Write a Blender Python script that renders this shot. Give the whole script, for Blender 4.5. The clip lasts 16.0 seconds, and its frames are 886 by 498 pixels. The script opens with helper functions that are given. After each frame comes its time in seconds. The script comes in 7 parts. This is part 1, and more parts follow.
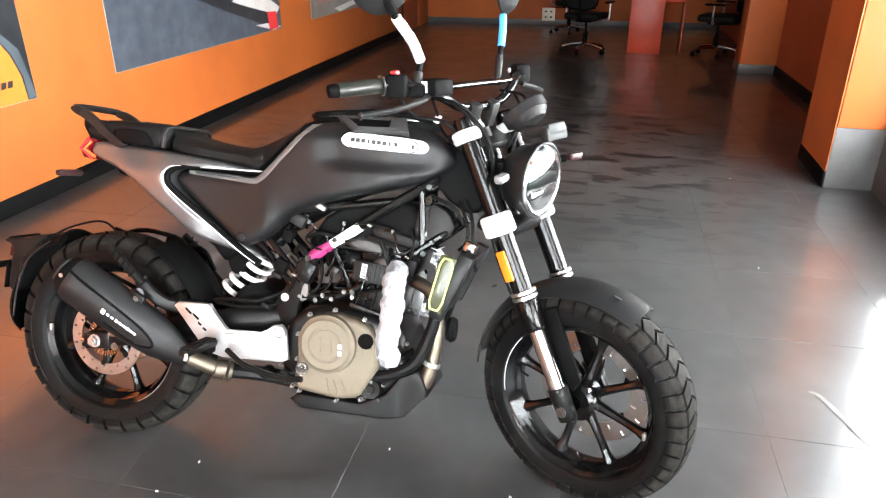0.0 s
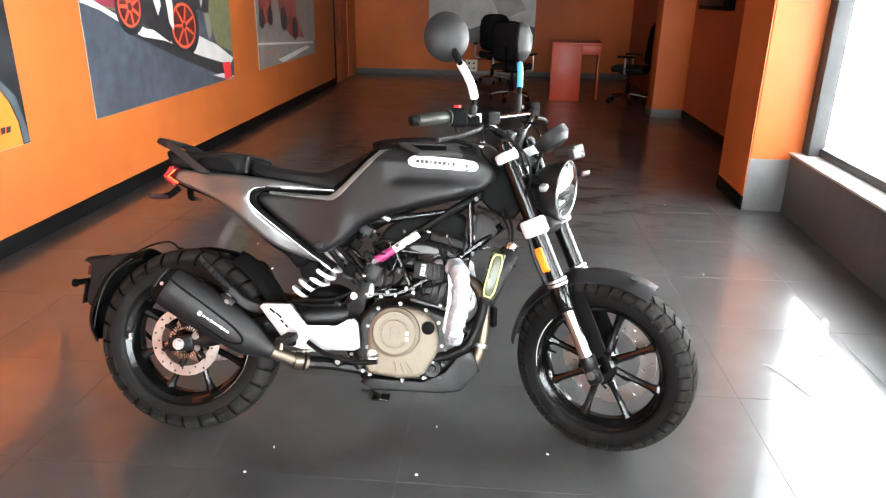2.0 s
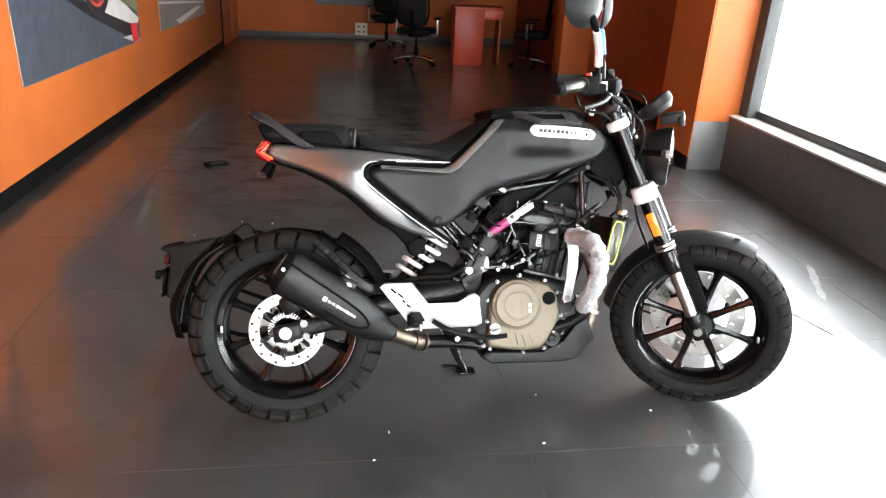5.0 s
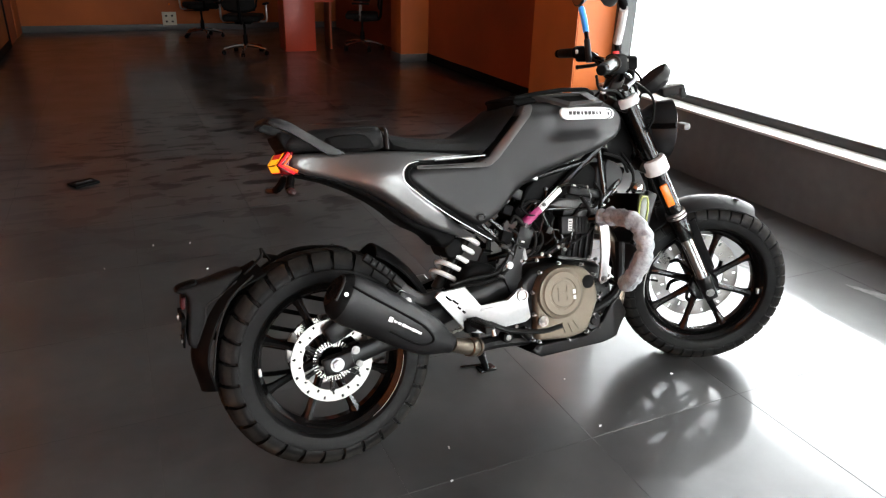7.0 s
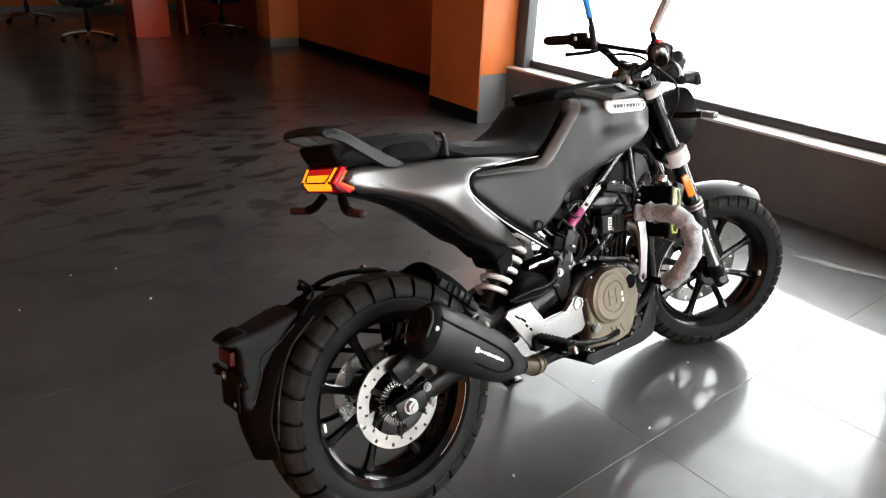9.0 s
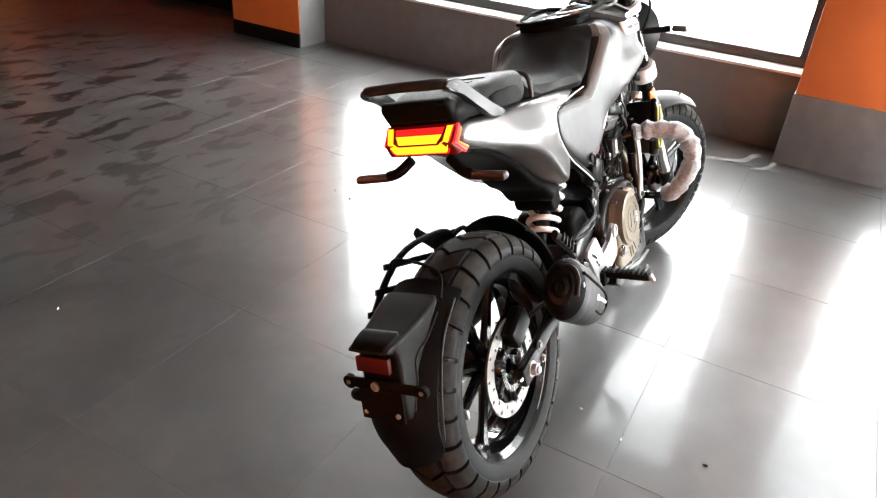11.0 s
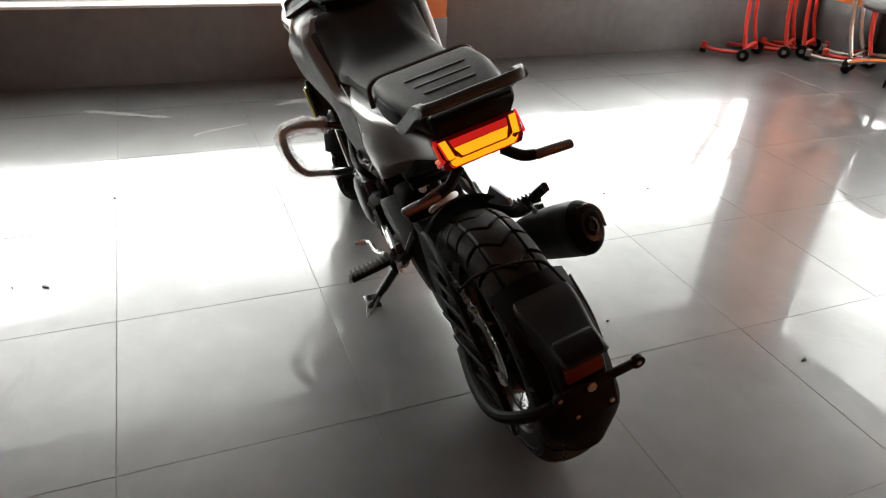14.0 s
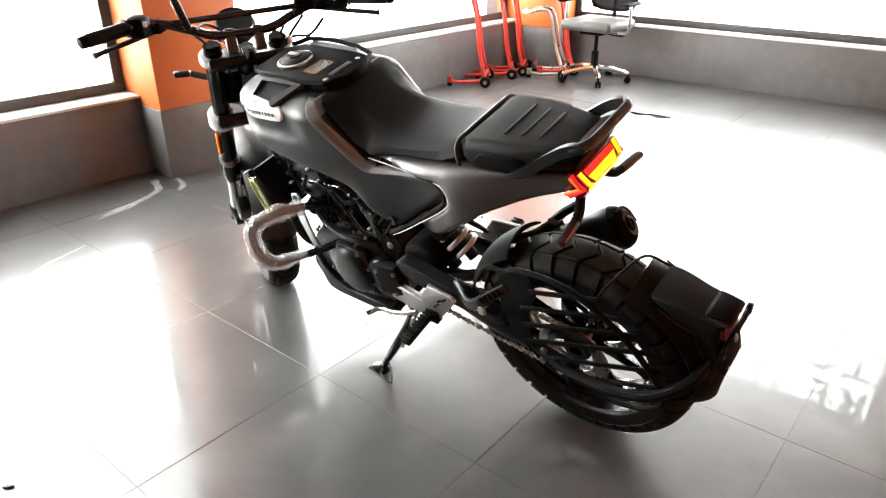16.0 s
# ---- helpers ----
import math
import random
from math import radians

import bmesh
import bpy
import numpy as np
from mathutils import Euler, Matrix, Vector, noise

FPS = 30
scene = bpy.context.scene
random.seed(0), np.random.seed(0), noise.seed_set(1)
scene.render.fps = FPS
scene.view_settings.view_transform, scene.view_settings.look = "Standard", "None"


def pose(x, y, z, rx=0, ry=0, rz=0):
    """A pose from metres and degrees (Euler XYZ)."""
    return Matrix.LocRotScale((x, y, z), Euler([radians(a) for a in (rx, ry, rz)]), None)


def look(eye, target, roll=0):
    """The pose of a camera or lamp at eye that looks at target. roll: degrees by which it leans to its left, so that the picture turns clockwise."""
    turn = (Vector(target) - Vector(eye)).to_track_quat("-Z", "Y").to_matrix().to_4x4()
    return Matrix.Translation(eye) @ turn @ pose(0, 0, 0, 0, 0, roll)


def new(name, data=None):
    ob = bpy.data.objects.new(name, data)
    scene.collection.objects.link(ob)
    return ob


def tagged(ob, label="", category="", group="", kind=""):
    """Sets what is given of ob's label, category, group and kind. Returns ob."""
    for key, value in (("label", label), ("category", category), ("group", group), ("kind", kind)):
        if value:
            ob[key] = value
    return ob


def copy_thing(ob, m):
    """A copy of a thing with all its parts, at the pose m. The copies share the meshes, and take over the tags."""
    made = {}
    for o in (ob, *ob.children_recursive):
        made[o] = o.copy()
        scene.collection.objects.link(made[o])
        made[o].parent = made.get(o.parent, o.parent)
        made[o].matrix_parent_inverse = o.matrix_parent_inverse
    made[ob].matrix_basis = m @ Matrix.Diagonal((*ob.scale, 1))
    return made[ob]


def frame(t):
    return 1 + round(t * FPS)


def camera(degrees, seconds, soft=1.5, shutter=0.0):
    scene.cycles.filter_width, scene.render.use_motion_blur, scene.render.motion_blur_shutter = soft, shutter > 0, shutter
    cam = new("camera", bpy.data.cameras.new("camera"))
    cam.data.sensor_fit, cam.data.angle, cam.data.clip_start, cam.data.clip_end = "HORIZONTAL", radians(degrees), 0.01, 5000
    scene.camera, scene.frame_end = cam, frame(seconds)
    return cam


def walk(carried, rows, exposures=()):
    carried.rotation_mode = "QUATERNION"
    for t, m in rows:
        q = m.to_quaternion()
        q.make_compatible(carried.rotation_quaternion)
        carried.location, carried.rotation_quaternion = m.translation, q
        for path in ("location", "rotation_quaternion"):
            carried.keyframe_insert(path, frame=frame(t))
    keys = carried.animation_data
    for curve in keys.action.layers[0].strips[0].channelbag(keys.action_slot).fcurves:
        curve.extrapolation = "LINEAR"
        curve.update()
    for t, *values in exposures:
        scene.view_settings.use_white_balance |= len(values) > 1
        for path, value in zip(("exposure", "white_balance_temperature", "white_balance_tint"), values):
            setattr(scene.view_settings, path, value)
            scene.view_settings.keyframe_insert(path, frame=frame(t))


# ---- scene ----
cam = camera(65.4, 16.0, soft=1.2)
PATH = [
    (0, (0.269, 0.307, 1.387), (-0.118, 2.089, 0.565), 0.1),
    (0.5, (0.244, 0.107, 1.389), (-0.121, 1.907, 0.598), 0.7),
    (1, (0.12, -0.035, 1.409), (-0.195, 1.817, 0.722), -0.1),
    (1.5, (0.003, -0.126, 1.409), (-0.197, 1.732, 0.697), -0.4),
    (2, (-0.059, -0.166, 1.41), (-0.206, 1.705, 0.718), 0.9),
    (2.5, (-0.107, -0.16, 1.407), (-0.271, 1.718, 0.739), 1.3),
    (3, (-0.222, -0.131, 1.395), (-0.371, 1.742, 0.711), 1.7),
    (3.5, (-0.373, -0.097, 1.393), (-0.49, 1.775, 0.699), 1.6),
    (4, (-0.522, -0.087, 1.383), (-0.459, 1.778, 0.664), 1.8),
    (4.5, (-0.714, -0.081, 1.382), (-0.504, 1.761, 0.632), 0.6),
    (4.7, (-0.78, -0.12, 1.391), (-0.559, 1.715, 0.628), 2.1),
    (6.8, (-1.425, 0.188, 1.369), (-0.692, 1.874, 0.581), 0.5),
    (7, (-1.484, 0.209, 1.367), (-0.707, 1.87, 0.568), 1.6),
    (7.5, (-1.614, 0.326, 1.347), (-0.829, 1.979, 0.54), 1.6),
    (8, (-1.715, 0.476, 1.351), (-0.806, 2.062, 0.541), 1.4),
    (8.5, (-1.762, 0.575, 1.345), (-0.786, 2.107, 0.508), 1.6),
    (8.7, (-1.795, 0.616, 1.345), (-0.744, 2.1, 0.512), 2.1),
    (10.8, (-2.197, 1.313, 1.326), (-0.733, 2.245, 0.331), 4.5),
    (11, (-2.235, 1.393, 1.317), (-0.698, 2.189, 0.316), 4.6),
    (11.5, (-2.326, 1.58, 1.329), (-0.651, 2.029, 0.332), 4.8),
    (12, (-2.325, 1.767, 1.307), (-0.647, 2.077, 0.263), 3.9),
    (12.5, (-2.278, 1.942, 1.306), (-0.611, 2.083, 0.211), 3.5),
    (13, (-2.247, 2.089, 1.3), (-0.568, 2.002, 0.217), 4.5),
    (13.3, (-2.249, 2.247, 1.296), (-0.573, 1.941, 0.249), 4.3),
    (13.5, (-2.236, 2.346, 1.308), (-0.589, 1.925, 0.255), 2.8),
    (14, (-2.175, 2.549, 1.291), (-0.607, 1.86, 0.259), 3.9),
    (14.5, (-2.063, 2.761, 1.293), (-0.59, 1.858, 0.285), 1.9),
    (15, (-1.972, 2.938, 1.292), (-0.63, 1.814, 0.325), 2.6),
    (15.5, (-1.879, 3.159, 1.31), (-0.75, 1.8, 0.374), -0.9),
    (16, (-1.745, 3.289, 1.29), (-0.604, 1.897, 0.419), -0.1),
]
EXPOSURES = [(0.0, 0.38, 6500, 10), (1.5, 0.27, 6500, 10), (3.5, 0.07, 6500, 10), (4.5, 0.05, 6500, 10), (7.0, -0.67, 6600, 10), (8.7, -0.70, 6700, 10), (11.0, 0.35, 6700, 10),
             (11.5, -0.68, 6700, 10), (12.0, -0.58, 6800, 10), (12.5, -0.18, 6900, 10), (13.0, -0.66, 6900, 10), (13.5, -0.88, 7000, 10), (14.0, -0.84, 7000, 10),
             (14.5, 0.05, 6900, 10), (15.0, 0.24, 6900, 10), (15.5, 0.05, 6900, 10), (15.8, -0.02, 6900, 10), (16.0, 0.36, 6900, 10)]
walk(cam, [(t, look(eye, target, roll)) for t, eye, target, roll in PATH], EXPOSURES)

# ---- world and light ----
world = bpy.data.worlds.new("sky")
scene.world = world
world.use_nodes = True
wn = world.node_tree.nodes
sky = wn.new("ShaderNodeTexSky")
sky.sky_type = "NISHITA"
sky.sun_disc = False
sky.sun_elevation, sky.sun_rotation = radians(55), radians(245)
world.node_tree.links.new(sky.outputs[0], wn["Background"].inputs[0])
wn["Background"].inputs[1].default_value = 0.15
sun_data = bpy.data.lights.new("sun", "SUN")
sun_data.energy, sun_data.angle, sun_data.color = 2.0, radians(0.6), (1.0, 0.96, 0.9)
sun = new("sun", sun_data)
sun.matrix_world = look((-30, 14, 48), (0, 0, 0))


def window_light(name, centre, facing, w, h, power):
    """Daylight that enters through one window opening."""
    d = bpy.data.lights.new(name, "AREA")
    d.shape, d.size, d.size_y, d.energy, d.color = "RECTANGLE", w, h, power, (0.93, 0.975, 1.0)
    ob = new(name, d)
    ob.matrix_world = look(centre, Vector(centre) + Vector(facing))
    return ob

# ---- materials ----
def material(name, color, rough=0.5, metal=0.0, color2=None, scale=40.0, mix=0.5, bump=0.0, bump_scale=200.0,
             rough_var=0.0, coat=0.0, emit=None, strength=0.0, trans=0.0, ior=1.5, big=0.0, spec=0.5, tile_var=0.0):
    m = bpy.data.materials.new(name)
    m.use_nodes = True
    nt = m.node_tree
    p = nt.nodes["Principled BSDF"]
    p.inputs["Roughness"].default_value = rough
    p.inputs["Metallic"].default_value = metal
    p.inputs["IOR"].default_value = ior
    p.inputs["Transmission Weight"].default_value = trans
    p.inputs["Coat Weight"].default_value = coat
    p.inputs["Coat Roughness"].default_value = 0.12
    p.inputs["Specular IOR Level"].default_value = spec
    if emit:
        p.inputs["Emission Color"].default_value = (*emit, 1)
        p.inputs["Emission Strength"].default_value = strength
    tc = nt.nodes.new("ShaderNodeTexCoord")

    def noise_node(sc, detail=4.0):
        n = nt.nodes.new("ShaderNodeTexNoise")
        n.inputs["Scale"].default_value, n.inputs["Detail"].default_value = sc, detail
        nt.links.new(tc.outputs["Object"], n.inputs["Vector"])
        return n

    def ramp(src, a, b):
        r = nt.nodes.new("ShaderNodeMapRange")
        r.inputs["From Min"].default_value, r.inputs["From Max"].default_value = 0.3, 0.7
        r.inputs["To Min"].default_value, r.inputs["To Max"].default_value = a, b
        nt.links.new(src, r.inputs["Value"])
        return r.outputs[0]

    c2 = color2 or tuple(min(1.0, c * 1.25 + 0.004) for c in color)
    fine = noise_node(scale)
    mx = nt.nodes.new("ShaderNodeMix")
    mx.data_type = "RGBA"
    mx.inputs["A"].default_value, mx.inputs["B"].default_value = (*color, 1), (*c2, 1)
    nt.links.new(ramp(fine.outputs["Fac"], 0.0, mix), mx.inputs["Factor"])
    col = mx.outputs["Result"]
    if big:
        wide = noise_node(big, 6.0)
        m2 = nt.nodes.new("ShaderNodeMix")
        m2.data_type, m2.blend_type = "RGBA", "MULTIPLY"
        m2.inputs["Factor"].default_value = 1.0
        g = nt.nodes.new("ShaderNodeCombineColor")
        v = ramp(wide.outputs["Fac"], 0.72, 1.12)
        for k in range(3):
            nt.links.new(v, g.inputs[k])
        nt.links.new(col, m2.inputs["A"])
        nt.links.new(g.outputs[0], m2.inputs["B"])
        col = m2.outputs["Result"]
    if tile_var:
        oi = nt.nodes.new("ShaderNodeObjectInfo")
        mr = nt.nodes.new("ShaderNodeMapRange")
        mr.inputs["To Min"].default_value, mr.inputs["To Max"].default_value = 1 - tile_var, 1 + tile_var
        nt.links.new(oi.outputs["Random"], mr.inputs["Value"])
        g = nt.nodes.new("ShaderNodeCombineColor")
        for k in range(3):
            nt.links.new(mr.outputs[0], g.inputs[k])
        m3 = nt.nodes.new("ShaderNodeMix")
        m3.data_type, m3.blend_type = "RGBA", "MULTIPLY"
        m3.inputs["Factor"].default_value = 1.0
        nt.links.new(col, m3.inputs["A"])
        nt.links.new(g.outputs[0], m3.inputs["B"])
        col = m3.outputs["Result"]
    nt.links.new(col, p.inputs["Base Color"])
    if rough_var:
        smear = noise_node(scale * 0.12, 5.0)
        nt.links.new(ramp(smear.outputs["Fac"], max(0.02, rough - rough_var), rough + rough_var), p.inputs["Roughness"])
    if bump:
        bn = noise_node(bump_scale, 3.0)
        b = nt.nodes.new("ShaderNodeBump")
        b.inputs["Strength"].default_value, b.inputs["Distance"].default_value = bump, 0.002
        nt.links.new(bn.outputs["Fac"], b.inputs["Height"])
        nt.links.new(b.outputs[0], p.inputs["Normal"])
    return m


def floor_material():
    """Dark grey vitrified tile: semi-gloss, smudged, with dark scuffs and pale dust."""
    m = material("dark grey floor tile", (0.031, 0.0314, 0.0313), rough=0.17, color2=(0.042, 0.0424, 0.0421), scale=9, mix=1.0,
                 bump=0.03, bump_scale=90, tile_var=0.05)
    nt = m.node_tree
    p = nt.nodes["Principled BSDF"]
    geo = nt.nodes.new("ShaderNodeNewGeometry")
    base = p.inputs["Base Color"].links[0].from_socket

    def field(scale, lo, hi, a, b, detail=6.0, dist=0.0):
        n = nt.nodes.new("ShaderNodeTexNoise")
        n.inputs["Scale"].default_value, n.inputs["Detail"].default_value, n.inputs["Distortion"].default_value = scale, detail, dist
        nt.links.new(geo.outputs["Position"], n.inputs["Vector"])
        r = nt.nodes.new("ShaderNodeMapRange")
        for k, v in (("From Min", lo), ("From Max", hi), ("To Min", a), ("To Max", b)):
            r.inputs[k].default_value = v
        nt.links.new(n.outputs["Fac"], r.inputs["Value"])
        return r.outputs[0]

    def mixed(fac, a, b):
        x = nt.nodes.new("ShaderNodeMix")
        x.data_type = "RGBA"
        nt.links.new(fac, x.inputs["Factor"])
        nt.links.new(a, x.inputs["A"])
        x.inputs["B"].default_value = (*b, 1)
        return x.outputs["Result"]

    c = mixed(field(2.2, 0.44, 0.72, 0.0, 0.75, 8.0, 0.5), base, (0.014, 0.0139, 0.0137))
    c = mixed(field(1.3, 0.48, 0.75, 0.0, 0.32, 6.0), c, (0.060, 0.0592, 0.0575))
    nt.links.new(c, p.inputs["Base Color"])
    p.inputs["Roughness"].default_value = 0.33
    p.inputs["Specular IOR Level"].default_value = 0.90
    p.inputs["Coat Weight"].default_value = 0.85
    # faint pale rings and runs of dried water
    def rings(scale, detail, dist, level, width, mask):
        n = nt.nodes.new("ShaderNodeTexNoise")
        n.inputs["Scale"].default_value, n.inputs["Detail"].default_value, n.inputs["Distortion"].default_value = scale, detail, dist
        nt.links.new(geo.outputs["Position"], n.inputs["Vector"])
        off = nt.nodes.new("ShaderNodeMath")
        off.operation = "SUBTRACT"
        off.inputs[1].default_value = level
        nt.links.new(n.outputs["Fac"], off.inputs[0])
        mag = nt.nodes.new("ShaderNodeMath")
        mag.operation = "ABSOLUTE"
        nt.links.new(off.outputs[0], mag.inputs[0])
        rim = nt.nodes.new("ShaderNodeMapRange")
        for k, v in (("From Min", 0.0), ("From Max", width), ("To Min", 1.0), ("To Max", 0.0)):
            rim.inputs[k].default_value = v
        nt.links.new(mag.outputs[0], rim.inputs["Value"])
        both_ = nt.nodes.new("ShaderNodeMath")
        both_.operation = "MULTIPLY"
        nt.links.new(rim.outputs[0], both_.inputs[0])
        nt.links.new(mask, both_.inputs[1])
        return both_.outputs[0]

    c = mixed(rings(2.6, 3.0, 1.2, 0.53, 0.03, field(0.9, 0.50, 0.66, 0.0, 0.06, 2.0)), c, (0.15, 0.148, 0.143))
    # scuffed, matt footmarks near the back of the hall
    gap = nt.nodes.new("ShaderNodeVectorMath")
    gap.operation = "DISTANCE"
    gap.inputs[1].default_value = (-0.4, 5.6, 0)
    nt.links.new(geo.outputs["Position"], gap.inputs[0])
    near_ = nt.nodes.new("ShaderNodeMapRange")
    for k, v in (("From Min", 1.2), ("From Max", 2.7), ("To Min", 0.95), ("To Max", 0.03)):
        near_.inputs[k].default_value = v
    nt.links.new(gap.outputs["Value"], near_.inputs["Value"])
    foot = nt.nodes.new("ShaderNodeMath")
    foot.operation = "MULTIPLY"
    stroke = nt.nodes.new("ShaderNodeMapping")
    stroke.inputs["Rotation"].default_value = (0, 0, 0.45)
    stroke.inputs["Scale"].default_value = (4.2, 9.5, 1.0)
    nt.links.new(geo.outputs["Position"], stroke.inputs["Vector"])
    print_ = nt.nodes.new("ShaderNodeTexNoise")
    print_.inputs["Scale"].default_value, print_.inputs["Detail"].default_value, print_.inputs["Distortion"].default_value = 1.0, 3.0, 0.6
    nt.links.new(stroke.outputs[0], print_.inputs["Vector"])
    edge = nt.nodes.new("ShaderNodeMapRange")
    for k, v in (("From Min", 0.535), ("From Max", 0.585), ("To Min", 0.0), ("To Max", 1.0)):
        edge.inputs[k].default_value = v
    nt.links.new(print_.outputs["Fac"], edge.inputs["Value"])
    nt.links.new(edge.outputs[0], foot.inputs[0])
    nt.links.new(near_.outputs[0], foot.inputs[1])
    c = mixed(foot.outputs[0], c, (0.007, 0.0068, 0.0066))
    nt.links.new(c, p.inputs["Base Color"])
    dull = nt.nodes.new("ShaderNodeMath")
    dull.operation = "MULTIPLY_ADD"
    nt.links.new(foot.outputs[0], dull.inputs[0])
    dull.inputs[1].default_value = -0.5
    nt.links.new(field(2.6, 0.36, 0.66, 0.82, 0.42, 9.0, 0.4), dull.inputs[2])
    nt.links.new(dull.outputs[0], p.inputs["Coat Weight"])
    haze = nt.nodes.new("ShaderNodeMath")
    haze.operation = "MULTIPLY_ADD"
    nt.links.new(foot.outputs[0], haze.inputs[0])
    haze.inputs[1].default_value, haze.inputs[2].default_value = -0.36, 0.45
    nt.links.new(haze.outputs[0], p.inputs["Specular IOR Level"])
    nt.links.new(field(2.4, 0.40, 0.66, 0.02, 0.17, 9.0, 1.1), p.inputs["Coat Roughness"])
    return m


M = {}
M["tile"] = floor_material()
M["grout"] = material("grout", (0.055, 0.0545, 0.053), 0.85, color2=(0.028, 0.0277, 0.027), scale=25, mix=1.0)
M["orange"] = material("orange wall paint", (0.44, 0.103, 0.0155), 0.6, color2=(0.48, 0.115, 0.0185), scale=6, mix=0.6, bump=0.12, bump_scale=120, big=0.8)
# darker, redder copy of the orange: recess shade put into colour; also the door's brown
M["rust_shade"] = material("rust red paint, orange wall in shade", (0.36, 0.066, 0.016), 0.6, color2=(0.40, 0.075, 0.02), scale=6, mix=0.6, bump=0.1, bump_scale=120, big=0.8)
M["grey"] = material("grey wall tile", (0.078, 0.079, 0.080), 0.42, color2=(0.098, 0.099, 0.100), scale=14, mix=0.9, bump=0.08, bump_scale=80, big=1.2)
M["skirt"] = material("black skirting", (0.003, 0.003, 0.003), 0.55, color2=(0.005, 0.005, 0.005), spec=0.08, scale=30)
M["ceiling"] = material("dark grey ceiling", (0.11, 0.11, 0.108), 0.8, color2=(0.13, 0.13, 0.127), scale=8, mix=0.3, bump=0.05)
M["smear"] = material("pale dusty film", (0.16, 0.159, 0.155), 0.5, color2=(0.09, 0.0895, 0.087), scale=30, mix=1.0)
M["plaster"] = material("off white plaster", (0.50, 0.50, 0.49), 0.7, scale=10, bump=0.05)
M["sill"] = material("pale stone sill", (0.50, 0.495, 0.475), 0.35, color2=(0.42, 0.415, 0.40), scale=30)
M["winframe"] = material("dark grey aluminium frame", (0.035, 0.035, 0.036), 0.45, color2=(0.045, 0.045, 0.046), scale=50, spec=0.3)
M["jamb"] = material("dark grey painted jamb", (0.045, 0.047, 0.047), 0.55, color2=(0.058, 0.06, 0.06), scale=20, spec=0.3)
M["glass"] = material("window glass", (0.98, 0.99, 0.98), 0.0, trans=1.0, ior=1.45, scale=2)
M["vinyl"] = material("dark grey vinyl lettering", (0.03, 0.03, 0.03), 0.5)
M["black"] = material("satin black paint", (0.0045, 0.0045, 0.0048), 0.43, spec=0.34, color2=(0.0064, 0.0064, 0.0067), scale=300, mix=0.5, bump=0.03, bump_scale=1400, rough_var=0.05)
M["castfin"] = material("cast alloy fins", (0.045, 0.045, 0.044), 0.32, metal=0.8, color2=(0.07, 0.07, 0.068), scale=90, bump=0.08, bump_scale=400)
M["gloss"] = material("gloss black frame paint", (0.0020, 0.0020, 0.0020), 0.13, color2=(0.0035, 0.0034, 0.0033), scale=90, rough_var=0.05, spec=0.42)
M["plastic"] = material("black plastic", (0.0020, 0.0020, 0.0020), 0.62, color2=(0.0033, 0.0033, 0.0033), scale=160, bump=0.12, bump_scale=900, spec=0.06)
M["tread"] = material("dusty tread rubber", (0.009, 0.0083, 0.0074), 0.75, color2=(0.022, 0.020, 0.0175), scale=45, mix=1.0, bump=0.3, bump_scale=260, big=8, spec=0.08)
M["darkgrey"] = material("dark grey plastic", (0.009, 0.009, 0.009), 0.42, color2=(0.013, 0.013, 0.0128), spec=0.2, scale=120, bump=0.06, bump_scale=700)
M["carrier"] = material("dark grey textured plastic", (0.0058, 0.0058, 0.0058), 0.5, color2=(0.008, 0.008, 0.008), scale=150, bump=0.1, bump_scale=900, spec=0.12)
M["scoop"] = material("dark satin grey", (0.045, 0.045, 0.045), 0.4, metal=0.3, color2=(0.055, 0.055, 0.054), scale=200, spec=0.3)
M["seat"] = material("black seat vinyl", (0.0040, 0.0040, 0.0040), 0.62, spec=0.16, color2=(0.0056, 0.0056, 0.0056), scale=200, bump=0.3, bump_scale=1100)
M["rubber"] = material("tyre rubber", (0.0020, 0.0020, 0.0019), 0.44, color2=(0.0055, 0.0054, 0.0052), scale=60, mix=0.7, bump=0.15, bump_scale=500, big=9, spec=0.13)
M["tailgrey"] = material("metallic grey paint", (0.155, 0.1545, 0.1535), 0.31, metal=0.8, color2=(0.18, 0.179, 0.178), scale=400, coat=0.2)
M["band"] = material("grey satin band", (0.15, 0.149, 0.147), 0.42, metal=0.4, color2=(0.17, 0.169, 0.167), scale=300)
M["silver"] = material("cast aluminium", (0.40, 0.40, 0.395), 0.34, metal=0.85, color2=(0.48, 0.48, 0.475), scale=80, bump=0.05, rough_var=0.08)
M["castalu"] = material("dull cast aluminium", (0.20, 0.20, 0.197), 0.42, metal=0.8, color2=(0.26, 0.26, 0.256), scale=70, bump=0.1, bump_scale=400)
M["zinc"] = material("zinc plated bolt", (0.19, 0.187, 0.18), 0.36, metal=1.0, color2=(0.24, 0.235, 0.227), scale=90)
M["bright"] = material("polished steel", (0.72, 0.72, 0.71), 0.14, metal=1.0, scale=60, rough_var=0.05)
M["steel"] = material("brushed steel", (0.48, 0.47, 0.45), 0.3, metal=1.0, color2=(0.40, 0.38, 0.34), scale=40, rough_var=0.1)
M["disc"] = material("brake disc steel", (0.36, 0.352, 0.335), 0.34, metal=0.95, color2=(0.29, 0.268, 0.245), scale=70, rough_var=0.08)
M["pipe"] = material("heat tinted pipe", (0.15, 0.128, 0.098), 0.38, metal=0.9, color2=(0.085, 0.070, 0.056), scale=25)
M["bronze"] = material("bronze coated engine cover", (0.125, 0.105, 0.075), 0.46, metal=0.45, color2=(0.155, 0.13, 0.095), scale=120, bump=0.08, bump_scale=500)
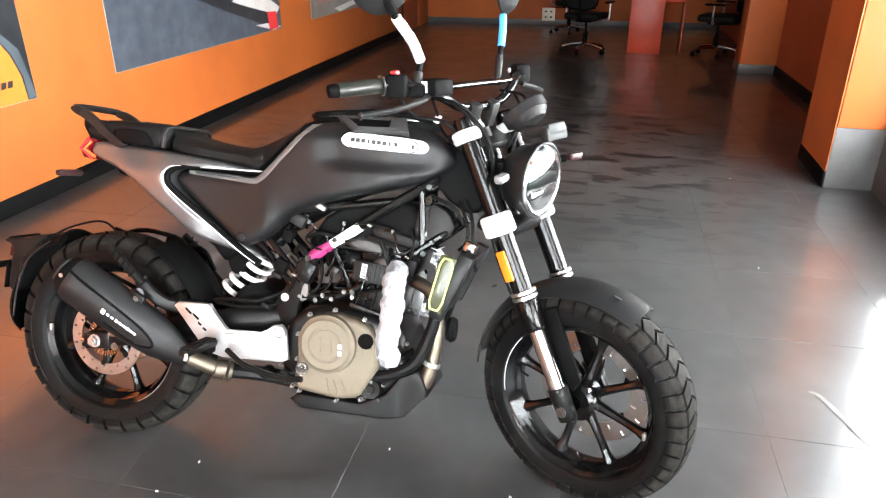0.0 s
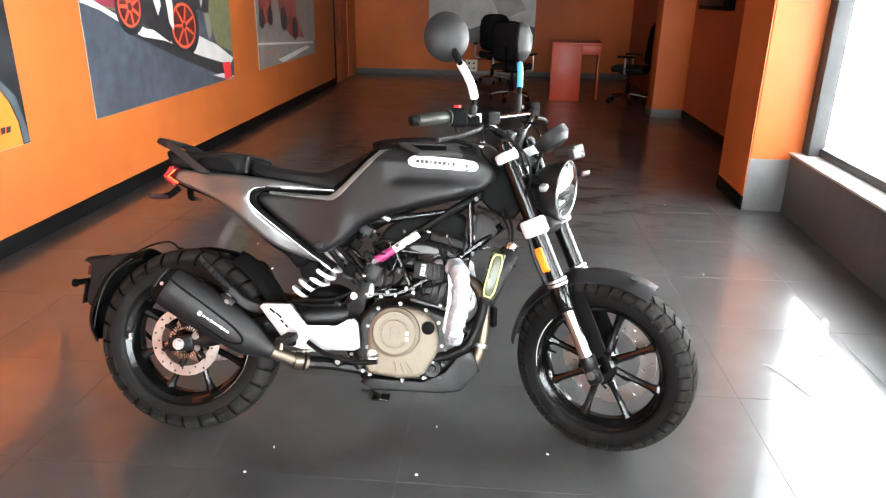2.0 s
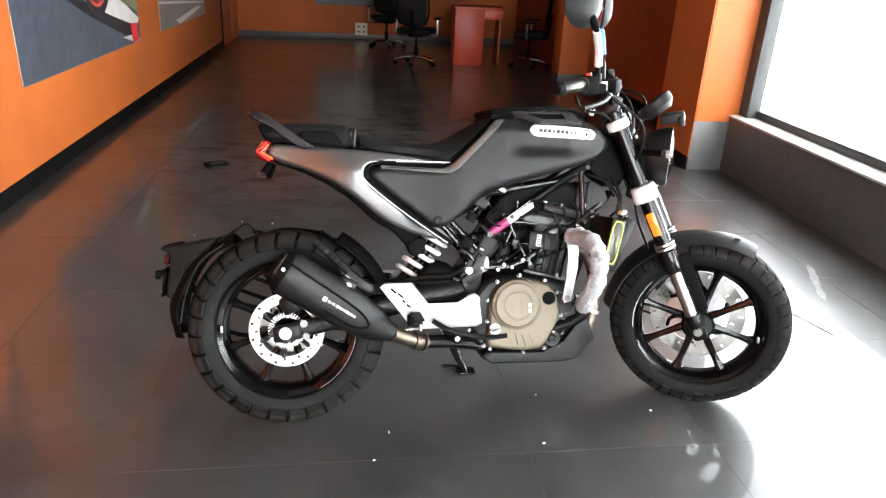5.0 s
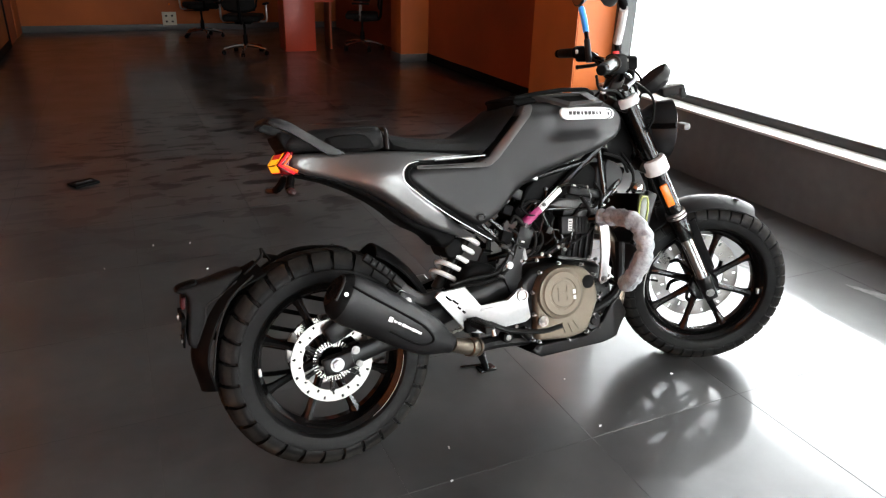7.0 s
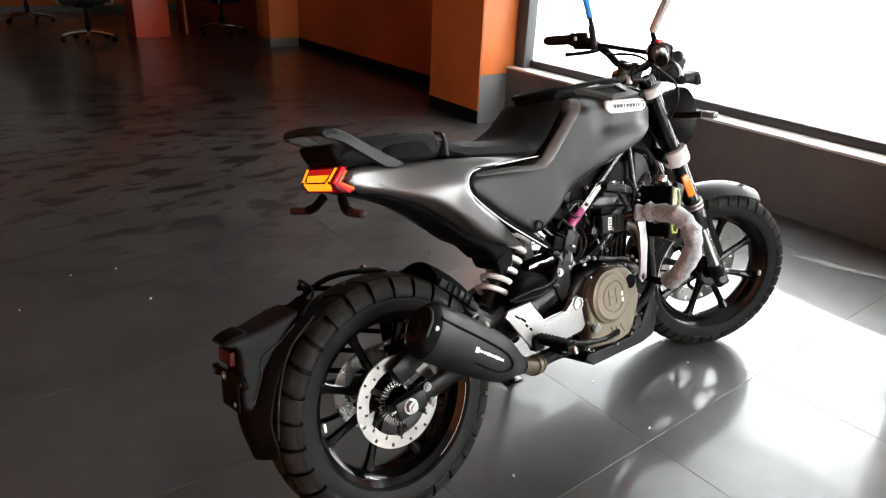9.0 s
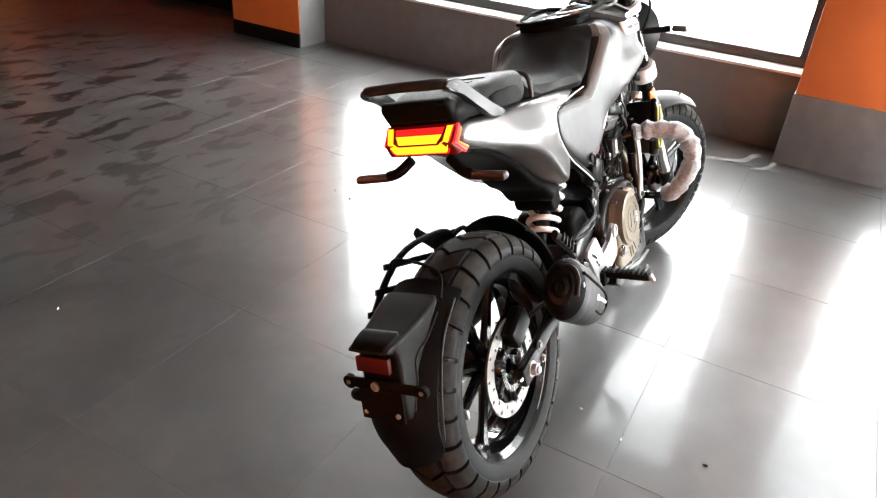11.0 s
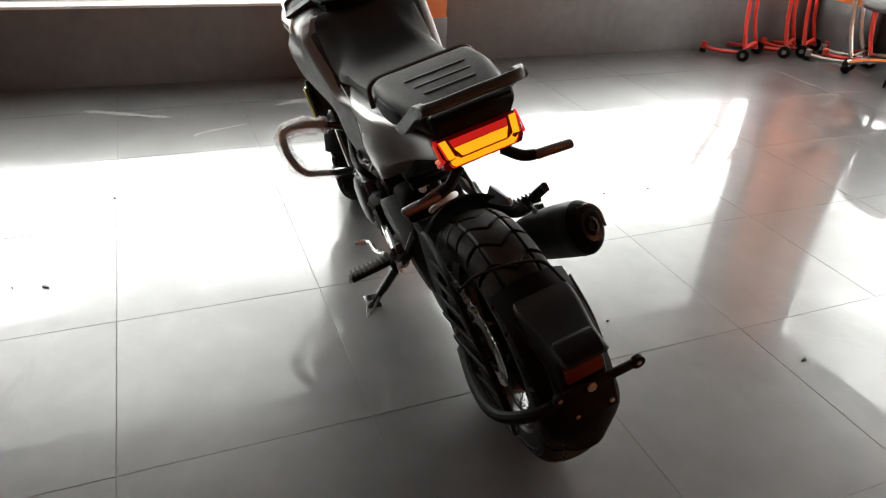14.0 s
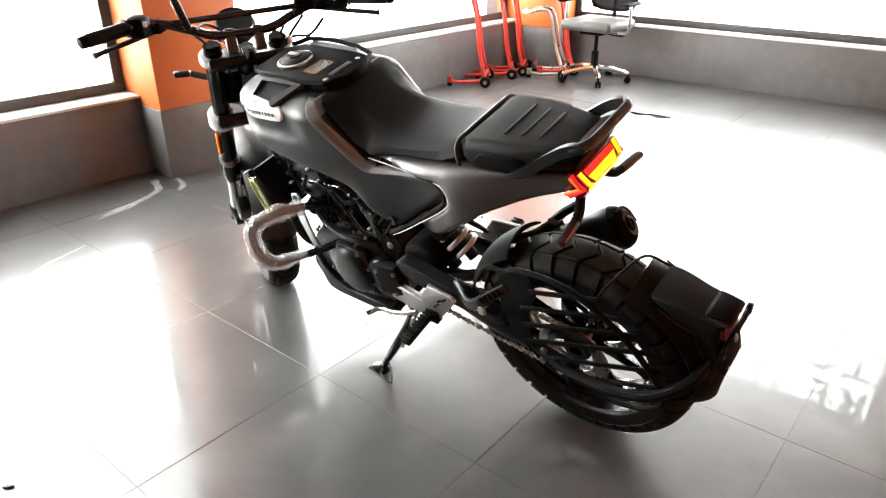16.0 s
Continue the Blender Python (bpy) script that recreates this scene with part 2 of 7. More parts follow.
M["engine"] = material("dark engine casting", (0.0035, 0.0035, 0.0035), 0.30, metal=0.15, spec=0.26, color2=(0.006, 0.006, 0.0058), scale=90, bump=0.1, bump_scale=400)
M["white"] = material("white coated spring", (0.58, 0.58, 0.57), 0.35, scale=60, mix=0.3)
M["foam"] = material("white foam wrap", (0.56, 0.56, 0.555), 0.6, color2=(0.46, 0.46, 0.455), scale=50, mix=0.9, bump=0.4, bump_scale=150)
M["bubble"] = material("translucent bubble wrap", (0.48, 0.50, 0.52), 0.30, color2=(0.24, 0.25, 0.265), scale=110, mix=1.0, bump=1.0, bump_scale=210, trans=0.25)
M["badge"] = material("white badge enamel", (0.66, 0.66, 0.655), 0.3, scale=30, mix=0.2)
M["ink"] = material("dark print", (0.02, 0.02, 0.022), 0.5)
M["amber"] = material("amber reflector", (0.74, 0.15, 0.008), 0.2, color2=(0.80, 0.20, 0.012), scale=200, coat=0.3)
M["red"] = material("red plastic", (0.55, 0.015, 0.02), 0.3, coat=0.3, scale=80)
M["dullred"] = material("dull red reflector", (0.035, 0.0015, 0.0025), 0.4, spec=0.15, color2=(0.045, 0.002, 0.003), scale=80)
M["smoke"] = material("smoked indicator lens", (0.022, 0.009, 0.009), 0.3, color2=(0.026, 0.011, 0.011), spec=0.35, scale=80)
M["lamp_red"] = material("lit red lens", (0.08, 0.002, 0.003), 0.2, color2=(0.1, 0.003, 0.004), emit=(1.0, 0.015, 0.02), strength=0.03)
M["lamp_glow"] = material("bright red light guide", (0.5, 0.01, 0.02), 0.3, emit=(1.0, 0.02, 0.025), strength=0.5)
M["lamp_side"] = material("orange side light guide", (0.6, 0.08, 0.02), 0.3, emit=(1.0, 0.17, 0.02), strength=0.7)
M["lamp_hot"] = material("lit tail light strip", (0.8, 0.4, 0.05), 0.3, emit=(1.0, 0.48, 0.012), strength=1.45)
M["lens"] = material("clear lens", (0.96, 0.97, 0.96), 0.0, trans=1.0, ior=1.45)
M["reflector"] = material("lamp reflector", (0.80, 0.80, 0.79), 0.16, metal=1.0, scale=25, rough_var=0.08)
M["magenta"] = material("magenta tape", (0.22, 0.014, 0.085), 0.45, color2=(0.27, 0.02, 0.11), scale=60)
M["label"] = material("white paper label", (0.58, 0.58, 0.565), 0.5, scale=60, mix=0.3)
M["lime"] = material("lime edged film", (0.36, 0.40, 0.08), 0.35, scale=60)
M["film"] = material("clear lime tinted film", (0.030, 0.034, 0.014), 0.22, color2=(0.045, 0.05, 0.02), scale=90, spec=0.5, coat=0.2)
M["blue"] = material("blue tape wrap", (0.04, 0.25, 0.70), 0.45, scale=70, bump=0.3)
M["mirror"] = material("mirror glass", (0.85, 0.85, 0.86), 0.02, metal=1.0)
M["redpaint"] = material("red powder coat", (0.38, 0.022, 0.014), 0.35, scale=60, rough_var=0.06)
M["chairgrey"] = material("grey chair vinyl", (0.045, 0.045, 0.044), 0.5, color2=(0.06, 0.06, 0.059), scale=80, bump=0.15)
M["mesh"] = material("black chair mesh", (0.003, 0.003, 0.003), 0.7, color2=(0.005, 0.005, 0.005), spec=0.2, scale=120, bump=0.3)
M["desk"] = material("red orange laminate", (0.46, 0.050, 0.017), 0.4, scale=20, mix=0.3)
M["wrap"] = material("clear white plastic wrap", (0.84, 0.85, 0.87), 0.30, color2=(0.62, 0.64, 0.66), scale=60, mix=1.0, bump=0.6, bump_scale=120)
M["wrap"].node_tree.nodes["Principled BSDF"].inputs["Alpha"].default_value = 0.28
M["gripfilm"] = material("grip in clear film", (0.009, 0.010, 0.008), 0.3, color2=(0.015, 0.016, 0.0125), scale=120)
M["bowl"] = material("lamp reflector bowl", (0.20, 0.20, 0.20), 0.25, metal=0.9, color2=(0.28, 0.28, 0.28), scale=40)
M["cream"] = material("cream switch plate", (0.62, 0.58, 0.48), 0.5, scale=30)


# ---- mesh helpers ----
def finish(name, bm, mat, parent=None, label="", smooth=35):
    bmesh.ops.remove_doubles(bm, verts=bm.verts, dist=1e-5)
    bmesh.ops.recalc_face_normals(bm, faces=bm.faces)
    me = bpy.data.meshes.new(name)
    bm.to_mesh(me)
    bm.free()
    me.materials.append(M[mat] if isinstance(mat, str) else mat)
    if smooth:
        me.polygons.foreach_set("use_smooth", [True] * len(me.polygons))
        me.set_sharp_from_angle(angle=radians(smooth))
    ob = new(name, me)
    if parent:
        ob.parent = parent
    if label:
        ob["label"] = label
    return ob


part = finish


def thing(name, label, category, at=None, group="", kind=""):
    """An empty at the base of a thing, to carry its parts."""
    ob = new(name)
    ob.empty_display_size = 0.1
    if at is not None:
        ob.matrix_world = at
    return tagged(ob, label, category, group, kind)


def box(bm, c, s, rot=None, bev=0.0, seg=2):
    m = Matrix.Translation(c) @ (rot or Matrix.Identity(4)) @ Matrix.Diagonal((*s, 1))
    r = bmesh.ops.create_cube(bm, size=1, matrix=m)
    if bev:
        es = list({e for v in r["verts"] for e in v.link_edges})
        bmesh.ops.bevel(bm, geom=es, offset=bev, segments=seg, profile=0.5, affect="EDGES")
    return bm


def boxed(c, s, rot=None, bev=0.0):
    return box(bmesh.new(), c, s, rot, bev)


def spline(pts, n=8, closed=False):
    """A smooth line through the points."""
    p = [Vector(q) for q in pts]
    out = []
    k = len(p)
    for i in range(k if closed else k - 1):
        a = p[(i - 1) % k] if closed or i > 0 else p[0] * 2 - p[1]
        b, c = p[i], p[(i + 1) % k]
        d = p[(i + 2) % k] if closed or i + 2 < k else p[-1] * 2 - p[-2]
        for j in range(n):
            t = j / n
            out.append(0.5 * ((2 * b) + (c - a) * t + (2 * a - 5 * b + 4 * c - d) * t * t + (3 * b - a - 3 * c + d) * t ** 3))
    if not closed:
        out.append(p[-1])
    return out


def sweep(bm, line, r, seg=10, closed=False, flat=1.0, up=(0, 0, 1)):
    """A tube along a line; r may be a list. flat squeezes it along the second axis."""
    n = len(line)
    rs = r if isinstance(r, (list, tuple)) else [r] * n
    rings = []
    prev = None
    for i in range(n):
        a = line[(i - 1) % n] if closed or i > 0 else line[i]
        b = line[(i + 1) % n] if closed or i < n - 1 else line[i]
        t = (b - a).normalized()
        if prev is None:
            ref = Vector(up) if abs(t.dot(Vector(up))) < 0.95 else Vector((1, 0, 0.1))
            u = (ref - t * ref.dot(t)).normalized()
        else:
            u = (prev - t * prev.dot(t)).normalized()
        prev = u
        v = t.cross(u)
        rings.append([bm.verts.new(line[i] + (u * math.cos(2 * math.pi * k / seg) + v * flat * math.sin(2 * math.pi * k / seg)) * rs[i]) for k in range(seg)])
    for i in range(n if closed else n - 1):
        A, B = rings[i], rings[(i + 1) % n]
        for k in range(seg):
            bm.faces.new((A[k], A[(k + 1) % seg], B[(k + 1) % seg], B[k]))
    if not closed:
        bm.faces.new(rings[0][::-1])
        bm.faces.new(rings[-1])
    return bm


def tube(pts, r, seg=10, n=6, closed=False, bm=None, curved=True, flat=1.0):
    bm = bm or bmesh.new()
    line = spline(pts, n, closed) if curved and len(pts) > 2 else [Vector(p) for p in pts]
    return sweep(bm, line, r, seg, closed, flat)


def cyl(bm, a, b, r, r2=None, seg=18, bev=0.0):
    a, b = Vector(a), Vector(b)
    q = (b - a).to_track_quat("Z", "Y").to_matrix().to_4x4()
    m = Matrix.Translation((a + b) / 2) @ q
    res = bmesh.ops.create_cone(bm, cap_ends=True, segments=seg, radius1=r, radius2=r if r2 is None else r2, depth=(b - a).length, matrix=m)
    if bev:
        es = [e for e in {e for v in res["verts"] for e in v.link_edges} if any(len(f.verts) > 4 for f in e.link_faces)]
        bmesh.ops.bevel(bm, geom=es, offset=bev, segments=2, profile=0.5, affect="EDGES")
    return bm


def lathe(prof, centre=(0, 0, 0), axis=(0, 1, 0), seg=48, closed=True, bm=None, arc=None):
    """Turns a profile of (radius, height along the axis). arc: first and last angle in degrees."""
    bm = bm or bmesh.new()
    ax = Vector(axis).normalized()
    ref = Vector((1, 0, 0)) if abs(ax.x) < 0.9 else Vector((0, 0, 1))
    u = (ref - ax * ref.dot(ax)).normalized()
    v = u.cross(ax)
    c = Vector(centre)
    a0, a1 = (0, 360) if arc is None else arc
    cnt = seg if arc is None else seg + 1
    rings = []
    for i in range(cnt):
        a = radians(a0 + (a1 - a0) * i / seg)
        d = u * math.cos(a) + v * math.sin(a)
        rings.append([bm.verts.new(c + d * r + ax * h) for r, h in prof])
    k = len(prof)
    for i in range(seg):
        A, B = rings[i], rings[(i + 1) % cnt]
        for j in range(k if closed else k - 1):
            try:
                bm.faces.new((A[j], A[(j + 1) % k], B[(j + 1) % k], B[j]))
            except ValueError:
                pass
    if arc is not None and closed:
        bm.faces.new(rings[0])
        bm.faces.new(rings[-1][::-1])
    return bm


def prism(bm, poly, y0, y1, bev=0.0, plane="xz"):
    """A plate: a polygon in one plane, from y0 to y1 across it."""
    def at(a, b, y):
        return {"xz": (a, y, b), "xy": (a, b, y), "yz": (y, a, b)}[plane]
    A = [bm.verts.new(at(a, b, y0)) for a, b in poly]
    B = [bm.verts.new(at(a, b, y1)) for a, b in poly]
    n = len(poly)
    fs = [bm.faces.new(A), bm.faces.new(B[::-1])]
    for i in range(n):
        fs.append(bm.faces.new((A[i], B[i], B[(i + 1) % n], A[(i + 1) % n])))
    if bev:
        es = list({e for f in fs[:2] for e in f.edges})
        bmesh.ops.bevel(bm, geom=es, offset=bev, segments=2, profile=0.5, affect="EDGES")
    return bm


def rounded(poly, k=1):
    for _ in range(k):
        out = []
        for i in range(len(poly)):
            a, b = poly[i], poly[(i + 1) % len(poly)]
            out += [(a[0] * 0.78 + b[0] * 0.22, a[1] * 0.78 + b[1] * 0.22), (a[0] * 0.22 + b[0] * 0.78, a[1] * 0.22 + b[1] * 0.78)]
        poly = out
    return poly


def puff(poly, width, r, step=0.014, smooth=1, sides=(-1, 1), inner=None):
    """A body with the side outline poly (x, z), half as thick as width(x, z), its rim rounded with radius r.
    sides: one side alone gives a shell from inner (a half width) outwards."""
    from mathutils.geometry import delaunay_2d_cdt
    poly = rounded(poly, smooth)
    ring = []
    for i in range(len(poly)):
        a, b = Vector(poly[i]), Vector(poly[(i + 1) % len(poly)])
        k = max(1, int((b - a).length / step))
        ring += [a + (b - a) * (j / k) for j in range(k)]
    P = np.array([(p.x, p.y) for p in ring])
    Q = np.roll(P, -1, axis=0)

    def dist(pt):
        d = Q - P
        t = np.clip(((pt - P) * d).sum(1) / np.maximum((d * d).sum(1), 1e-12), 0, 1)
        return np.sqrt(((P + d * t[:, None] - pt) ** 2).sum(1)).min()

    def inside(pt):
        x, y = pt
        c = (P[:, 1] > y) != (Q[:, 1] > y)
        xs = (Q[:, 0] - P[:, 0]) * (y - P[:, 1]) / np.where(np.abs(Q[:, 1] - P[:, 1]) < 1e-12, 1e-12, Q[:, 1] - P[:, 1]) + P[:, 0]
        return bool(np.count_nonzero(c & (x < xs)) % 2)

    pts = list(ring)
    area = sum(P[i][0] * Q[i][1] - Q[i][0] * P[i][1] for i in range(len(P)))
    for f in (0.12, 0.38, 0.75, 1.15):
        for i in range(len(ring)):
            t = (Vector(P[(i + 1) % len(P)]) - Vector(P[i - 1])).normalized()
            q = ring[i] + Vector((-t.y, t.x)) * (r * f if area > 0 else -r * f)
            if inside(q) and dist(np.array((q.x, q.y))) > r * f * 0.93:
                pts.append(q)
    lo, hi = P.min(0), P.max(0)
    row = 0
    z = lo[1]
    while z <= hi[1]:
        x = lo[0] + (step / 2 if row % 2 else 0)
        while x <= hi[0]:
            if inside((x, z)) and dist(np.array((x, z))) > r * 1.15 + step * 0.5:
                pts.append(Vector((x, z)))
            x += step
        z += step * 0.87
        row += 1
    vs, _, fs, *_ = delaunay_2d_cdt(pts, [], [list(range(len(ring)))], 1, 1e-5)
    bm = bmesh.new()
    n = len(ring)
    layers = {}
    for s in sides:
        L = []
        for v in vs:
            d = min(dist(np.array((v.x, v.y))), r)
            y = width(v.x, v.y) - r + math.sqrt(max(0.0, r * r - (r - d) ** 2))
            L.append(bm.verts.new((v.x, s * y, v.y)))
        layers[s] = L
        for f in fs:
            bm.faces.new([L[i] for i in f])
    if len(sides) == 2:
        A, B = layers[sides[0]], layers[sides[1]]
    else:
        A = layers[sides[0]]
        B = [bm.verts.new((v.co.x, sides[0] * inner, v.co.z)) for v in A[:n]]
    for i in range(n):
        j = (i + 1) % n
        try:
            bm.faces.new((A[i], A[j], B[j], B[i]))
        except ValueError:
            pass
    return bm


def step01(x, a, b):
    t = min(1.0, max(0.0, (x - a) / (b - a)))
    return t * t * (3 - 2 * t)

# ---- the room ----
LEFT, BACK, FRONT, TOP = -2.775, 13.0, -2.60, 3.2
SILL, HEAD = 0.412, 2.78


def right_x(y):
    """The window wall runs slightly askew."""
    return 1.862 + 0.03 * (y - 1.75)


ASKEW = math.degrees(math.atan(0.03))


def on_right(y, out=0.0, z=0.0):
    """A pose on the window wall's inner face: x outwards, y along the wall."""
    return pose(right_x(y) + out, y, z, 0, 0, -ASKEW)


def solid(name, c, s, mat, bev=0.004, parent=None, at=None, kind="structure", label="", category=""):
    ob = finish(name, boxed(c, s, None, bev), mat, parent, label, 30)
    if at is not None:
        ob.matrix_world = at
    if kind and not parent:
        tagged(ob, label, category, "", kind)
    return ob


def slab(name, x0, x1, y0, y1, z0, z1, mat, **k):
    return solid(name, ((x0 + x1) / 2, (y0 + y1) / 2, (z0 + z1) / 2), (x1 - x0, y1 - y0, z1 - z0), mat, **k)


ground = finish("ground", boxed((0, 0, -0.42), (400, 400, 0.2)), material("sunlit paving", (0.42, 0.40, 0.37), 0.8, scale=3, big=0.3), smooth=0)
tagged(ground, "pale sunlit paving outside the showroom", "ground", kind="structure")
floor = slab("floor", LEFT - 0.2, 2.5, FRONT - 0.2, BACK + 0.2, -0.30, -0.0008, "grout", bev=0, label="dark grey square floor tiles with thin joints", category="floor")
slab("ceiling", LEFT - 0.2, 2.6, FRONT - 0.2, BACK + 0.2, TOP, TOP + 0.2, "ceiling", bev=0, label="plain grey ceiling", category="ceiling")

# left wall, with a door near its far end
slab("wall_left", LEFT - 0.2, LEFT, FRONT - 0.2, 11.28, 0, TOP, "orange", label="bright orange painted wall", category="wall")
slab("wall_left_end", LEFT - 0.2, LEFT - 0.05, 11.28, 12.31, 2.1, TOP, "orange", label="orange wall above the door", category="wall")
slab("wall_left_back", LEFT - 0.2, LEFT, 12.31, BACK, 0, TOP, "orange", label="orange wall between the door and the rear wall", category="wall")
slab("wall_back", LEFT - 0.2, 2.5, BACK, BACK + 0.2, 0, TOP, "orange", label="orange painted rear wall", category="wall")
slab("baseboard", LEFT, LEFT + 0.012, FRONT, 11.28, 0, 0.10, "skirt", bev=0.002, label="black skirting board", category="skirting")
slab("baseboard_back", LEFT, 2.22, BACK - 0.012, BACK, 0, 0.10, "grey", bev=0.002, label="dark grey skirting board", category="skirting")

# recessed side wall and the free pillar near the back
# painted orange like the rest; its shade is in the darker wall colour
slab("wall_recess", 2.22, 2.42, 5.35, BACK, 0, TOP, "rust_shade", label="orange wall in shade behind the pier", category="wall")
slab("baseboard_recess", 2.208, 2.22, 5.35, 8.76, 0, 0.10, "skirt", bev=0.002, label="black skirting board", category="skirting")
slab("pillar", 1.84, 2.22, 8.76, 9.12, 0.10, TOP, "orange", label="square orange painted pillar", category="pillar")
slab("pillar_base", 1.832, 2.22, 8.752, 9.128, 0, 0.10, "grey", bev=0.002, label="dark grey pillar skirting", category="skirting")
# same orange wall, with its shade put into the colour
slab("cross_wall", 2.17, 2.5, 5.23, 5.35, 0, TOP, "rust_shade", label="orange wall end", category="wall")


def pier(name, y0, y1, depth, out=0.2):
    """A pier of the window wall: grey dado below, orange paint above."""
    w, yc = y1 - y0, (y0 + y1) / 2
    m = on_right(yc)
    p = solid(name, ((out - depth) / 2, 0, (0.372 + TOP) / 2), (out + depth, w, TOP - 0.372), "orange", at=m, label="orange pier with a grey tiled dado", category="pier")
    solid("dado", ((out - depth) / 2, 0, 0.186), (out + depth + 0.012, w + 0.012, 0.372), "grey", bev=0.003, parent=p)
    return p


pier("pier_1", 4.705, 5.35, 0.26)
pier("pier_2", 0.95, 1.468, 0.21)
pier("pier_3", -2.60, -2.30, 0.17, 0.45)
# the hall side of the first pier is painted down to its skirting
m_pier = on_right(5.0275)
solid("pier_side", (-0.2695, 0.0013, 1.65), (0.006, 0.6485, 3.10), "orange", bev=0, at=m_pier, label="orange side of the pier", category="pier")
solid("baseboard_pier", (-0.272, 0.0013, 0.05), (0.012, 0.6485, 0.10), "skirt", bev=0.002, at=m_pier, label="black skirting on the pier", category="skirting")


def window(name, m, w, label, posts=(), head=HEAD):
    """A low wall, a sill, a dark frame and a tall pane; x points outwards, y along, from the opening's middle."""
    low = solid("low_wall", (0.10, 0, SILL / 2), (0.20, w, SILL), "grey", bev=0.003, at=m, label="grey tiled low wall under the window", category="low wall")
    win = thing(name, label, "window", m, kind="structure")
    solid("window_sill", (0.085, 0, SILL + 0.008), (0.20, w, 0.016), "sill", bev=0.003, parent=win)
    f = 0.055
    solid("window_frame", (0.16, 0, SILL + 0.016 + f / 2), (0.05, w, f), "winframe", parent=win)
    solid("window_frame", (0.16, 0, head - f / 2), (0.05, w, f), "winframe", parent=win)
    for y in (-w / 2 + f / 2, w / 2 - f / 2, *posts):
        solid("window_frame", (0.16, y, (SILL + head) / 2), (0.05, f, head - SILL - 2 * f), "winframe", parent=win)
    g = solid("pane", (0.16, 0, (SILL + head) / 2), (0.006, w - f, head - SILL - f), "glass", bev=0, parent=win)
    g.visible_shadow = False
    solid("lintel", (0.10, 0, (head + TOP) / 2), (0.2, w, TOP - head), "plaster", bev=0, at=m, label="wall above the window", category="wall")
    return win


window("window_1", on_right(3.0865), 3.237, "tall showroom window with a dark metal frame")
window("window_2", on_right(-0.675, 0.186), 3.25, "tall showroom window with a dark metal frame")
front_pose = pose(-0.015, FRONT, 0, 0, 0, -90)
win_f = window("window_3", front_pose, 3.21, "tall shop front window with dark vinyl lettering", head=2.83)
slab("wall_front", LEFT - 0.2, -1.62, FRONT - 0.2, FRONT, 0, TOP, "plaster", label="off white wall beside the shop front", category="wall")
slab("wall_corner", 1.59, 2.1, FRONT - 0.2, FRONT, 0.40, TOP, "orange", label="orange wall at the corner", category="wall")
slab("low_wall", 1.59, 2.1, FRONT - 0.2, FRONT + 0.004, 0, 0.40, "grey", label="grey tiled foot of the corner wall", category="low wall")
# jambs beside the glass
for y, wd in ((4.645, 0.12),):
    solid("window_jamb", (0.115, 0, (SILL + TOP) / 2), (0.10, wd, TOP - SILL), "jamb", at=on_right(y), label="grey window jamb", category="jamb")

# lettering on the shop front, to be read from outside
def lettering(text, x0, z0, height, pitch, parent):
    """Bold vinyl letters on the pane, one by one."""
    for k, ch in enumerate(text):
        cu = bpy.data.curves.new("letter", "FONT")
        cu.body, cu.size, cu.extrude, cu.offset = ch, height * 1.33, 0.001, 0.009
        ob = bpy.data.objects.new("letter", cu)
        scene.collection.objects.link(ob)
        bpy.context.view_layer.update()
        me = bpy.data.meshes.new_from_object(ob)
        left = min(v.co.x for v in me.vertices)
        bpy.data.objects.remove(ob)
        me.materials.append(M["vinyl"])
        le = new("letter", me)
        le.parent = parent
        le.matrix_local = front_pose.inverted() @ pose(x0 + k * pitch - left, FRONT - 0.150, z0, 90, 0, 0)


lettering("READY", -1.53, 2.46, 0.29, 0.29, win_f)
lettering("TO", -1.53, 2.08, 0.29, 0.27, win_f)
lettering("RACE", -1.53, 1.70, 0.29, 0.29, win_f)
for k in range(2):
    bm = bmesh.new()
    x = -0.92 + k * 0.13
    prism(bm, [(x, 2.09), (x + 0.065, 2.09), (x + 0.155, 2.225), (x + 0.065, 2.36), (x, 2.36), (x + 0.09, 2.225)], FRONT - 0.151, FRONT - 0.149)
    c = part("chevron", bm, "vinyl", win_f, smooth=0)
    c.matrix_parent_inverse = front_pose.inverted()

# the street's glare below, the shaded upper half of the view above
for name, y, out, w, low_power, high_power in (("daylight_1", 3.0865, 0.32, 3.70, 305, 132), ("daylight_2", -0.675, 0.506, 3.1, 245, 92)):
    cutoff = 1.66
    window_light(name, on_right(y, out, (SILL + cutoff) / 2).translation, (-1, 0.03, 0), w, cutoff - SILL, low_power)
    window_light(name + "_upper", on_right(y, out, (HEAD + cutoff) / 2).translation, (-1, 0.03, 0), w, HEAD - cutoff, high_power)
window_light("daylight_3", (-0.015, FRONT - 0.32, (SILL + 2.83) / 2), (0, 1, 0), 3.3, 2.83 - SILL, 365)

# door at the far end of the left wall
door = thing("door_1", "brown flush door with a long steel pull handle", "door", pose(LEFT, 11.80, 0), kind="structure")
part("leaf", boxed((-0.03, 0, 1.03), (0.05, 0.98, 2.06), None, 0.003), "rust_shade", door)
part("door_frame", boxed((0.005, -0.515, 1.05), (0.03, 0.03, 2.1), None, 0.002), "skirt", door)
h = bmesh.new()
tube([(0.06, -0.36, 0.64), (0.06, -0.36, 1.04)], 0.011, bm=h)
for z in (0.70, 0.98):
    cyl(h, (-0.01, -0.36, z), (0.06, -0.36, z), 0.007)
part("pull_handle", h, "bright", door, "long polished steel pull handle")


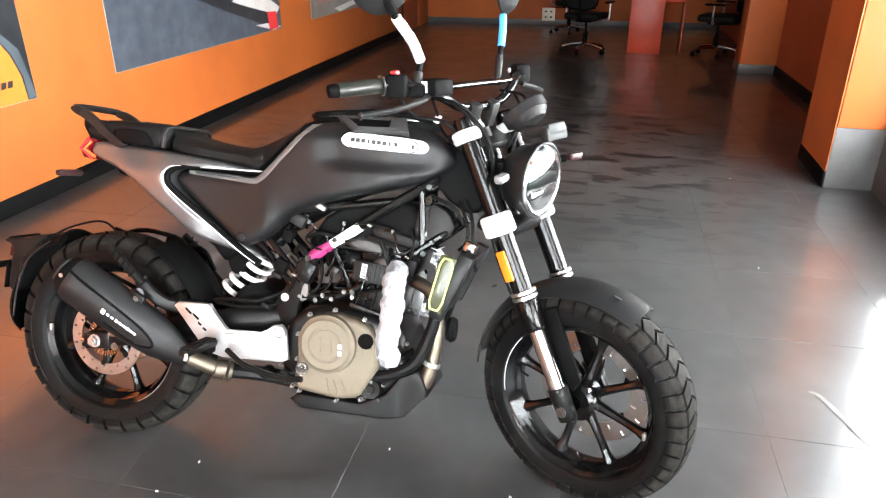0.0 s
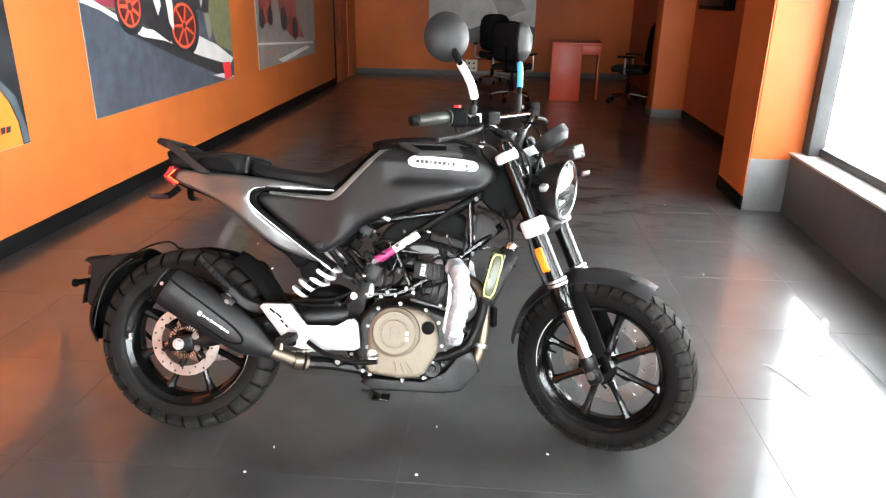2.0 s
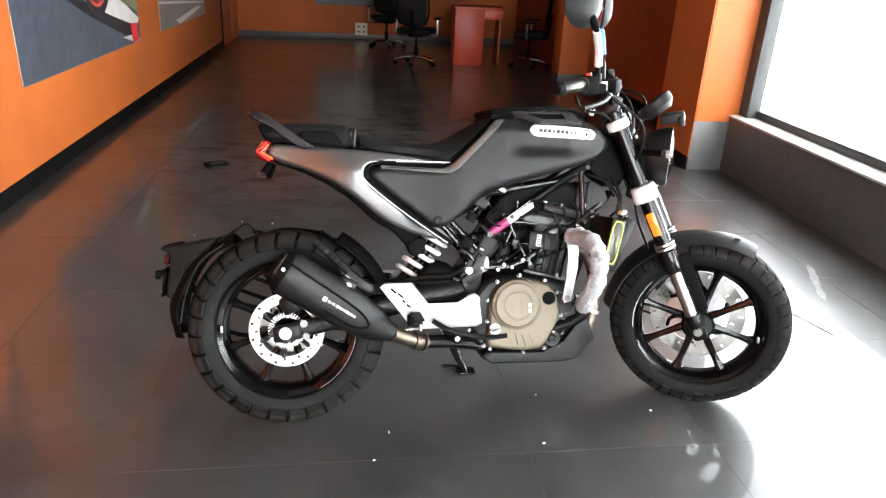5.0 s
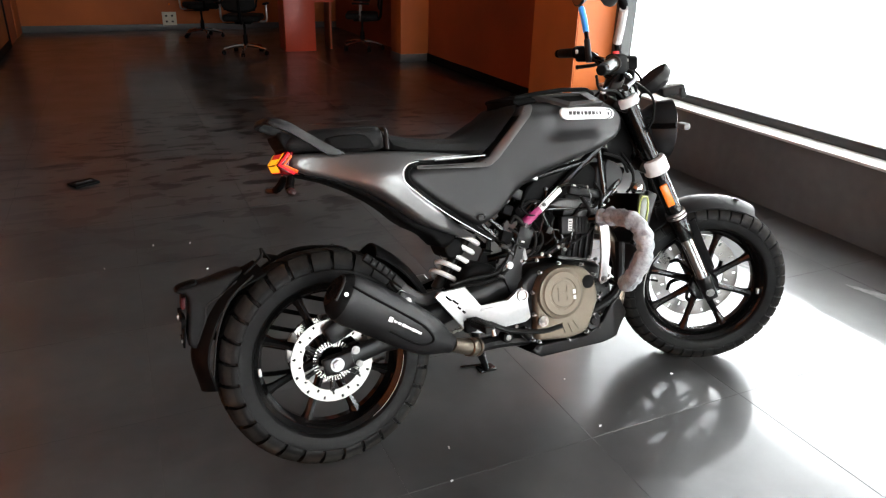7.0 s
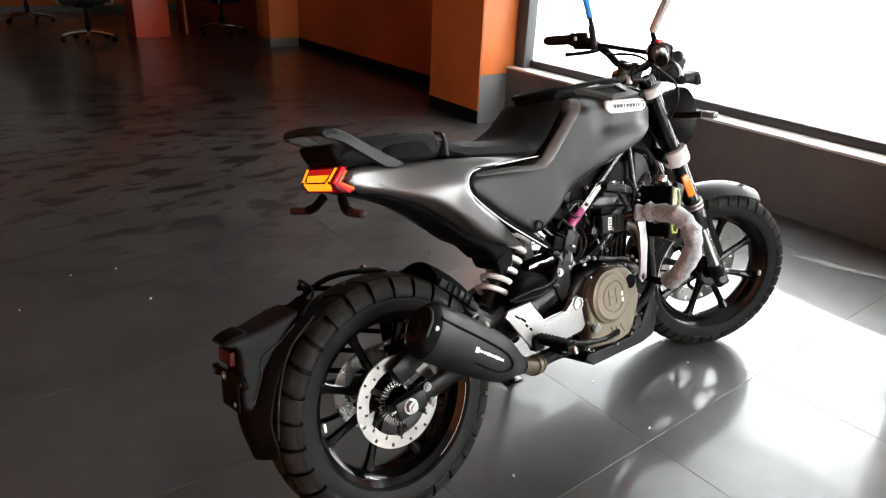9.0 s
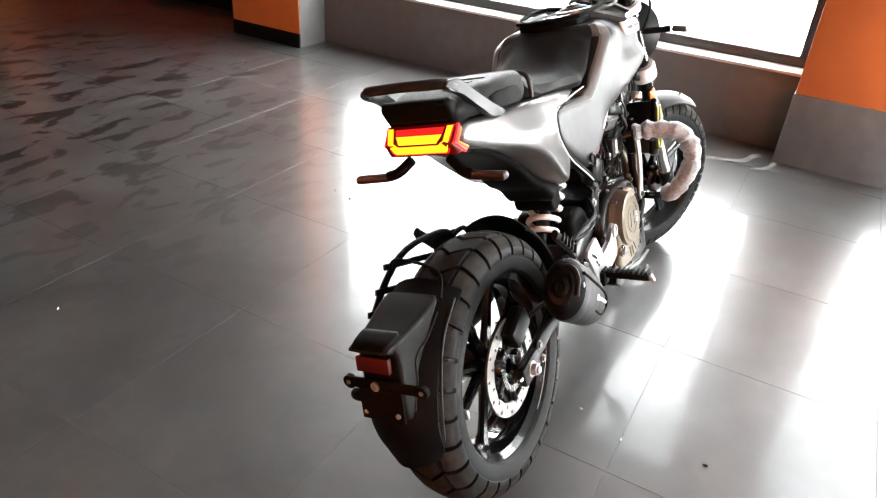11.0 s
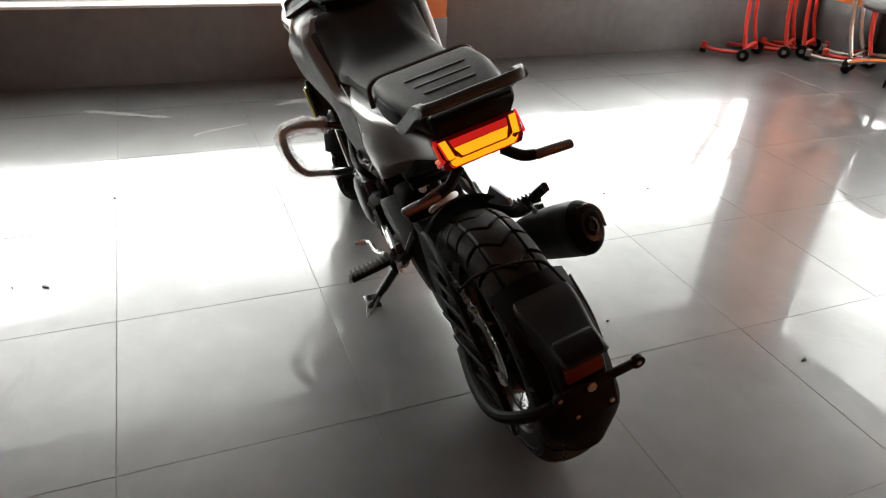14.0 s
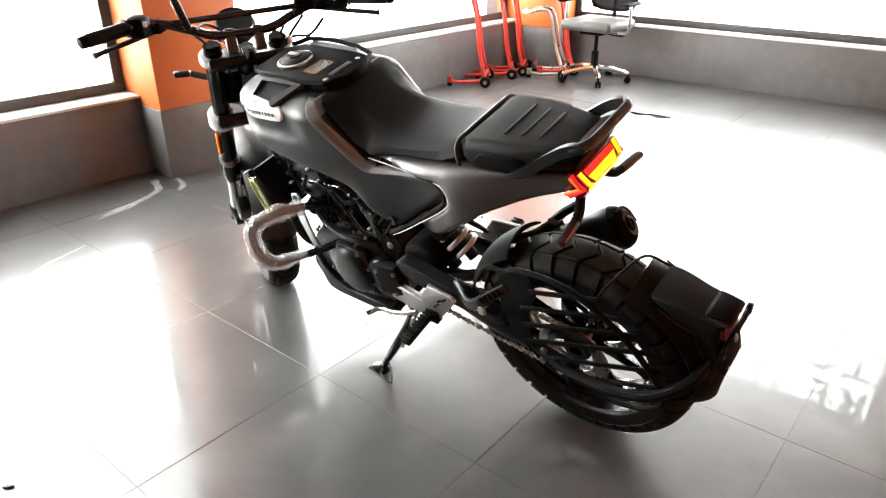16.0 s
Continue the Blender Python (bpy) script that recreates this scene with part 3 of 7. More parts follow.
# ---- posters ----
def flat(poster, name, poly, layer, mat, label=""):
    bm = bmesh.new()
    x = LEFT + 0.006 + layer * 0.0012
    prism(bm, poly, x - 0.0010, x, plane="yz")
    p = part(name, bm, mat, poster, label, 0)
    p.matrix_parent_inverse = poster.matrix_world.inverted()
    return p


def ring_poly(cy, cz, ry, rz, n=28, a0=0, a1=360):
    return [(cy + ry * math.cos(radians(a0 + (a1 - a0) * i / n)), cz + rz * math.sin(radians(a0 + (a1 - a0) * i / n))) for i in range(n)]


M["asphalt_print"] = material("printed asphalt", (0.040, 0.048, 0.062), 0.4, color2=(0.075, 0.085, 0.105), scale=9, mix=1, big=1.5)
M["jacketblue_print"] = material("printed slate blue", (0.045, 0.06, 0.07), 0.4, color2=(0.08, 0.10, 0.115), scale=5, mix=1)
M["kerb_print"] = material("printed white kerb", (0.60, 0.57, 0.54), 0.4, color2=(0.42, 0.40, 0.38), scale=7)
M["grass_print"] = material("printed dry grass", (0.17, 0.16, 0.085), 0.4, color2=(0.11, 0.12, 0.06), scale=14, mix=1)
M["black_print"] = material("printed black", (0.014, 0.014, 0.016), 0.4, color2=(0.05, 0.05, 0.055), scale=12)
M["rim_print"] = material("printed orange rim", (0.46, 0.065, 0.03), 0.4, scale=20)
M["sky_print"] = material("printed grey sky", (0.34, 0.34, 0.33), 0.4, color2=(0.24, 0.24, 0.23), scale=4, mix=1)
M["slate_print"] = material("printed slate grey", (0.006, 0.0065, 0.0075), 0.4, color2=(0.022, 0.024, 0.027), scale=3, mix=1)
M["flame_print"] = material("printed orange fairing", (0.74, 0.13, 0.015), 0.4, color2=(0.80, 0.20, 0.03), scale=3, mix=1)
M["brown_print"] = material("printed brown road", (0.15, 0.125, 0.11), 0.4, color2=(0.22, 0.20, 0.18), scale=6, mix=1)
M["crimson_print"] = material("printed red machine", (0.30, 0.045, 0.035), 0.4, color2=(0.10, 0.03, 0.03), scale=9, mix=1)
M["rimdark_print"] = material("printed dark rim", (0.10, 0.015, 0.012), 0.4, color2=(0.03, 0.008, 0.008), scale=25, mix=1)
M["hoarding_print"] = material("printed crimson hoarding", (0.22, 0.03, 0.05), 0.4, color2=(0.15, 0.025, 0.04), scale=6)
M["faded_print"] = material("printed faded red", (0.30, 0.14, 0.12), 0.4, color2=(0.20, 0.12, 0.11), scale=25, mix=1)
M["kerbred_print"] = material("printed red kerb", (0.55, 0.03, 0.03), 0.4)


def poster(name, y0, y1, z0, z1, mat, label):
    p = thing(name, label, "poster", pose(LEFT, (y0 + y1) / 2, z0), group="posters on the orange wall")
    part("sheet", boxed((0.0028, 0, (z1 - z0) / 2), (0.0056, y1 - y0, z1 - z0)), mat, p, smooth=0)
    part("paper_edge", boxed((0.0012, 0, (z1 - z0) / 2), (0.0024, y1 - y0 + 0.010, z1 - z0 + 0.006)), "sky_print", p, smooth=0)
    return p


pa = poster("poster", 1.25, 3.60, 0.57, 2.25, "slate_print", "large dark poster of an orange motorcycle fairing")
flat(pa, "fairing", [(1.25, 0.571), (3.535, 0.571), (3.525, 0.70), (3.48, 0.82), (3.39, 0.94), (3.26, 0.985), (3.0, 1.04), (2.6, 1.06), (1.25, 1.08)], 1, "flame_print")
flat(pa, "pale_streak", [(3.598, 0.58), (3.585, 0.66), (3.545, 0.84), (3.42, 0.96), (3.26, 1.02), (3.0, 1.08), (3.2, 1.005), (3.40, 0.935), (3.49, 0.82), (3.535, 0.70), (3.54, 0.575)], 2, "jacketblue_print")
for k in range(3):
    flat(pa, "logo_mark", [(3.325 + k * 0.045, 0.655), (3.36 + k * 0.045, 0.655), (3.37 + k * 0.045, 0.69), (3.335 + k * 0.045, 0.69)], 2, "black_print")

pb = poster("poster", 4.31, 6.85, 0.585, 2.25, "asphalt_print", "large poster of a racing motorcycle leaning on a track")
flat(pb, "far_bank", [(4.40, 2.25), (6.85, 2.25), (6.85, 1.3), (5.6, 1.20), (4.9, 1.235), (4.72, 1.27), (4.40, 1.325)], 1, "grass_print")
flat(pb, "red_hoarding", [(4.42, 1.60), (5.2, 1.50), (5.2, 1.26), (4.72, 1.285), (4.42, 1.335)], 2, "hoarding_print")
flat(pb, "grass", [(6.32, 2.25), (6.85, 2.25), (6.85, 0.83), (6.46, 0.94), (6.32, 1.16)], 2, "grass_print")
flat(pb, "kerb", [(4.312, 1.40), (4.312, 1.33), (4.54, 1.275), (4.74, 1.20), (5.11, 1.06), (5.94, 0.885), (6.75, 0.72), (6.84, 0.78), (6.46, 0.93), (6.04, 1.04), (5.15, 1.13), (4.76, 1.235), (4.56, 1.305)], 3, "kerb_print")
flat(pb, "shadow", [(4.9, 1.10), (5.2, 1.01), (5.62, 0.88), (6.56, 0.63), (6.54, 0.75), (5.94, 0.89), (5.41, 1.03)], 4, "black_print")
flat(pb, "machine", [(4.95, 2.0), (6.2, 1.95), (6.40, 1.5), (6.33, 1.22), (6.08, 1.25), (5.68, 1.18), (5.50, 1.01), (5.24, 1.12), (4.98, 1.20), (4.85, 1.5)], 5, "black_print")
flat(pb, "boot", [(6.21, 1.22), (6.28, 0.99), (6.36, 1.03), (6.34, 1.22)], 5, "brown_print")
for cy, cz, ry, rz in ((5.79, 1.125, 0.30, 0.25), (4.925, 1.29, 0.205, 0.195)):
    flat(pb, "printed_wheel", ring_poly(cy, cz, ry, rz), 6, "black_print")
    flat(pb, "printed_rim", ring_poly(cy - 0.01, cz + 0.005, ry * 0.78, rz * 0.75), 7, "rim_print")
    flat(pb, "printed_rim_centre", ring_poly(cy - 0.01, cz + 0.005, ry * 0.68, rz * 0.65), 8, "rimdark_print")
    for s in range(7):
        an = radians(51.43 * s + 15)
        ca, sa = math.cos(an), math.sin(an)
        q = [(-0.016, 0.03), (0.016, 0.03), (0.012, ry * 0.70), (-0.012, ry * 0.70)]
        flat(pb, "printed_spoke", [(cy - 0.01 + u * ca + v * sa, cz + 0.005 + (-u * sa + v * ca) * rz / ry) for u, v in q], 9, "rim_print")
for q_ in ([(5.47, 1.45), (5.51, 1.16), (5.58, 1.10), (5.60, 1.30), (5.56, 1.45)], [(5.25, 1.40), (5.33, 1.22), (5.40, 1.30), (5.36, 1.42)], [(6.10, 1.50), (6.16, 1.27), (6.22, 1.36), (6.20, 1.50)]):
    flat(pb, "printed_fairing", q_, 10, "kerb_print")
flat(pb, "kerb_end", [(6.30, 0.665), (6.54, 0.66), (6.845, 0.60), (6.65, 0.588)], 5, "kerb_print")
flat(pb, "kerb_mark", [(6.54, 0.76), (6.73, 0.75), (6.75, 0.60), (6.57, 0.592)], 10, "kerbred_print")

pc = poster("poster", 7.63, 10.08, 0.585, 2.25, "brown_print", "poster of red racing motorcycles on a grey track")
flat(pc, "track_line", [(7.635, 0.875), (9.95, 0.755), (9.95, 0.73), (7.635, 0.85)], 1, "kerb_print")
flat(pc, "track_line", [(8.31, 0.64), (8.50, 0.59), (9.81, 0.69), (9.56, 0.72)], 1, "kerb_print")
flat(pc, "race_marking", [(7.79, 0.73), (8.26, 0.71), (8.33, 0.76), (7.85, 0.78)], 2, "faded_print")
flat(pc, "machine", [(7.71, 1.23), (7.84, 1.06), (8.14, 1.09), (8.20, 1.4), (8.12, 1.9), (7.75, 1.9)], 2, "crimson_print")
flat(pc, "machine", [(8.42, 1.9), (8.42, 1.30), (8.51, 1.08), (8.89, 0.88), (9.50, 0.83), (9.15, 1.17), (9.2, 1.6), (9.1, 1.9)], 2, "crimson_print")
for cy, cz, a in ((7.80, 1.13, 0.10), (8.10, 1.15, 0.10), (8.62, 1.10, 0.13), (9.08, 0.97, 0.13)):
    flat(pc, "printed_wheel", ring_poly(cy, cz, a, a * 1.1), 3, "black_print")

pd = thing("poster", "large grey landscape poster on the rear wall", "poster", pose(-0.455, BACK, 0.58), group="posters on the orange wall")
part("sheet", boxed((0, -0.003, 0.8), (1.92, 0.006, 1.6)), "sky_print", pd, smooth=0)
for pts in ([(-0.96, 0.0), (0.96, 0.0), (0.96, 0.30), (0.3, 0.42), (-0.2, 0.25), (-0.96, 0.36)], [(0.1, 0.9), (0.5, 1.05), (0.8, 0.6), (0.35, 0.42)]):
    bm = bmesh.new()
    prism(bm, pts, -0.0085, -0.0065)
    part("printed_hill", bm, "slate_print" if len(pts) > 4 else "brown_print", pd, smooth=0)

# small fittings on the walls
sock = thing("socket_box", "cream surface socket and switch plate", "socket", pose(-0.62, BACK, 0.08))
part("plate", boxed((0, -0.012, 0.105), (0.22, 0.024, 0.21), None, 0.006), "cream", sock)
for dx in (-0.045, 0.045):
    for dz in (0.06, 0.15):
        part("switch", boxed((dx, -0.027, dz), (0.035, 0.008, 0.028), None, 0.003), "darkgrey", sock)
pl = thing("pilot_lamp", "small amber pilot lamp above the socket", "indicator lamp", pose(-0.60, BACK, 0.41))
part("lens", cyl(bmesh.new(), (0, 0, 0), (0, -0.025, 0), 0.018), "amber", pl)
jb = thing("meter_box", "black wall mounted meter box", "meter box", pose(2.22, 7.78, 1.30))
part("case", boxed((-0.05, 0, 0.22), (0.10, 1.0, 0.44), None, 0.01), "plastic", jb)
part("front_lid", boxed((-0.105, 0, 0.22), (0.012, 0.9, 0.36), None, 0.004), "black", jb)

# ---- furniture ----
desk = thing("reception_desk", "red orange laminate reception counter with a side shelf", "desk", pose(0.855, 10.08, 0, 0, 0, -3))
part("body", boxed((-0.0, 0.2, 0.39), (0.42, 0.5, 0.78), None, 0.004), "desk", desk)
part("worktop", boxed((0.13, 0.2, 0.79), (0.70, 0.54, 0.035), None, 0.005), "desk", desk)
part("shelf_panel", boxed((0.34, -0.03, 0.71), (0.27, 0.03, 0.13), None, 0.003), "desk", desk)
part("far_support", boxed((0.465, 0.3, 0.39), (0.03, 0.34, 0.78), None, 0.003), "rust_shade", desk)


def office_chair(at, back, seat, label, bm_seat_z=0.46):
    """A swivel chair: five arms with casters, gas column, seat, armrests and back."""
    c = thing("office_chair", label, "office chair", at, group="office chairs")
    for k in range(5):
        a = radians(72 * k + 20)
        d = Vector((math.cos(a), math.sin(a), 0))
        arm = part("base_arm", tube([d * 0.02 + Vector((0, 0, 0.115)), d * 0.16 + Vector((0, 0, 0.105)), d * 0.29 + Vector((0, 0, 0.075))], [0.024] * 7 + [0.02] * 5 + [0.015], seg=8), "bright", c)
        w = bmesh.new()
        n = Vector((-d.y, d.x, 0))
        for s in (-0.014, 0.014):
            cyl(w, d * 0.29 + n * (s - 0.008) + Vector((0, 0, 0.027)), d * 0.29 + n * (s + 0.008) + Vector((0, 0, 0.027)), 0.027, seg=14, bev=0.003)
        cyl(w, d * 0.29 + Vector((0, 0, 0.03)), d * 0.29 + Vector((0, 0, 0.075)), 0.009, seg=8)
        part("caster", w, "plastic", arm)
    g = bmesh.new()
    cyl(g, (0, 0, 0.09), (0, 0, 0.25), 0.030)
    cyl(g, (0, 0, 0.25), (0, 0, bm_seat_z - 0.05), 0.016)
    part("gas_column", g, "plastic", c)
    part("mechanism", boxed((0, 0, bm_seat_z - 0.05), (0.20, 0.24, 0.035), None, 0.008), "plastic", c)
    lever = part("lever", tube([(0.08, 0.0, bm_seat_z - 0.06), (0.20, 0, bm_seat_z - 0.07), (0.25, 0, bm_seat_z - 0.065)], 0.006), "plastic", c)
    sbm = bmesh.new()
    box(sbm, (0, 0, bm_seat_z + 0.01), (0.47, 0.45, 0.085), None, 0.036, 4)
    part("seat", sbm, seat, c)
    for s in (-1, 1):
        p = part("armrest", tube([(s * 0.20, -0.02, bm_seat_z - 0.04), (s * 0.29, -0.02, bm_seat_z - 0.02), (s * 0.295, -0.02, bm_seat_z + 0.17)], [0.013] * 13, seg=8), "silver", c, "grey metal armrest post")
        part("arm_pad", boxed((s * 0.295, -0.01, bm_seat_z + 0.185), (0.06, 0.24, 0.025), None, 0.01), "plastic", p)
    b = bmesh.new()
    poly = [(-0.20, 0.10), (-0.23, 0.30), (-0.215, 0.56), (-0.15, 0.62), (0.15, 0.62), (0.215, 0.56), (0.23, 0.30), (0.20, 0.10)]
    ring = [Vector((x, 0.22 + 0.10 * (z - 0.1) + 0.035 * (1 - (x / 0.23) ** 2), bm_seat_z + z)) for x, z in rounded(poly, 2)]
    sweep(b, ring, 0.014, 8, True)
    bk = part("back_frame", b, "plastic", c)
    b = bmesh.new()
    cols = []
    for i in range(9):
        x = -0.20 + 0.05 * i
        cols.append([b.verts.new((x, 0.22 + 0.10 * (z - 0.1) + 0.035 * (1 - (x / 0.23) ** 2), bm_seat_z + z)) for z in (0.11, 0.24, 0.36, 0.48, 0.60)])
    for i in range(8):
        for j in range(4):
            b.faces.new((cols[i][j], cols[i + 1][j], cols[i + 1][j + 1], cols[i][j + 1]))
    bmesh.ops.solidify(b, geom=b.faces, thickness=0.012)
    part("back_mesh", b, back, bk)
    s = bmesh.new()
    tube([(0, 0.08, bm_seat_z - 0.05), (0, 0.24, bm_seat_z - 0.03), (0, 0.27, bm_seat_z + 0.12), (0, 0.28, bm_seat_z + 0.30)], 0.02, bm=s)
    part("back_post", s, "plastic", c)
    return c


near = office_chair(pose(1.06, -2.18, 0, 0, 0, 178), "mesh", "chairgrey", "grey vinyl swivel chair with a chrome star base")
office_chair(pose(0.09, 9.95, 0, 0, 0, 160), "mesh", "mesh", "black mesh swivel chair beside the counter")
office_chair(pose(1.74, 10.02, 0, 0, 0, 250), "mesh", "mesh", "black mesh swivel chair beside the counter")
office_chair(pose(-0.22, 11.95, 0, 0, 0, 185), "mesh", "mesh", "black mesh swivel chair with a jacket over its back")
jk = thing("jacket", "black jacket hung over a chair back", "jacket", pose(-0.22, 11.95, 0, 0, 0, 185))
prof = [(-0.27, 0.52), (-0.25, 1.0), (-0.16, 1.13), (0.16, 1.13), (0.25, 1.0), (0.24, 0.60), (0.05, 0.56)]
jm = puff(prof, lambda x, z: 0.055 + 0.012 * math.sin(x * 40) + 0.010 * math.sin(z * 33), 0.05, 0.03)
bmesh.ops.translate(jm, verts=jm.verts, vec=(0, 0.285, 0))
part("cloth", jm, "mesh", jk)


def paddock_stand(at, label, paint="redpaint", h=0.92, lean=-0.16):
    """A motorcycle paddock stand leaning on its handle: bent tube frame, forks and two small wheels."""
    s = thing("paddock_stand", label, "paddock stand", at, group="paddock stands")
    f = bmesh.new()
    tube([(-0.13, 0.03, 0.05), (-0.10, lean * 0.15, 0.25), (-0.09, lean * 0.4, 0.55), (-0.06, lean, h - 0.03), (0.0, lean - 0.01, h), (0.06, lean, h - 0.03), (0.09, lean * 0.4, 0.55), (0.10, lean * 0.15, 0.25), (0.13, 0.03, 0.05)], 0.014, bm=f, seg=10)
    part("handle_frame", f, paint, s)
    for d in (-1, 1):
        g = bmesh.new()
        tube([(d * 0.13, 0.03, 0.05), (d * 0.14, -0.16, 0.035), (d * 0.14, -0.26, 0.04)], 0.014, bm=g)
        box(g, (d * 0.14, -0.27, 0.055), (0.03, 0.04, 0.05), None, 0.004)
        arm = part("lift_arm", g, paint, s)
        w = bmesh.new()
        cyl(w, (d * 0.155, 0.03, 0.045), (d * 0.185, 0.03, 0.045), 0.045, bev=0.006)
        wh = part("wheel", w, "rubber", s)
        w = bmesh.new()
        cyl(w, (d * 0.150, 0.03, 0.045), (d * 0.189, 0.03, 0.045), 0.016, seg=12)
        part("hub", w, "steel", wh)
        w = bmesh.new()
        cyl(w, (d * 0.14, -0.25, 0.018), (d * 0.14, -0.29, 0.018), 0.018, seg=10)
        part("rubber_foot", w, "rubber", arm)
    part("cross_bar", tube([(-0.13, 0.02, 0.09), (0.13, 0.02, 0.09)], 0.011), paint, s)
    return s


st = paddock_stand(pose(1.73, -1.50, 0, 0, 0, 120), "red tubular paddock stand against the low wall")
copy_thing(st, pose(1.745, -1.90, 0, 0, 0, 122))
copy_thing(st, pose(1.73, -2.08, 0, 0, 0, 117))
copy_thing(st, pose(1.42, -2.36, 0, 0, 0, 130))
paddock_stand(pose(1.36, -2.167, 0, 0, 0, 112), "black and chrome paddock stand beside the chair", "steel", 0.56, -0.34)

# ---- bits on the floor ----
rng = random.Random(7)


def scrap(x, y, r, mat, label, name="debris"):
    d = thing(name, label, "debris", pose(x, y, 0, 0, 0, rng.uniform(0, 180)))
    b = bmesh.new()
    n = 9
    ring = [(r * rng.uniform(0.5, 1) * math.cos(6.283 * i / n), 0.45 * r * rng.uniform(0.5, 1) * math.sin(6.283 * i / n)) for i in range(n)]
    prism(b, ring, 0.0003, 0.004 + r * 0.12, plane="xy")
    part("crumb", b, mat, d, smooth=0)
    return d


dq = thing("cable_tie", "tangled bits of thin black cable tie on the floor", "cable tie", pose(0.20, -1.39, 0))
for k in range(3):
    pts = [(-0.14 + 0.07 * i + rng.uniform(-0.02, 0.02), rng.uniform(-0.035, 0.035), 0.004) for i in range(5)]
    part("strand", tube(pts, 0.003, 6), "plastic", dq)
scrap(-1.115, 0.878, 0.013, "darkgrey", "small dark grey scrap of plastic")
scrap(-0.08, 2.976, 0.014, "darkgrey", "thin grey smear of dirt scraps")
for x, y, m_ in ((-0.753, 1.69, "label"), (0.144, 1.746, "label"), (-0.27, 1.60, "label"), (-0.805, 1.56, "label"), (1.083, 3.416, "label"), (-1.46, 3.597, "label"), (-1.294, 3.563, "label"), (-1.677, 3.393, "label"),
                 (-1.254, 3.226, "label"), (-1.097, 3.808, "darkgrey"), (-0.056, 3.07, "darkgrey"), (-0.77, 1.348, "darkgrey"), (0.02, 0.846, "darkgrey"), (0.01, 0.626, "darkgrey"), (0.498, 2.78, "darkgrey"), (-1.363, -0.155, "darkgrey"), (-0.23, 1.861, "label"), (1.159, 4.76, "label")):
    scrap(x, y, 0.0062, m_, "tiny pale crumb of paper" if m_ == "label" else "tiny dark crumb")
cap = thing("floor_drain_cover", "small black square cap lying on the floor", "cover", pose(-1.785, 4.735, 0, 0, 0, 30))
part("cap", boxed((0, 0, 0.006), (0.15, 0.11, 0.012), None, 0.003), "plastic", cap)
part("cap_rib", boxed((0, 0, 0.014), (0.10, 0.02, 0.006), None, 0.002), "black", cap)


def packing_strip(pts, width, label):
    """A crumpled ribbon of packing film lying along a line on the floor."""
    t_ = thing("packing_strip", label, "packing film", pose(pts[0][0], pts[0][1], 0))
    line = spline([Vector((x - pts[0][0], y - pts[0][1], 0.0)) for x, y in pts], 9)
    b = bmesh.new()
    rows = []
    for i, p in enumerate(line):
        d = (line[min(i + 1, len(line) - 1)] - line[max(i - 1, 0)]).normalized()
        n = Vector((-d.y, d.x, 0))
        w = width * (0.55 + 0.45 * noise.noise(p * 9 + Vector((3, 1, 0)))) * min(1.0, 0.25 + 0.25 * min(i, len(line) - 1 - i))
        rows.append([b.verts.new(p + n * w * k + Vector((0, 0, 0.0015 + 0.006 * abs(noise.noise((p + n * w * k) * 40))))) for k in (-1, -0.4, 0.3, 1)])
    for i in range(len(rows) - 1):
        for k in range(3):
            b.faces.new((rows[i][k], rows[i + 1][k], rows[i + 1][k + 1], rows[i][k + 1]))
    bmesh.ops.solidify(b, geom=b.faces, thickness=0.0008)
    part("film_sheet", b, "smear", t_, smooth=20)
    return t_


packing_strip([(1.40, 2.01), (1.44, 1.88), (1.47, 1.76), (1.54, 1.62), (1.64, 1.58), (1.71, 1.545)], 0.035, "crumpled pale packing film by the window pier")
packing_strip([(1.45, 1.56), (1.50, 1.50), (1.60, 1.465), (1.69, 1.46)], 0.028, "short crumpled scrap of pale packing film")
packing_strip([(1.52, 2.93), (1.46, 2.80), (1.42, 2.72), (1.33, 2.52)], 0.034, "torn strip of pale packing film on the floor")
packing_strip([(1.17, 2.18), (1.10, 2.40), (1.06, 2.44)], 0.016, "thin shred of pale packing film on the floor")

# ---- the motorcycle: x forwards, y to its left, z up, from the rear tyre's contact point ----
bike = thing("motorcycle", "satin black roadster motorcycle leaning on its side stand, front wheel turned", "motorcycle",
             pose(-1.066, 1.774, 0.005, -17.5, 0, 0))
HEAD_P = Vector((1.06, 0, 0.95))
DOWN = Vector((math.sin(radians(24)), 0, -math.cos(radians(24))))
FWD = Vector((math.cos(radians(24)), 0, math.sin(radians(24))))
STEER = Matrix.Translation(HEAD_P) @ Matrix.Rotation(radians(-28), 4, -DOWN) @ Matrix.Translation(-HEAD_P)
REAR_AXLE, REAR_R = Vector((0, 0, 0.306)), 0.306
FRONT_AXLE, FRONT_R = HEAD_P + FWD * 0.025 + DOWN * 0.728, 0.294


def steered(bm):
    bmesh.ops.transform(bm, matrix=STEER, verts=bm.verts)
    return bm


def keep(bm):
    return bm


def both(bm):
    """Adds the mirror image on the other side."""
    geo = bmesh.ops.duplicate(bm, geom=bm.verts[:] + bm.edges[:] + bm.faces[:])["geom"]
    vs = [g for g in geo if isinstance(g, bmesh.types.BMVert)]
    bmesh.ops.scale(bm, vec=(1, -1, 1), verts=vs)
    return bm


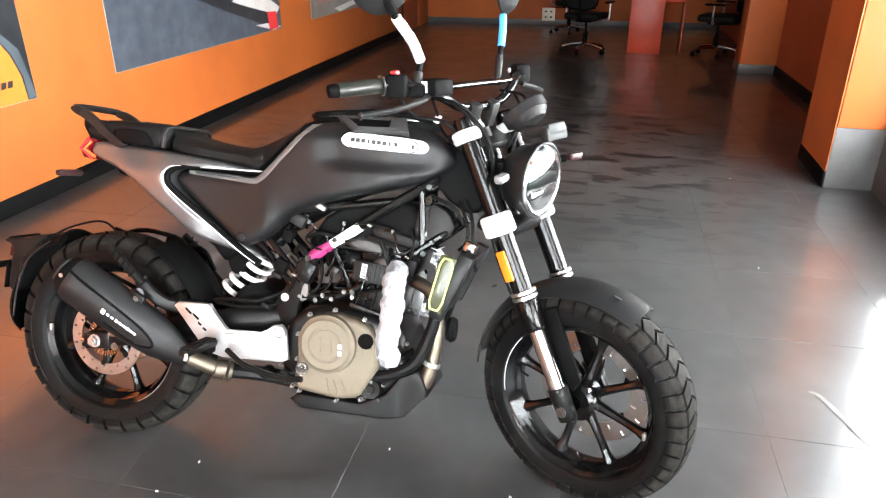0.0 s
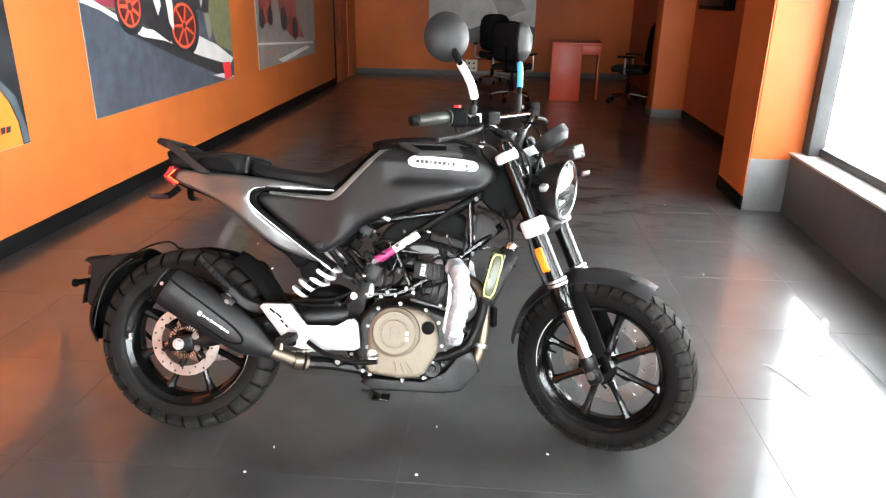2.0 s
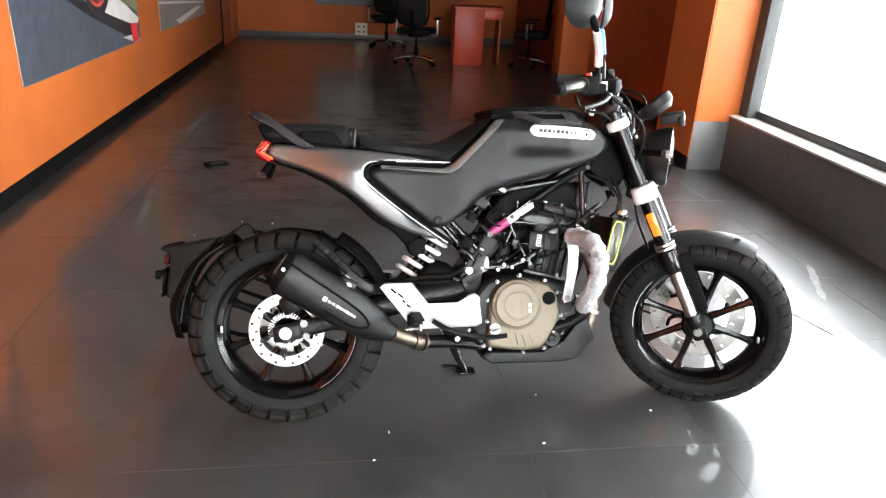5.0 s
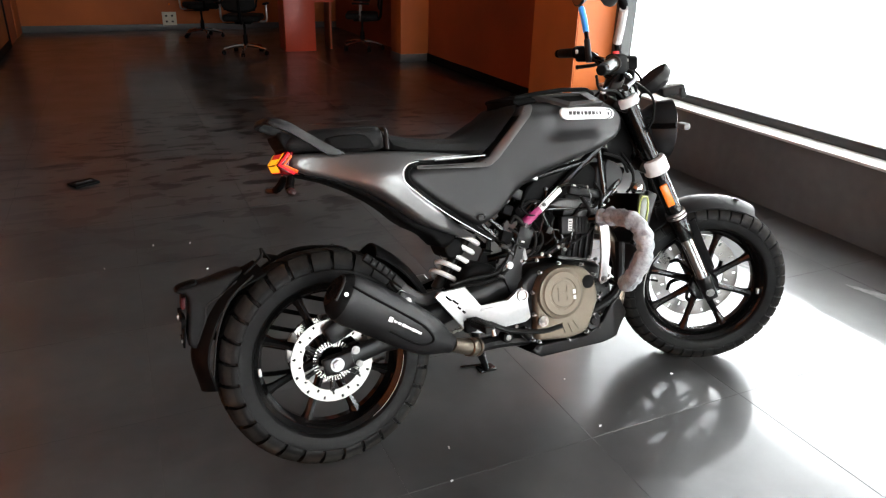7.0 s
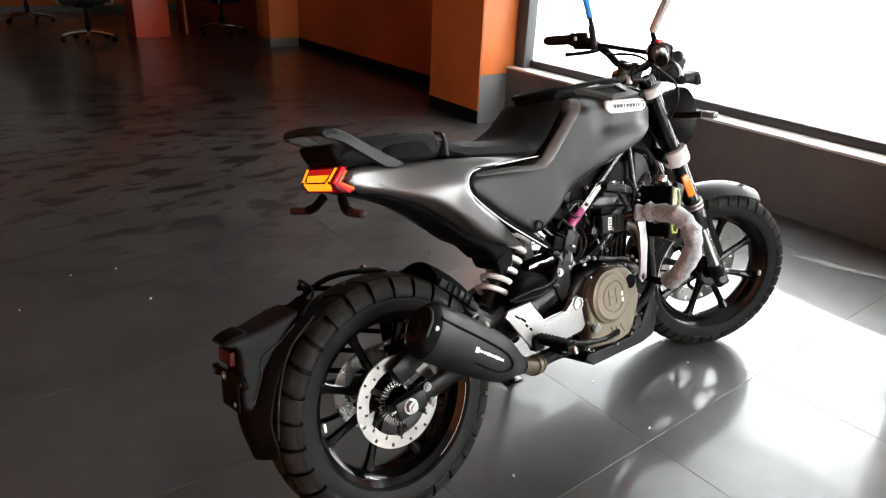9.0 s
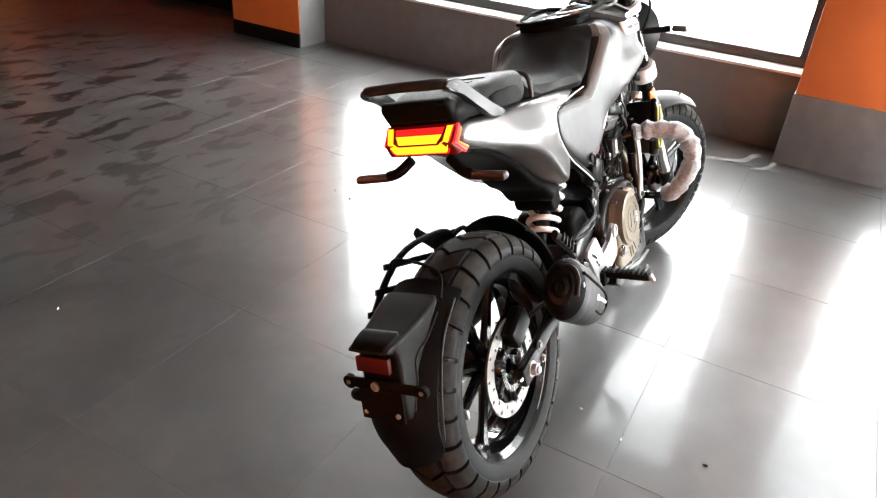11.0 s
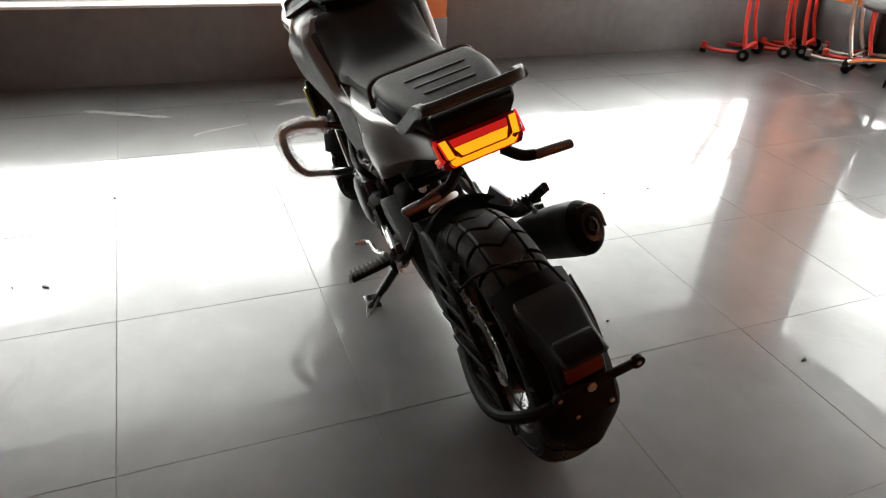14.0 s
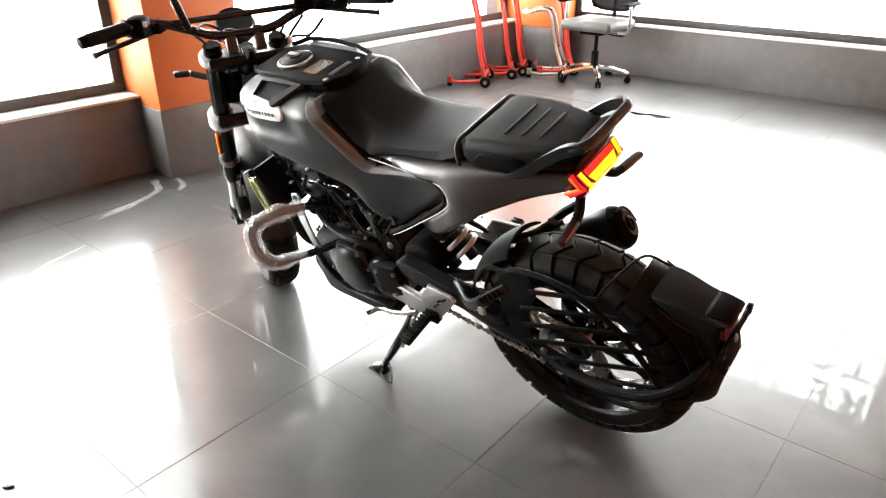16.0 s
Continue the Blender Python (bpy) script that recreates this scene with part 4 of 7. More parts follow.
def tyre(axle, R, w, rim, pitches, groove=0.0085):
    """A road tyre: a smooth sidewall, then deep arrow-shaped grooves that part the tread into blocks."""
    h = R - rim
    half = [(0.40, 0.0), (0.448, 0.06), (0.462, 0.10), (0.480, 0.24), (0.488, 0.36), (0.488, 0.42), (0.500, 0.445), (0.500, 0.56), (0.470, 0.70), (0.405, 0.83), (0.30, 0.925), (0.17, 0.978), (0.07, 0.996), (0.0, 1.0)]
    prof = [Vector((-a, b, 0)) for a, b in half] + [Vector((a, b, 0)) for a, b in half[-2::-1]]
    line = spline(prof, 4)
    bm = bmesh.new()
    dusty = set()
    steps = (0.0, 0.025, 0.155, 0.18, 0.38, 0.59, 0.80)
    k = len(line)
    rings = []
    for q in range(pitches):
        for u in steps:
            ring = []
            for p in line:
                e = abs(p.x)
                bend = 1.9 * min(e, 0.26) - 0.55 * max(0.0, e - 0.26)
                th = 2 * math.pi * (q + u - bend) / pitches
                y, r = p.x * w, rim + p.y * h
                deep = 0.0
                if p.y > 0.43:
                    deep = groove if u in (0.025, 0.155) else 0.0
                    if abs(e - 0.255) < 0.016:
                        deep = max(deep, 0.0045)
                    deep *= min(1.0, (p.y - 0.42) / 0.10)
                    r -= deep * (1.0 if p.y > 0.7 else 0.45)
                    y -= math.copysign(deep * (0.0 if p.y > 0.86 else 0.75), y)
                v = bm.verts.new(axle + Vector((r * math.cos(th), y, r * math.sin(th))))
                if p.y > 0.62 and deep == 0:
                    dusty.add(v)
                ring.append(v)
            rings.append(ring)
    n = len(rings)
    for i in range(n):
        A, B = rings[i], rings[(i + 1) % n]
        for j in range(k - 1):
            f = bm.faces.new((A[j], A[j + 1], B[j + 1], B[j]))
            f.material_index = 1 if all(v in dusty for v in f.verts) else 0
    return bm


def add_spokes(wheel, axle, rim, turn, fix):
    for k in range(8):
        th = 2 * math.pi * k / 8 + turn
        d = Vector((math.cos(th), 0, math.sin(th)))
        line = [axle + d * (0.034 + (rim - 0.060) * t) for t in (0, 0.3, 0.6, 0.85, 1.0)]
        part("spoke", fix(sweep(bmesh.new(), line, [0.016, 0.0125, 0.011, 0.0125, 0.019], 8, False, 1.0, (0, 1, 0))), "gloss", wheel)


def wheel_rim(axle, rim, w, hub_w):
    a = w * 0.42
    bm = lathe([(rim + 0.004, -a), (rim - 0.002, -a - 0.004), (rim - 0.016, -a + 0.008), (rim - 0.020, -a * 0.5), (rim - 0.030, -a * 0.25), (rim - 0.030, a * 0.25),
                (rim - 0.020, a * 0.5), (rim - 0.016, a - 0.008), (rim - 0.002, a + 0.004), (rim + 0.004, a), (rim - 0.004, a - 0.006), (rim - 0.006, -a + 0.006)], axle, seg=64)
    lathe([(0.018, -hub_w), (0.034, -hub_w), (0.040, -hub_w + 0.01), (0.036, 0), (0.040, hub_w - 0.01), (0.034, hub_w), (0.018, hub_w)], axle, seg=28, bm=bm)
    return bm


def holed_disc(centre, y, r0, r1, thick, holes, rows=2):
    """A brake disc drilled through: built sector by sector round its holes."""
    bm = bmesh.new()
    c = Vector(centre)
    seg = holes * 4
    rr = [r0 + (r1 - r0) * t for t in (0, 0.14, 0.40, 0.50, 0.60, 0.86, 1.0)]
    rows_v = []
    for s in (-thick / 2, thick / 2):
        rows_v.append([[bm.verts.new(c + Vector((r * math.cos(2 * math.pi * i / seg), y + s, r * math.sin(2 * math.pi * i / seg)))) for r in rr] for i in range(seg)])
    gone = set()
    for i in range(seg):
        if i % 4 == 0:
            gone.add((i, 1 if (i // 4) % 2 else 4))
    for i in range(seg):
        j = (i + 1) % seg
        for k in range(len(rr) - 1):
            hole = (i, k) in gone
            for s in (0, 1):
                if not hole:
                    V = rows_v[s]
                    bm.faces.new((V[i][k], V[i][k + 1], V[j][k + 1], V[j][k]))
            if hole:
                q = [(i, k), (i, k + 1), (j, k + 1), (j, k)]
                for a in range(4):
                    p0, p1 = q[a], q[(a + 1) % 4]
                    bm.faces.new((rows_v[0][p0[0]][p0[1]], rows_v[0][p1[0]][p1[1]], rows_v[1][p1[0]][p1[1]], rows_v[1][p0[0]][p0[1]]))
        for k in (0, len(rr) - 1):
            bm.faces.new((rows_v[0][i][k], rows_v[0][j][k], rows_v[1][j][k], rows_v[1][i][k]))
    return bm


def bolt(bm, p, axis, r=0.007, h=0.008):
    p, a = Vector(p), Vector(axis).normalized()
    cyl(bm, p, p + a * h, r, seg=6)
    cyl(bm, p - a * 0.001, p + a * 0.002, r * 1.45, seg=14)
    return bm


# rear wheel
rear = part("rear_wheel", wheel_rim(REAR_AXLE, 0.214, 0.13, 0.06), "gloss", bike, "gloss black eight-spoke cast wheel")
add_spokes(rear, REAR_AXLE, 0.214, 0.35, keep)
part("tyre", tyre(REAR_AXLE, REAR_R, 0.150, 0.212, 29), "rubber", rear, "block-treaded black rubber tyre", 22).data.materials.append(M["tread"])
part("brake_disc", holed_disc(REAR_AXLE, -0.066, 0.083, 0.115, 0.005, 26), "disc", rear, "drilled steel brake disc")
for k in range(6):
    cr = bmesh.new()
    th = k * math.pi / 3 + 0.4
    d = Vector((math.cos(th), 0, math.sin(th)))
    tube([REAR_AXLE + d * 0.035 + Vector((0, -0.064, 0)), REAR_AXLE + d * 0.086 + Vector((0, -0.066, 0))], 0.007, bm=cr)
    bolt(cr, REAR_AXLE + d * 0.080 + Vector((0, -0.070, 0)), (0, -1, 0), 0.005, 0.005)
    part("carrier_spoke", cr, "engine", rear)
ab = bmesh.new()
for k in range(40):
    th = 2 * math.pi * k / 40
    d = Vector((math.cos(th), 0, math.sin(th)))
    box(ab, REAR_AXLE + d * 0.049 + Vector((0, -0.074, 0)), (0.016, 0.002, 0.0035), Matrix.Rotation(-th, 4, "Y"))
part("sensor_ring", ab, "steel", rear)
part("sprocket", lathe([(0.06, 0.068), (0.098, 0.068), (0.102, 0.071), (0.098, 0.074), (0.06, 0.074)], REAR_AXLE, seg=42), "steel", rear)
part("rim_stripe", lathe([(0.2160, -0.0618), (0.2118, -0.0605), (0.2118, -0.0597), (0.2160, -0.0608)], REAR_AXLE, seg=20, arc=(-62, -8)), "label", rear, "white rim sticker")
part("balance_weight", boxed(REAR_AXLE + Vector((-0.196, -0.058, 0.005)), (0.008, 0.012, 0.022), None, 0.002), "silver", rear)
part("valve", tube([REAR_AXLE + Vector((0.15, -0.01, 0.11)), REAR_AXLE + Vector((0.13, -0.03, 0.095))], 0.004), "rubber", rear)

# front wheel
front = part("front_wheel", steered(wheel_rim(FRONT_AXLE, 0.213, 0.10, 0.045)), "gloss", bike, "gloss black eight-spoke cast wheel")
add_spokes(front, FRONT_AXLE, 0.213, 0.49, steered)
part("hub_flange", steered(lathe([(0.020, -0.052), (0.046, -0.050), (0.054, -0.040), (0.050, -0.020), (0.020, -0.018)], FRONT_AXLE, seg=32)), "gloss", front)
part("tyre", steered(tyre(FRONT_AXLE, FRONT_R, 0.118, 0.211, 42, 0.005)), "rubber", front, "block-treaded black rubber tyre", 22).data.materials.append(M["tread"])
part("brake_disc", steered(holed_disc(FRONT_AXLE, 0.062, 0.105, 0.158, 0.005, 28)), "disc", front, "drilled steel brake disc")
for k in range(6):
    cr = bmesh.new()
    th = k * math.pi / 3
    d = Vector((math.cos(th), 0, math.sin(th)))
    e = Vector((math.cos(th + 0.5), 0, math.sin(th + 0.5)))
    tube([FRONT_AXLE + d * 0.034 + Vector((0, 0.048, 0)), FRONT_AXLE + (d + e) * 0.045 + Vector((0, 0.060, 0)), FRONT_AXLE + e * 0.110 + Vector((0, 0.062, 0))], 0.007, bm=cr)
    part("carrier_spoke", steered(cr), "gloss", front)
part("rim_stripe", steered(lathe([(0.2160, -0.0500), (0.2110, -0.0488), (0.2110, -0.0478), (0.2160, -0.0488)], FRONT_AXLE, seg=20, arc=(138, 188))), "label", front, "white rim sticker")
part("balance_weight", steered(boxed(FRONT_AXLE + Vector((0.19, -0.046, -0.03)), (0.008, 0.012, 0.02), None, 0.002)), "silver", front)
part("valve", steered(tube([FRONT_AXLE + Vector((-0.18, -0.01, 0.02)), FRONT_AXLE + Vector((-0.155, -0.02, 0.018))], 0.004)), "rubber", front)


# fork
def leg(s, y, out=0.0):
    return HEAD_P + FWD * (0.025 + out) + DOWN * s + Vector((0, y, 0))


for y in (-0.094, 0.094):
    b = bmesh.new()
    cyl(b, leg(-0.045, y), leg(0.50, y), 0.0265, seg=28)
    cyl(b, leg(0.43, y), leg(0.51, y), 0.0315, 0.0300, seg=28, bev=0.004)
    cyl(b, leg(-0.052, y), leg(-0.040, y), 0.022, seg=6)
    f = part("fork_leg", steered(b), "gloss", bike, "black upside-down fork tube")
    part("stanchion", steered(cyl(bmesh.new(), leg(0.50, y), leg(0.68, y), 0.0215, seg=24)), "bright", f, "polished inner fork tube")
    b = bmesh.new()
    cyl(b, leg(0.665, y), leg(0.712, y), 0.0270, 0.025, seg=22, bev=0.003)
    box(b, leg(0.728, y), (0.048, 0.032, 0.062), Matrix.Rotation(radians(-24), 4, "Y"), 0.010)
    part("fork_foot", steered(b), "engine", f)
    s = 1 if y > 0 else -1
    part("axle_bolt", steered(bolt(bmesh.new(), leg(0.724, y + s * 0.022), (0, s, 0), 0.010, 0.006)), "zinc", f)
    for rr, a, c in ((0.037, -0.022, 0.010), (0.041, 0.200, 0.255)):
        part("foam_wrap", steered(cyl(bmesh.new(), leg(a, y * 1.05), leg(c, y * 1.05), rr, seg=20, bev=0.008)), "foam", f, "white foam protecting the fork clamp")
    part("side_reflector", steered(boxed(leg(0.332, y + s * 0.028, -0.006), (0.026, 0.010, 0.080), Matrix.Rotation(radians(-24), 4, "Y"), 0.004)), "amber", f, "amber side reflector")
    b = bmesh.new()
    for q in (0.405, 0.418):
        cyl(b, leg(q, y), leg(q + 0.008, y), 0.0335, seg=24)
    part("hose_clamp", steered(b), "steel", f)
    b = bmesh.new()
    prism(b, [(0.0, 0.0), (0.05, 0.01), (0.062, -0.19), (0.03, -0.215), (0.012, -0.19)], -0.006, 0.006, 0.003)
    bmesh.ops.transform(b, matrix=Matrix.Translation(leg(0.475, y * 0.66, 0.006)) @ Matrix.Rotation(radians(-20), 4, "Y"), verts=b.verts)
    part("fender_bracket", steered(b), "plastic", f)
clamp = bmesh.new()
for s_, t_ in ((0.008, 0.030), (0.232, 0.040)):
    box(clamp, leg(s_, 0, -0.018), (0.085, 0.235, t_), Matrix.Rotation(radians(24), 4, "Y"), 0.012)
cyl(clamp, HEAD_P + DOWN * -0.02, HEAD_P + DOWN * 0.24, 0.027)
part("triple_clamp", steered(clamp), "engine", bike)
part("stem_nut", steered(cyl(bmesh.new(), HEAD_P + DOWN * -0.035, HEAD_P + DOWN * -0.012, 0.017, seg=6)), "silver", bike)
caliper = boxed(leg(0.60, 0.082, -0.075), (0.055, 0.045, 0.10), Matrix.Rotation(radians(-40), 4, "Y"), 0.012)
part("front_caliper", steered(caliper), "engine", bike)


# mudguards
def guard(axle, r, w, a0, a1, thick=0.004, sag=0.022, seg=30):
    outer = [(r - sag * (abs(t) ** 2.2), t * w) for t in (-1, -0.8, -0.5, -0.2, 0, 0.2, 0.5, 0.8, 1)]
    inner = [(q - thick, y * 0.985) for q, y in outer[::-1]]
    return lathe(outer + inner, axle, (0, 1, 0), seg, True, None, (a0, a1))


fg = guard(FRONT_AXLE, 0.322, 0.070, 60, 172, 0.004, 0.030)
fender = part("front_mudguard", steered(fg), "black", bike, "short satin black front mudguard")
part("crest_sticker", steered(boxed(FRONT_AXLE + Vector((0.095, -0.030, 0.306)), (0.017, 0.0015, 0.012), Matrix.Rotation(radians(20), 4, "Y") @ Matrix.Rotation(radians(55), 4, "X"))), "band", fender)
hgm = guard(REAR_AXLE, 0.366, 0.080, 119, 184, 0.005, 0.036, 36)
for v in hgm.verts:
    an_ = math.degrees(math.atan2(v.co.z - REAR_AXLE.z, v.co.x)) % 360
    k_ = 1 - 0.065 * (1 - step01(an_, 119, 138)) - 0.055 * step01(an_, 166, 184)
    v.co = Vector((v.co.x * k_, v.co.y * math.sqrt(1 - 0.62 * step01(an_, 171, 186) ** 2), REAR_AXLE.z + (v.co.z - REAR_AXLE.z) * k_))
hug = part("rear_hugger", hgm, "plastic", bike, "wheel-following black rear mudguard")
part("hugger_lip", tube([(-0.181, -0.079, 0.575), (-0.25, -0.081, 0.520), (-0.292, -0.081, 0.430), (-0.312, -0.078, 0.335)], 0.0028, 8), "darkgrey", hug)
part("inner_mudguard", guard(REAR_AXLE, 0.345, 0.080, 14, 60, 0.005, 0.03), "plastic", bike, "black mudguard ahead of the rear tyre")
ph = puff([(-0.195, 0.592), (-0.235, 0.587), (-0.300, 0.572), (-0.366, 0.564), (-0.376, 0.557), (-0.345, 0.545), (-0.347, 0.510), (-0.362, 0.420), (-0.350, 0.404), (-0.325, 0.404), (-0.300, 0.47), (-0.25, 0.545)],
          lambda x, z: 0.047 + 0.014 * step01(x, -0.34, -0.22), 0.010, 0.011)
holder = part("plate_holder", ph, "carrier", bike, "dark grey number plate carrier on the mudguard")
part("carrier_hood", puff([(-0.316, 0.577), (-0.364, 0.569), (-0.374, 0.556), (-0.350, 0.548), (-0.320, 0.562)], lambda x, z: 0.041 - 0.10 * max(0.0, -0.34 - x), 0.005, 0.007), "plastic", holder, "black hood over the reflector")
part("rear_reflector", boxed((-0.357, 0.004, 0.524), (0.012, 0.074, 0.030), Matrix.Rotation(radians(10), 4, "Y"), 0.003), "dullred", holder, "dull red rear reflector")
b = bmesh.new()
box(b, (-0.366, -0.018, 0.487), (0.008, 0.158, 0.020), Matrix.Rotation(radians(8), 4, "Y"), 0.003)
for y in (-0.098, 0.062):
    cyl(b, (-0.371, y, 0.487), (-0.361, y, 0.487), 0.0135, seg=18)
part("plate_bracket", b, "plastic", holder, "black bar with rounded ends")
for y in (-0.099, 0.063):
    part("bracket_hole", cyl(bmesh.new(), (-0.3725, y, 0.487), (-0.3705, y, 0.487), 0.0045, seg=12), "band", holder)
part("backing_plate", boxed((-0.365, 0, 0.450), (0.006, 0.098, 0.078), Matrix.Rotation(radians(8), 4, "Y"), 0.003), "plastic", holder)
part("bracket_bolt", bolt(bmesh.new(), (-0.372, 0, 0.487), (-1, 0, 0.1), 0.0065, 0.004), "steel", holder)
for y in (-0.036, 0.036):
    part("plate_screw", bolt(bmesh.new(), (-0.372, y, 0.428), (-1, 0, 0.1), 0.0034, 0.003), "steel", holder)
for s in (-1, 1):
    crease = [Vector((x, s * (0.0485 + 0.014 * step01(x, -0.34, -0.22)), z)) for x, z in ((-0.222, 0.565), (-0.262, 0.535), (-0.302, 0.512), (-0.312, 0.470), (-0.338, 0.418))]
    part("crease_line", sweep(bmesh.new(), spline(crease, 4), 0.0016, 6), "black", holder)
part("carrier_arm", tube([(0.02, 0.125, 0.31), (-0.12, 0.150, 0.335), (-0.24, 0.150, 0.37), (-0.32, 0.10, 0.42), (-0.335, 0.02, 0.44)], 0.013), "plastic", bike, "bent black tube carrying the rear mudguard")


# bodywork
TANK = [(0.262, 0.812), (0.478, 0.803), (0.505, 0.817), (0.638, 0.952), (0.683, 0.962), (0.820, 0.970), (0.905, 0.966), (0.955, 0.946), (0.998, 0.905), (1.008, 0.868),
        (0.940, 0.828), (0.691, 0.760), (0.604, 0.724), (0.525, 0.656), (0.480, 0.627), (0.456, 0.622), (0.430, 0.632), (0.272, 0.755), (0.246, 0.789)]


def soft_pos(u):
    """The positive part of u, with a soft corner."""
    return 0.5 * (u + math.sqrt(u * u + 0.00022))


def flare(x):
    """How far the bodywork bulges beside the seat's foot."""
    return step01(x, -0.02, 0.22) * (1 - step01(x, 0.30, 0.50))


def tail_w(x, z):
    """Widest along a soft fold; leans inwards above it and below it."""
    w = 0.080 + 0.050 * step01(x, -0.05, 0.24) - 0.016 * step01(x, 0.30, 0.5)
    under = (0.20 + 0.07 * step01(x, 0.3, 0.45)) * soft_pos(0.80 - z) * step01(x, 0.02, 0.24)
    return w + 0.036 * flare(x) - under - 0.55 * soft_pos(z - 0.80) * flare(x)


def tank_w(x, z):
    base = 0.128 + 0.040 * step01(x, 0.34, 0.66) + 0.017 * step01(x, 0.6, 0.78) - 0.055 * step01(x, 0.84, 1.02)
    waist = 0.015 * step01(z, 0.835, 0.872) * step01(x, 0.655, 0.73)
    dip = 0.060 * step01(z, 0.915, 0.985)
    low = 0.024 * (1 - step01(z, 0.66, 0.80)) * step01(x, 0.52, 0.60)
    return base - waist - dip - low


TANK_RING = [Vector(p) for p in rounded(TANK, 1)]


def tank_skin(x, z):
    """The half width of the tank's rounded side."""
    p, d = Vector((x, z)), 0.022
    for i in range(len(TANK_RING)):
        a, b = TANK_RING[i - 1], TANK_RING[i]
        t = max(0.0, min(1.0, (p - a).dot(b - a) / max(1e-9, (b - a).length_squared)))
        d = min(d, (a + (b - a) * t - p).length)
    return tank_w(x, z) - 0.022 + math.sqrt(max(0.0, 0.022 ** 2 - (0.022 - d) ** 2))


tank = part("tank_cover", puff(TANK, tank_w, 0.022, 0.0115), "black", bike, "satin black tank and side cover")
for s in (-1, 1):
    bd = [(0.752, 0.9385), (0.93, 0.928), (0.945, 0.920), (0.950, 0.908), (0.942, 0.896), (0.925, 0.893), (0.755, 0.899), (0.738, 0.906), (0.732, 0.919), (0.739, 0.932)]
    bg = part("badge", puff(bd, lambda x, z: tank_w(x, z) + 0.006, 0.003, 0.012, 1, (s,), 0.09), "badge", bike, "white lozenge tank badge")
    for k in range(9):
        x = 0.765 + 0.0135 * k
        w0 = 0.005 if k in (3, 7) else 0.010
        part("badge_mark", boxed((x, s * (tank_w(x, 0.917) + 0.0062), 0.9185 - 0.0008 * k), (w0, 0.0012, 0.0098)), "ink", bg, smooth=0)
    ring = [Vector((0.912 + 0.0150 * math.cos(a), s * (tank_w(0.912, 0.91) + 0.0064), 0.909 + 0.0135 * math.sin(a))) for a in [6.283 * i / 16 for i in range(16)]]
    part("crest_ring", sweep(bmesh.new(), ring, 0.0016, 6, True), "ink", bg)
    part("crest_bar", boxed((0.912, s * (tank_w(0.912, 0.91) + 0.0062), 0.909), (0.010, 0.0012, 0.010)), "ink", bg, smooth=0)
    st_poly = [(0.288, 0.8125), (0.478, 0.8035), (0.505, 0.817), (0.640, 0.953), (0.667, 0.957), (0.524, 0.806), (0.500, 0.7905), (0.482, 0.789), (0.290, 0.8025)]
    part("band", puff(st_poly, lambda x, z: tank_skin(x, z) + 0.0018, 0.0015, 0.008, 0, (s,), 0.08), "band", tank, "grey band along the seat edge")
    vl = spline([Vector((x, s * max(abs(y) + 0.006, tail_w(x, z) - 0.002), z)) for x, y, z in ((0.497, s * 0.122, 0.822), (0.40, s * 0.129, 0.823), (0.275, s * 0.128, 0.823), (0.240, s * 0.127, 0.811), (0.231, s * 0.127, 0.789), (0.250, s * 0.128, 0.757), (0.345, s * 0.130, 0.680), (0.440, s * 0.128, 0.612), (0.492, s * 0.122, 0.578))], 5)
    part("trim_line", sweep(bmesh.new(), vl, 0.0018 if s < 0 else 0.0015, 8), "badge", tank, "thin white trim line")
    gv = [Vector((v.x + 0.012, v.y - s * 0.008, v.z - 0.001)) for v in vl[8:]]
    part("shadow_gap", sweep(bmesh.new(), gv, 0.009, 8), "plastic", tank)
    b = lathe([(0.0, -0.001), (0.0125, -0.001), (0.0135, 0.003), (0.010, 0.005), (0.008, 0.002), (0.0, 0.002)], (0.459, s * (tank_skin(0.459, 0.648) + 0.0025), 0.648), (0, s, 0), 20, False)
    pb_ = part("panel_bolt", b, "darkgrey", tank)
    # air scoop beside the tank's front: a raised frame round a dark hole
    quad = [Vector(p) for p in ((0.880, s * 0.096, 0.972), (0.690, s * 0.088, 0.975), (0.765, s * 0.162, 0.932), (0.900, s * 0.146, 0.935))]
    hole = [Vector(p) for p in ((0.845, s * 0.104, 0.966), (0.722, s * 0.101, 0.968), (0.775, s * 0.152, 0.941), (0.850, s * 0.143, 0.943))]
    up_ = Vector((0, s * 0.75, 0.66))
    b = bmesh.new()
    lo_, hi_ = [b.verts.new(p - up_ * 0.012) for p in quad], [b.verts.new(p + up_ * 0.014) for p in quad]
    ih_, il_ = [b.verts.new(p + up_ * 0.017) for p in hole], [b.verts.new(p + up_ * 0.009) for p in hole]
    for i in range(4):
        j = (i + 1) % 4
        b.faces.new((lo_[i], lo_[j], hi_[j], hi_[i]))
        b.faces.new((hi_[i], hi_[j], ih_[j], ih_[i]))
        b.faces.new((ih_[i], ih_[j], il_[j], il_[i]))
    part("scoop_rim", b, "scoop", tank, "dark grey air scoop frame", 20)
    # flat black sheet standing in for the shaded depth of the hole
    b = bmesh.new()
    b.faces.new([b.verts.new(p + up_ * 0.0095) for p in hole])
    part("scoop_mesh", b, "plastic", tank, smooth=0)

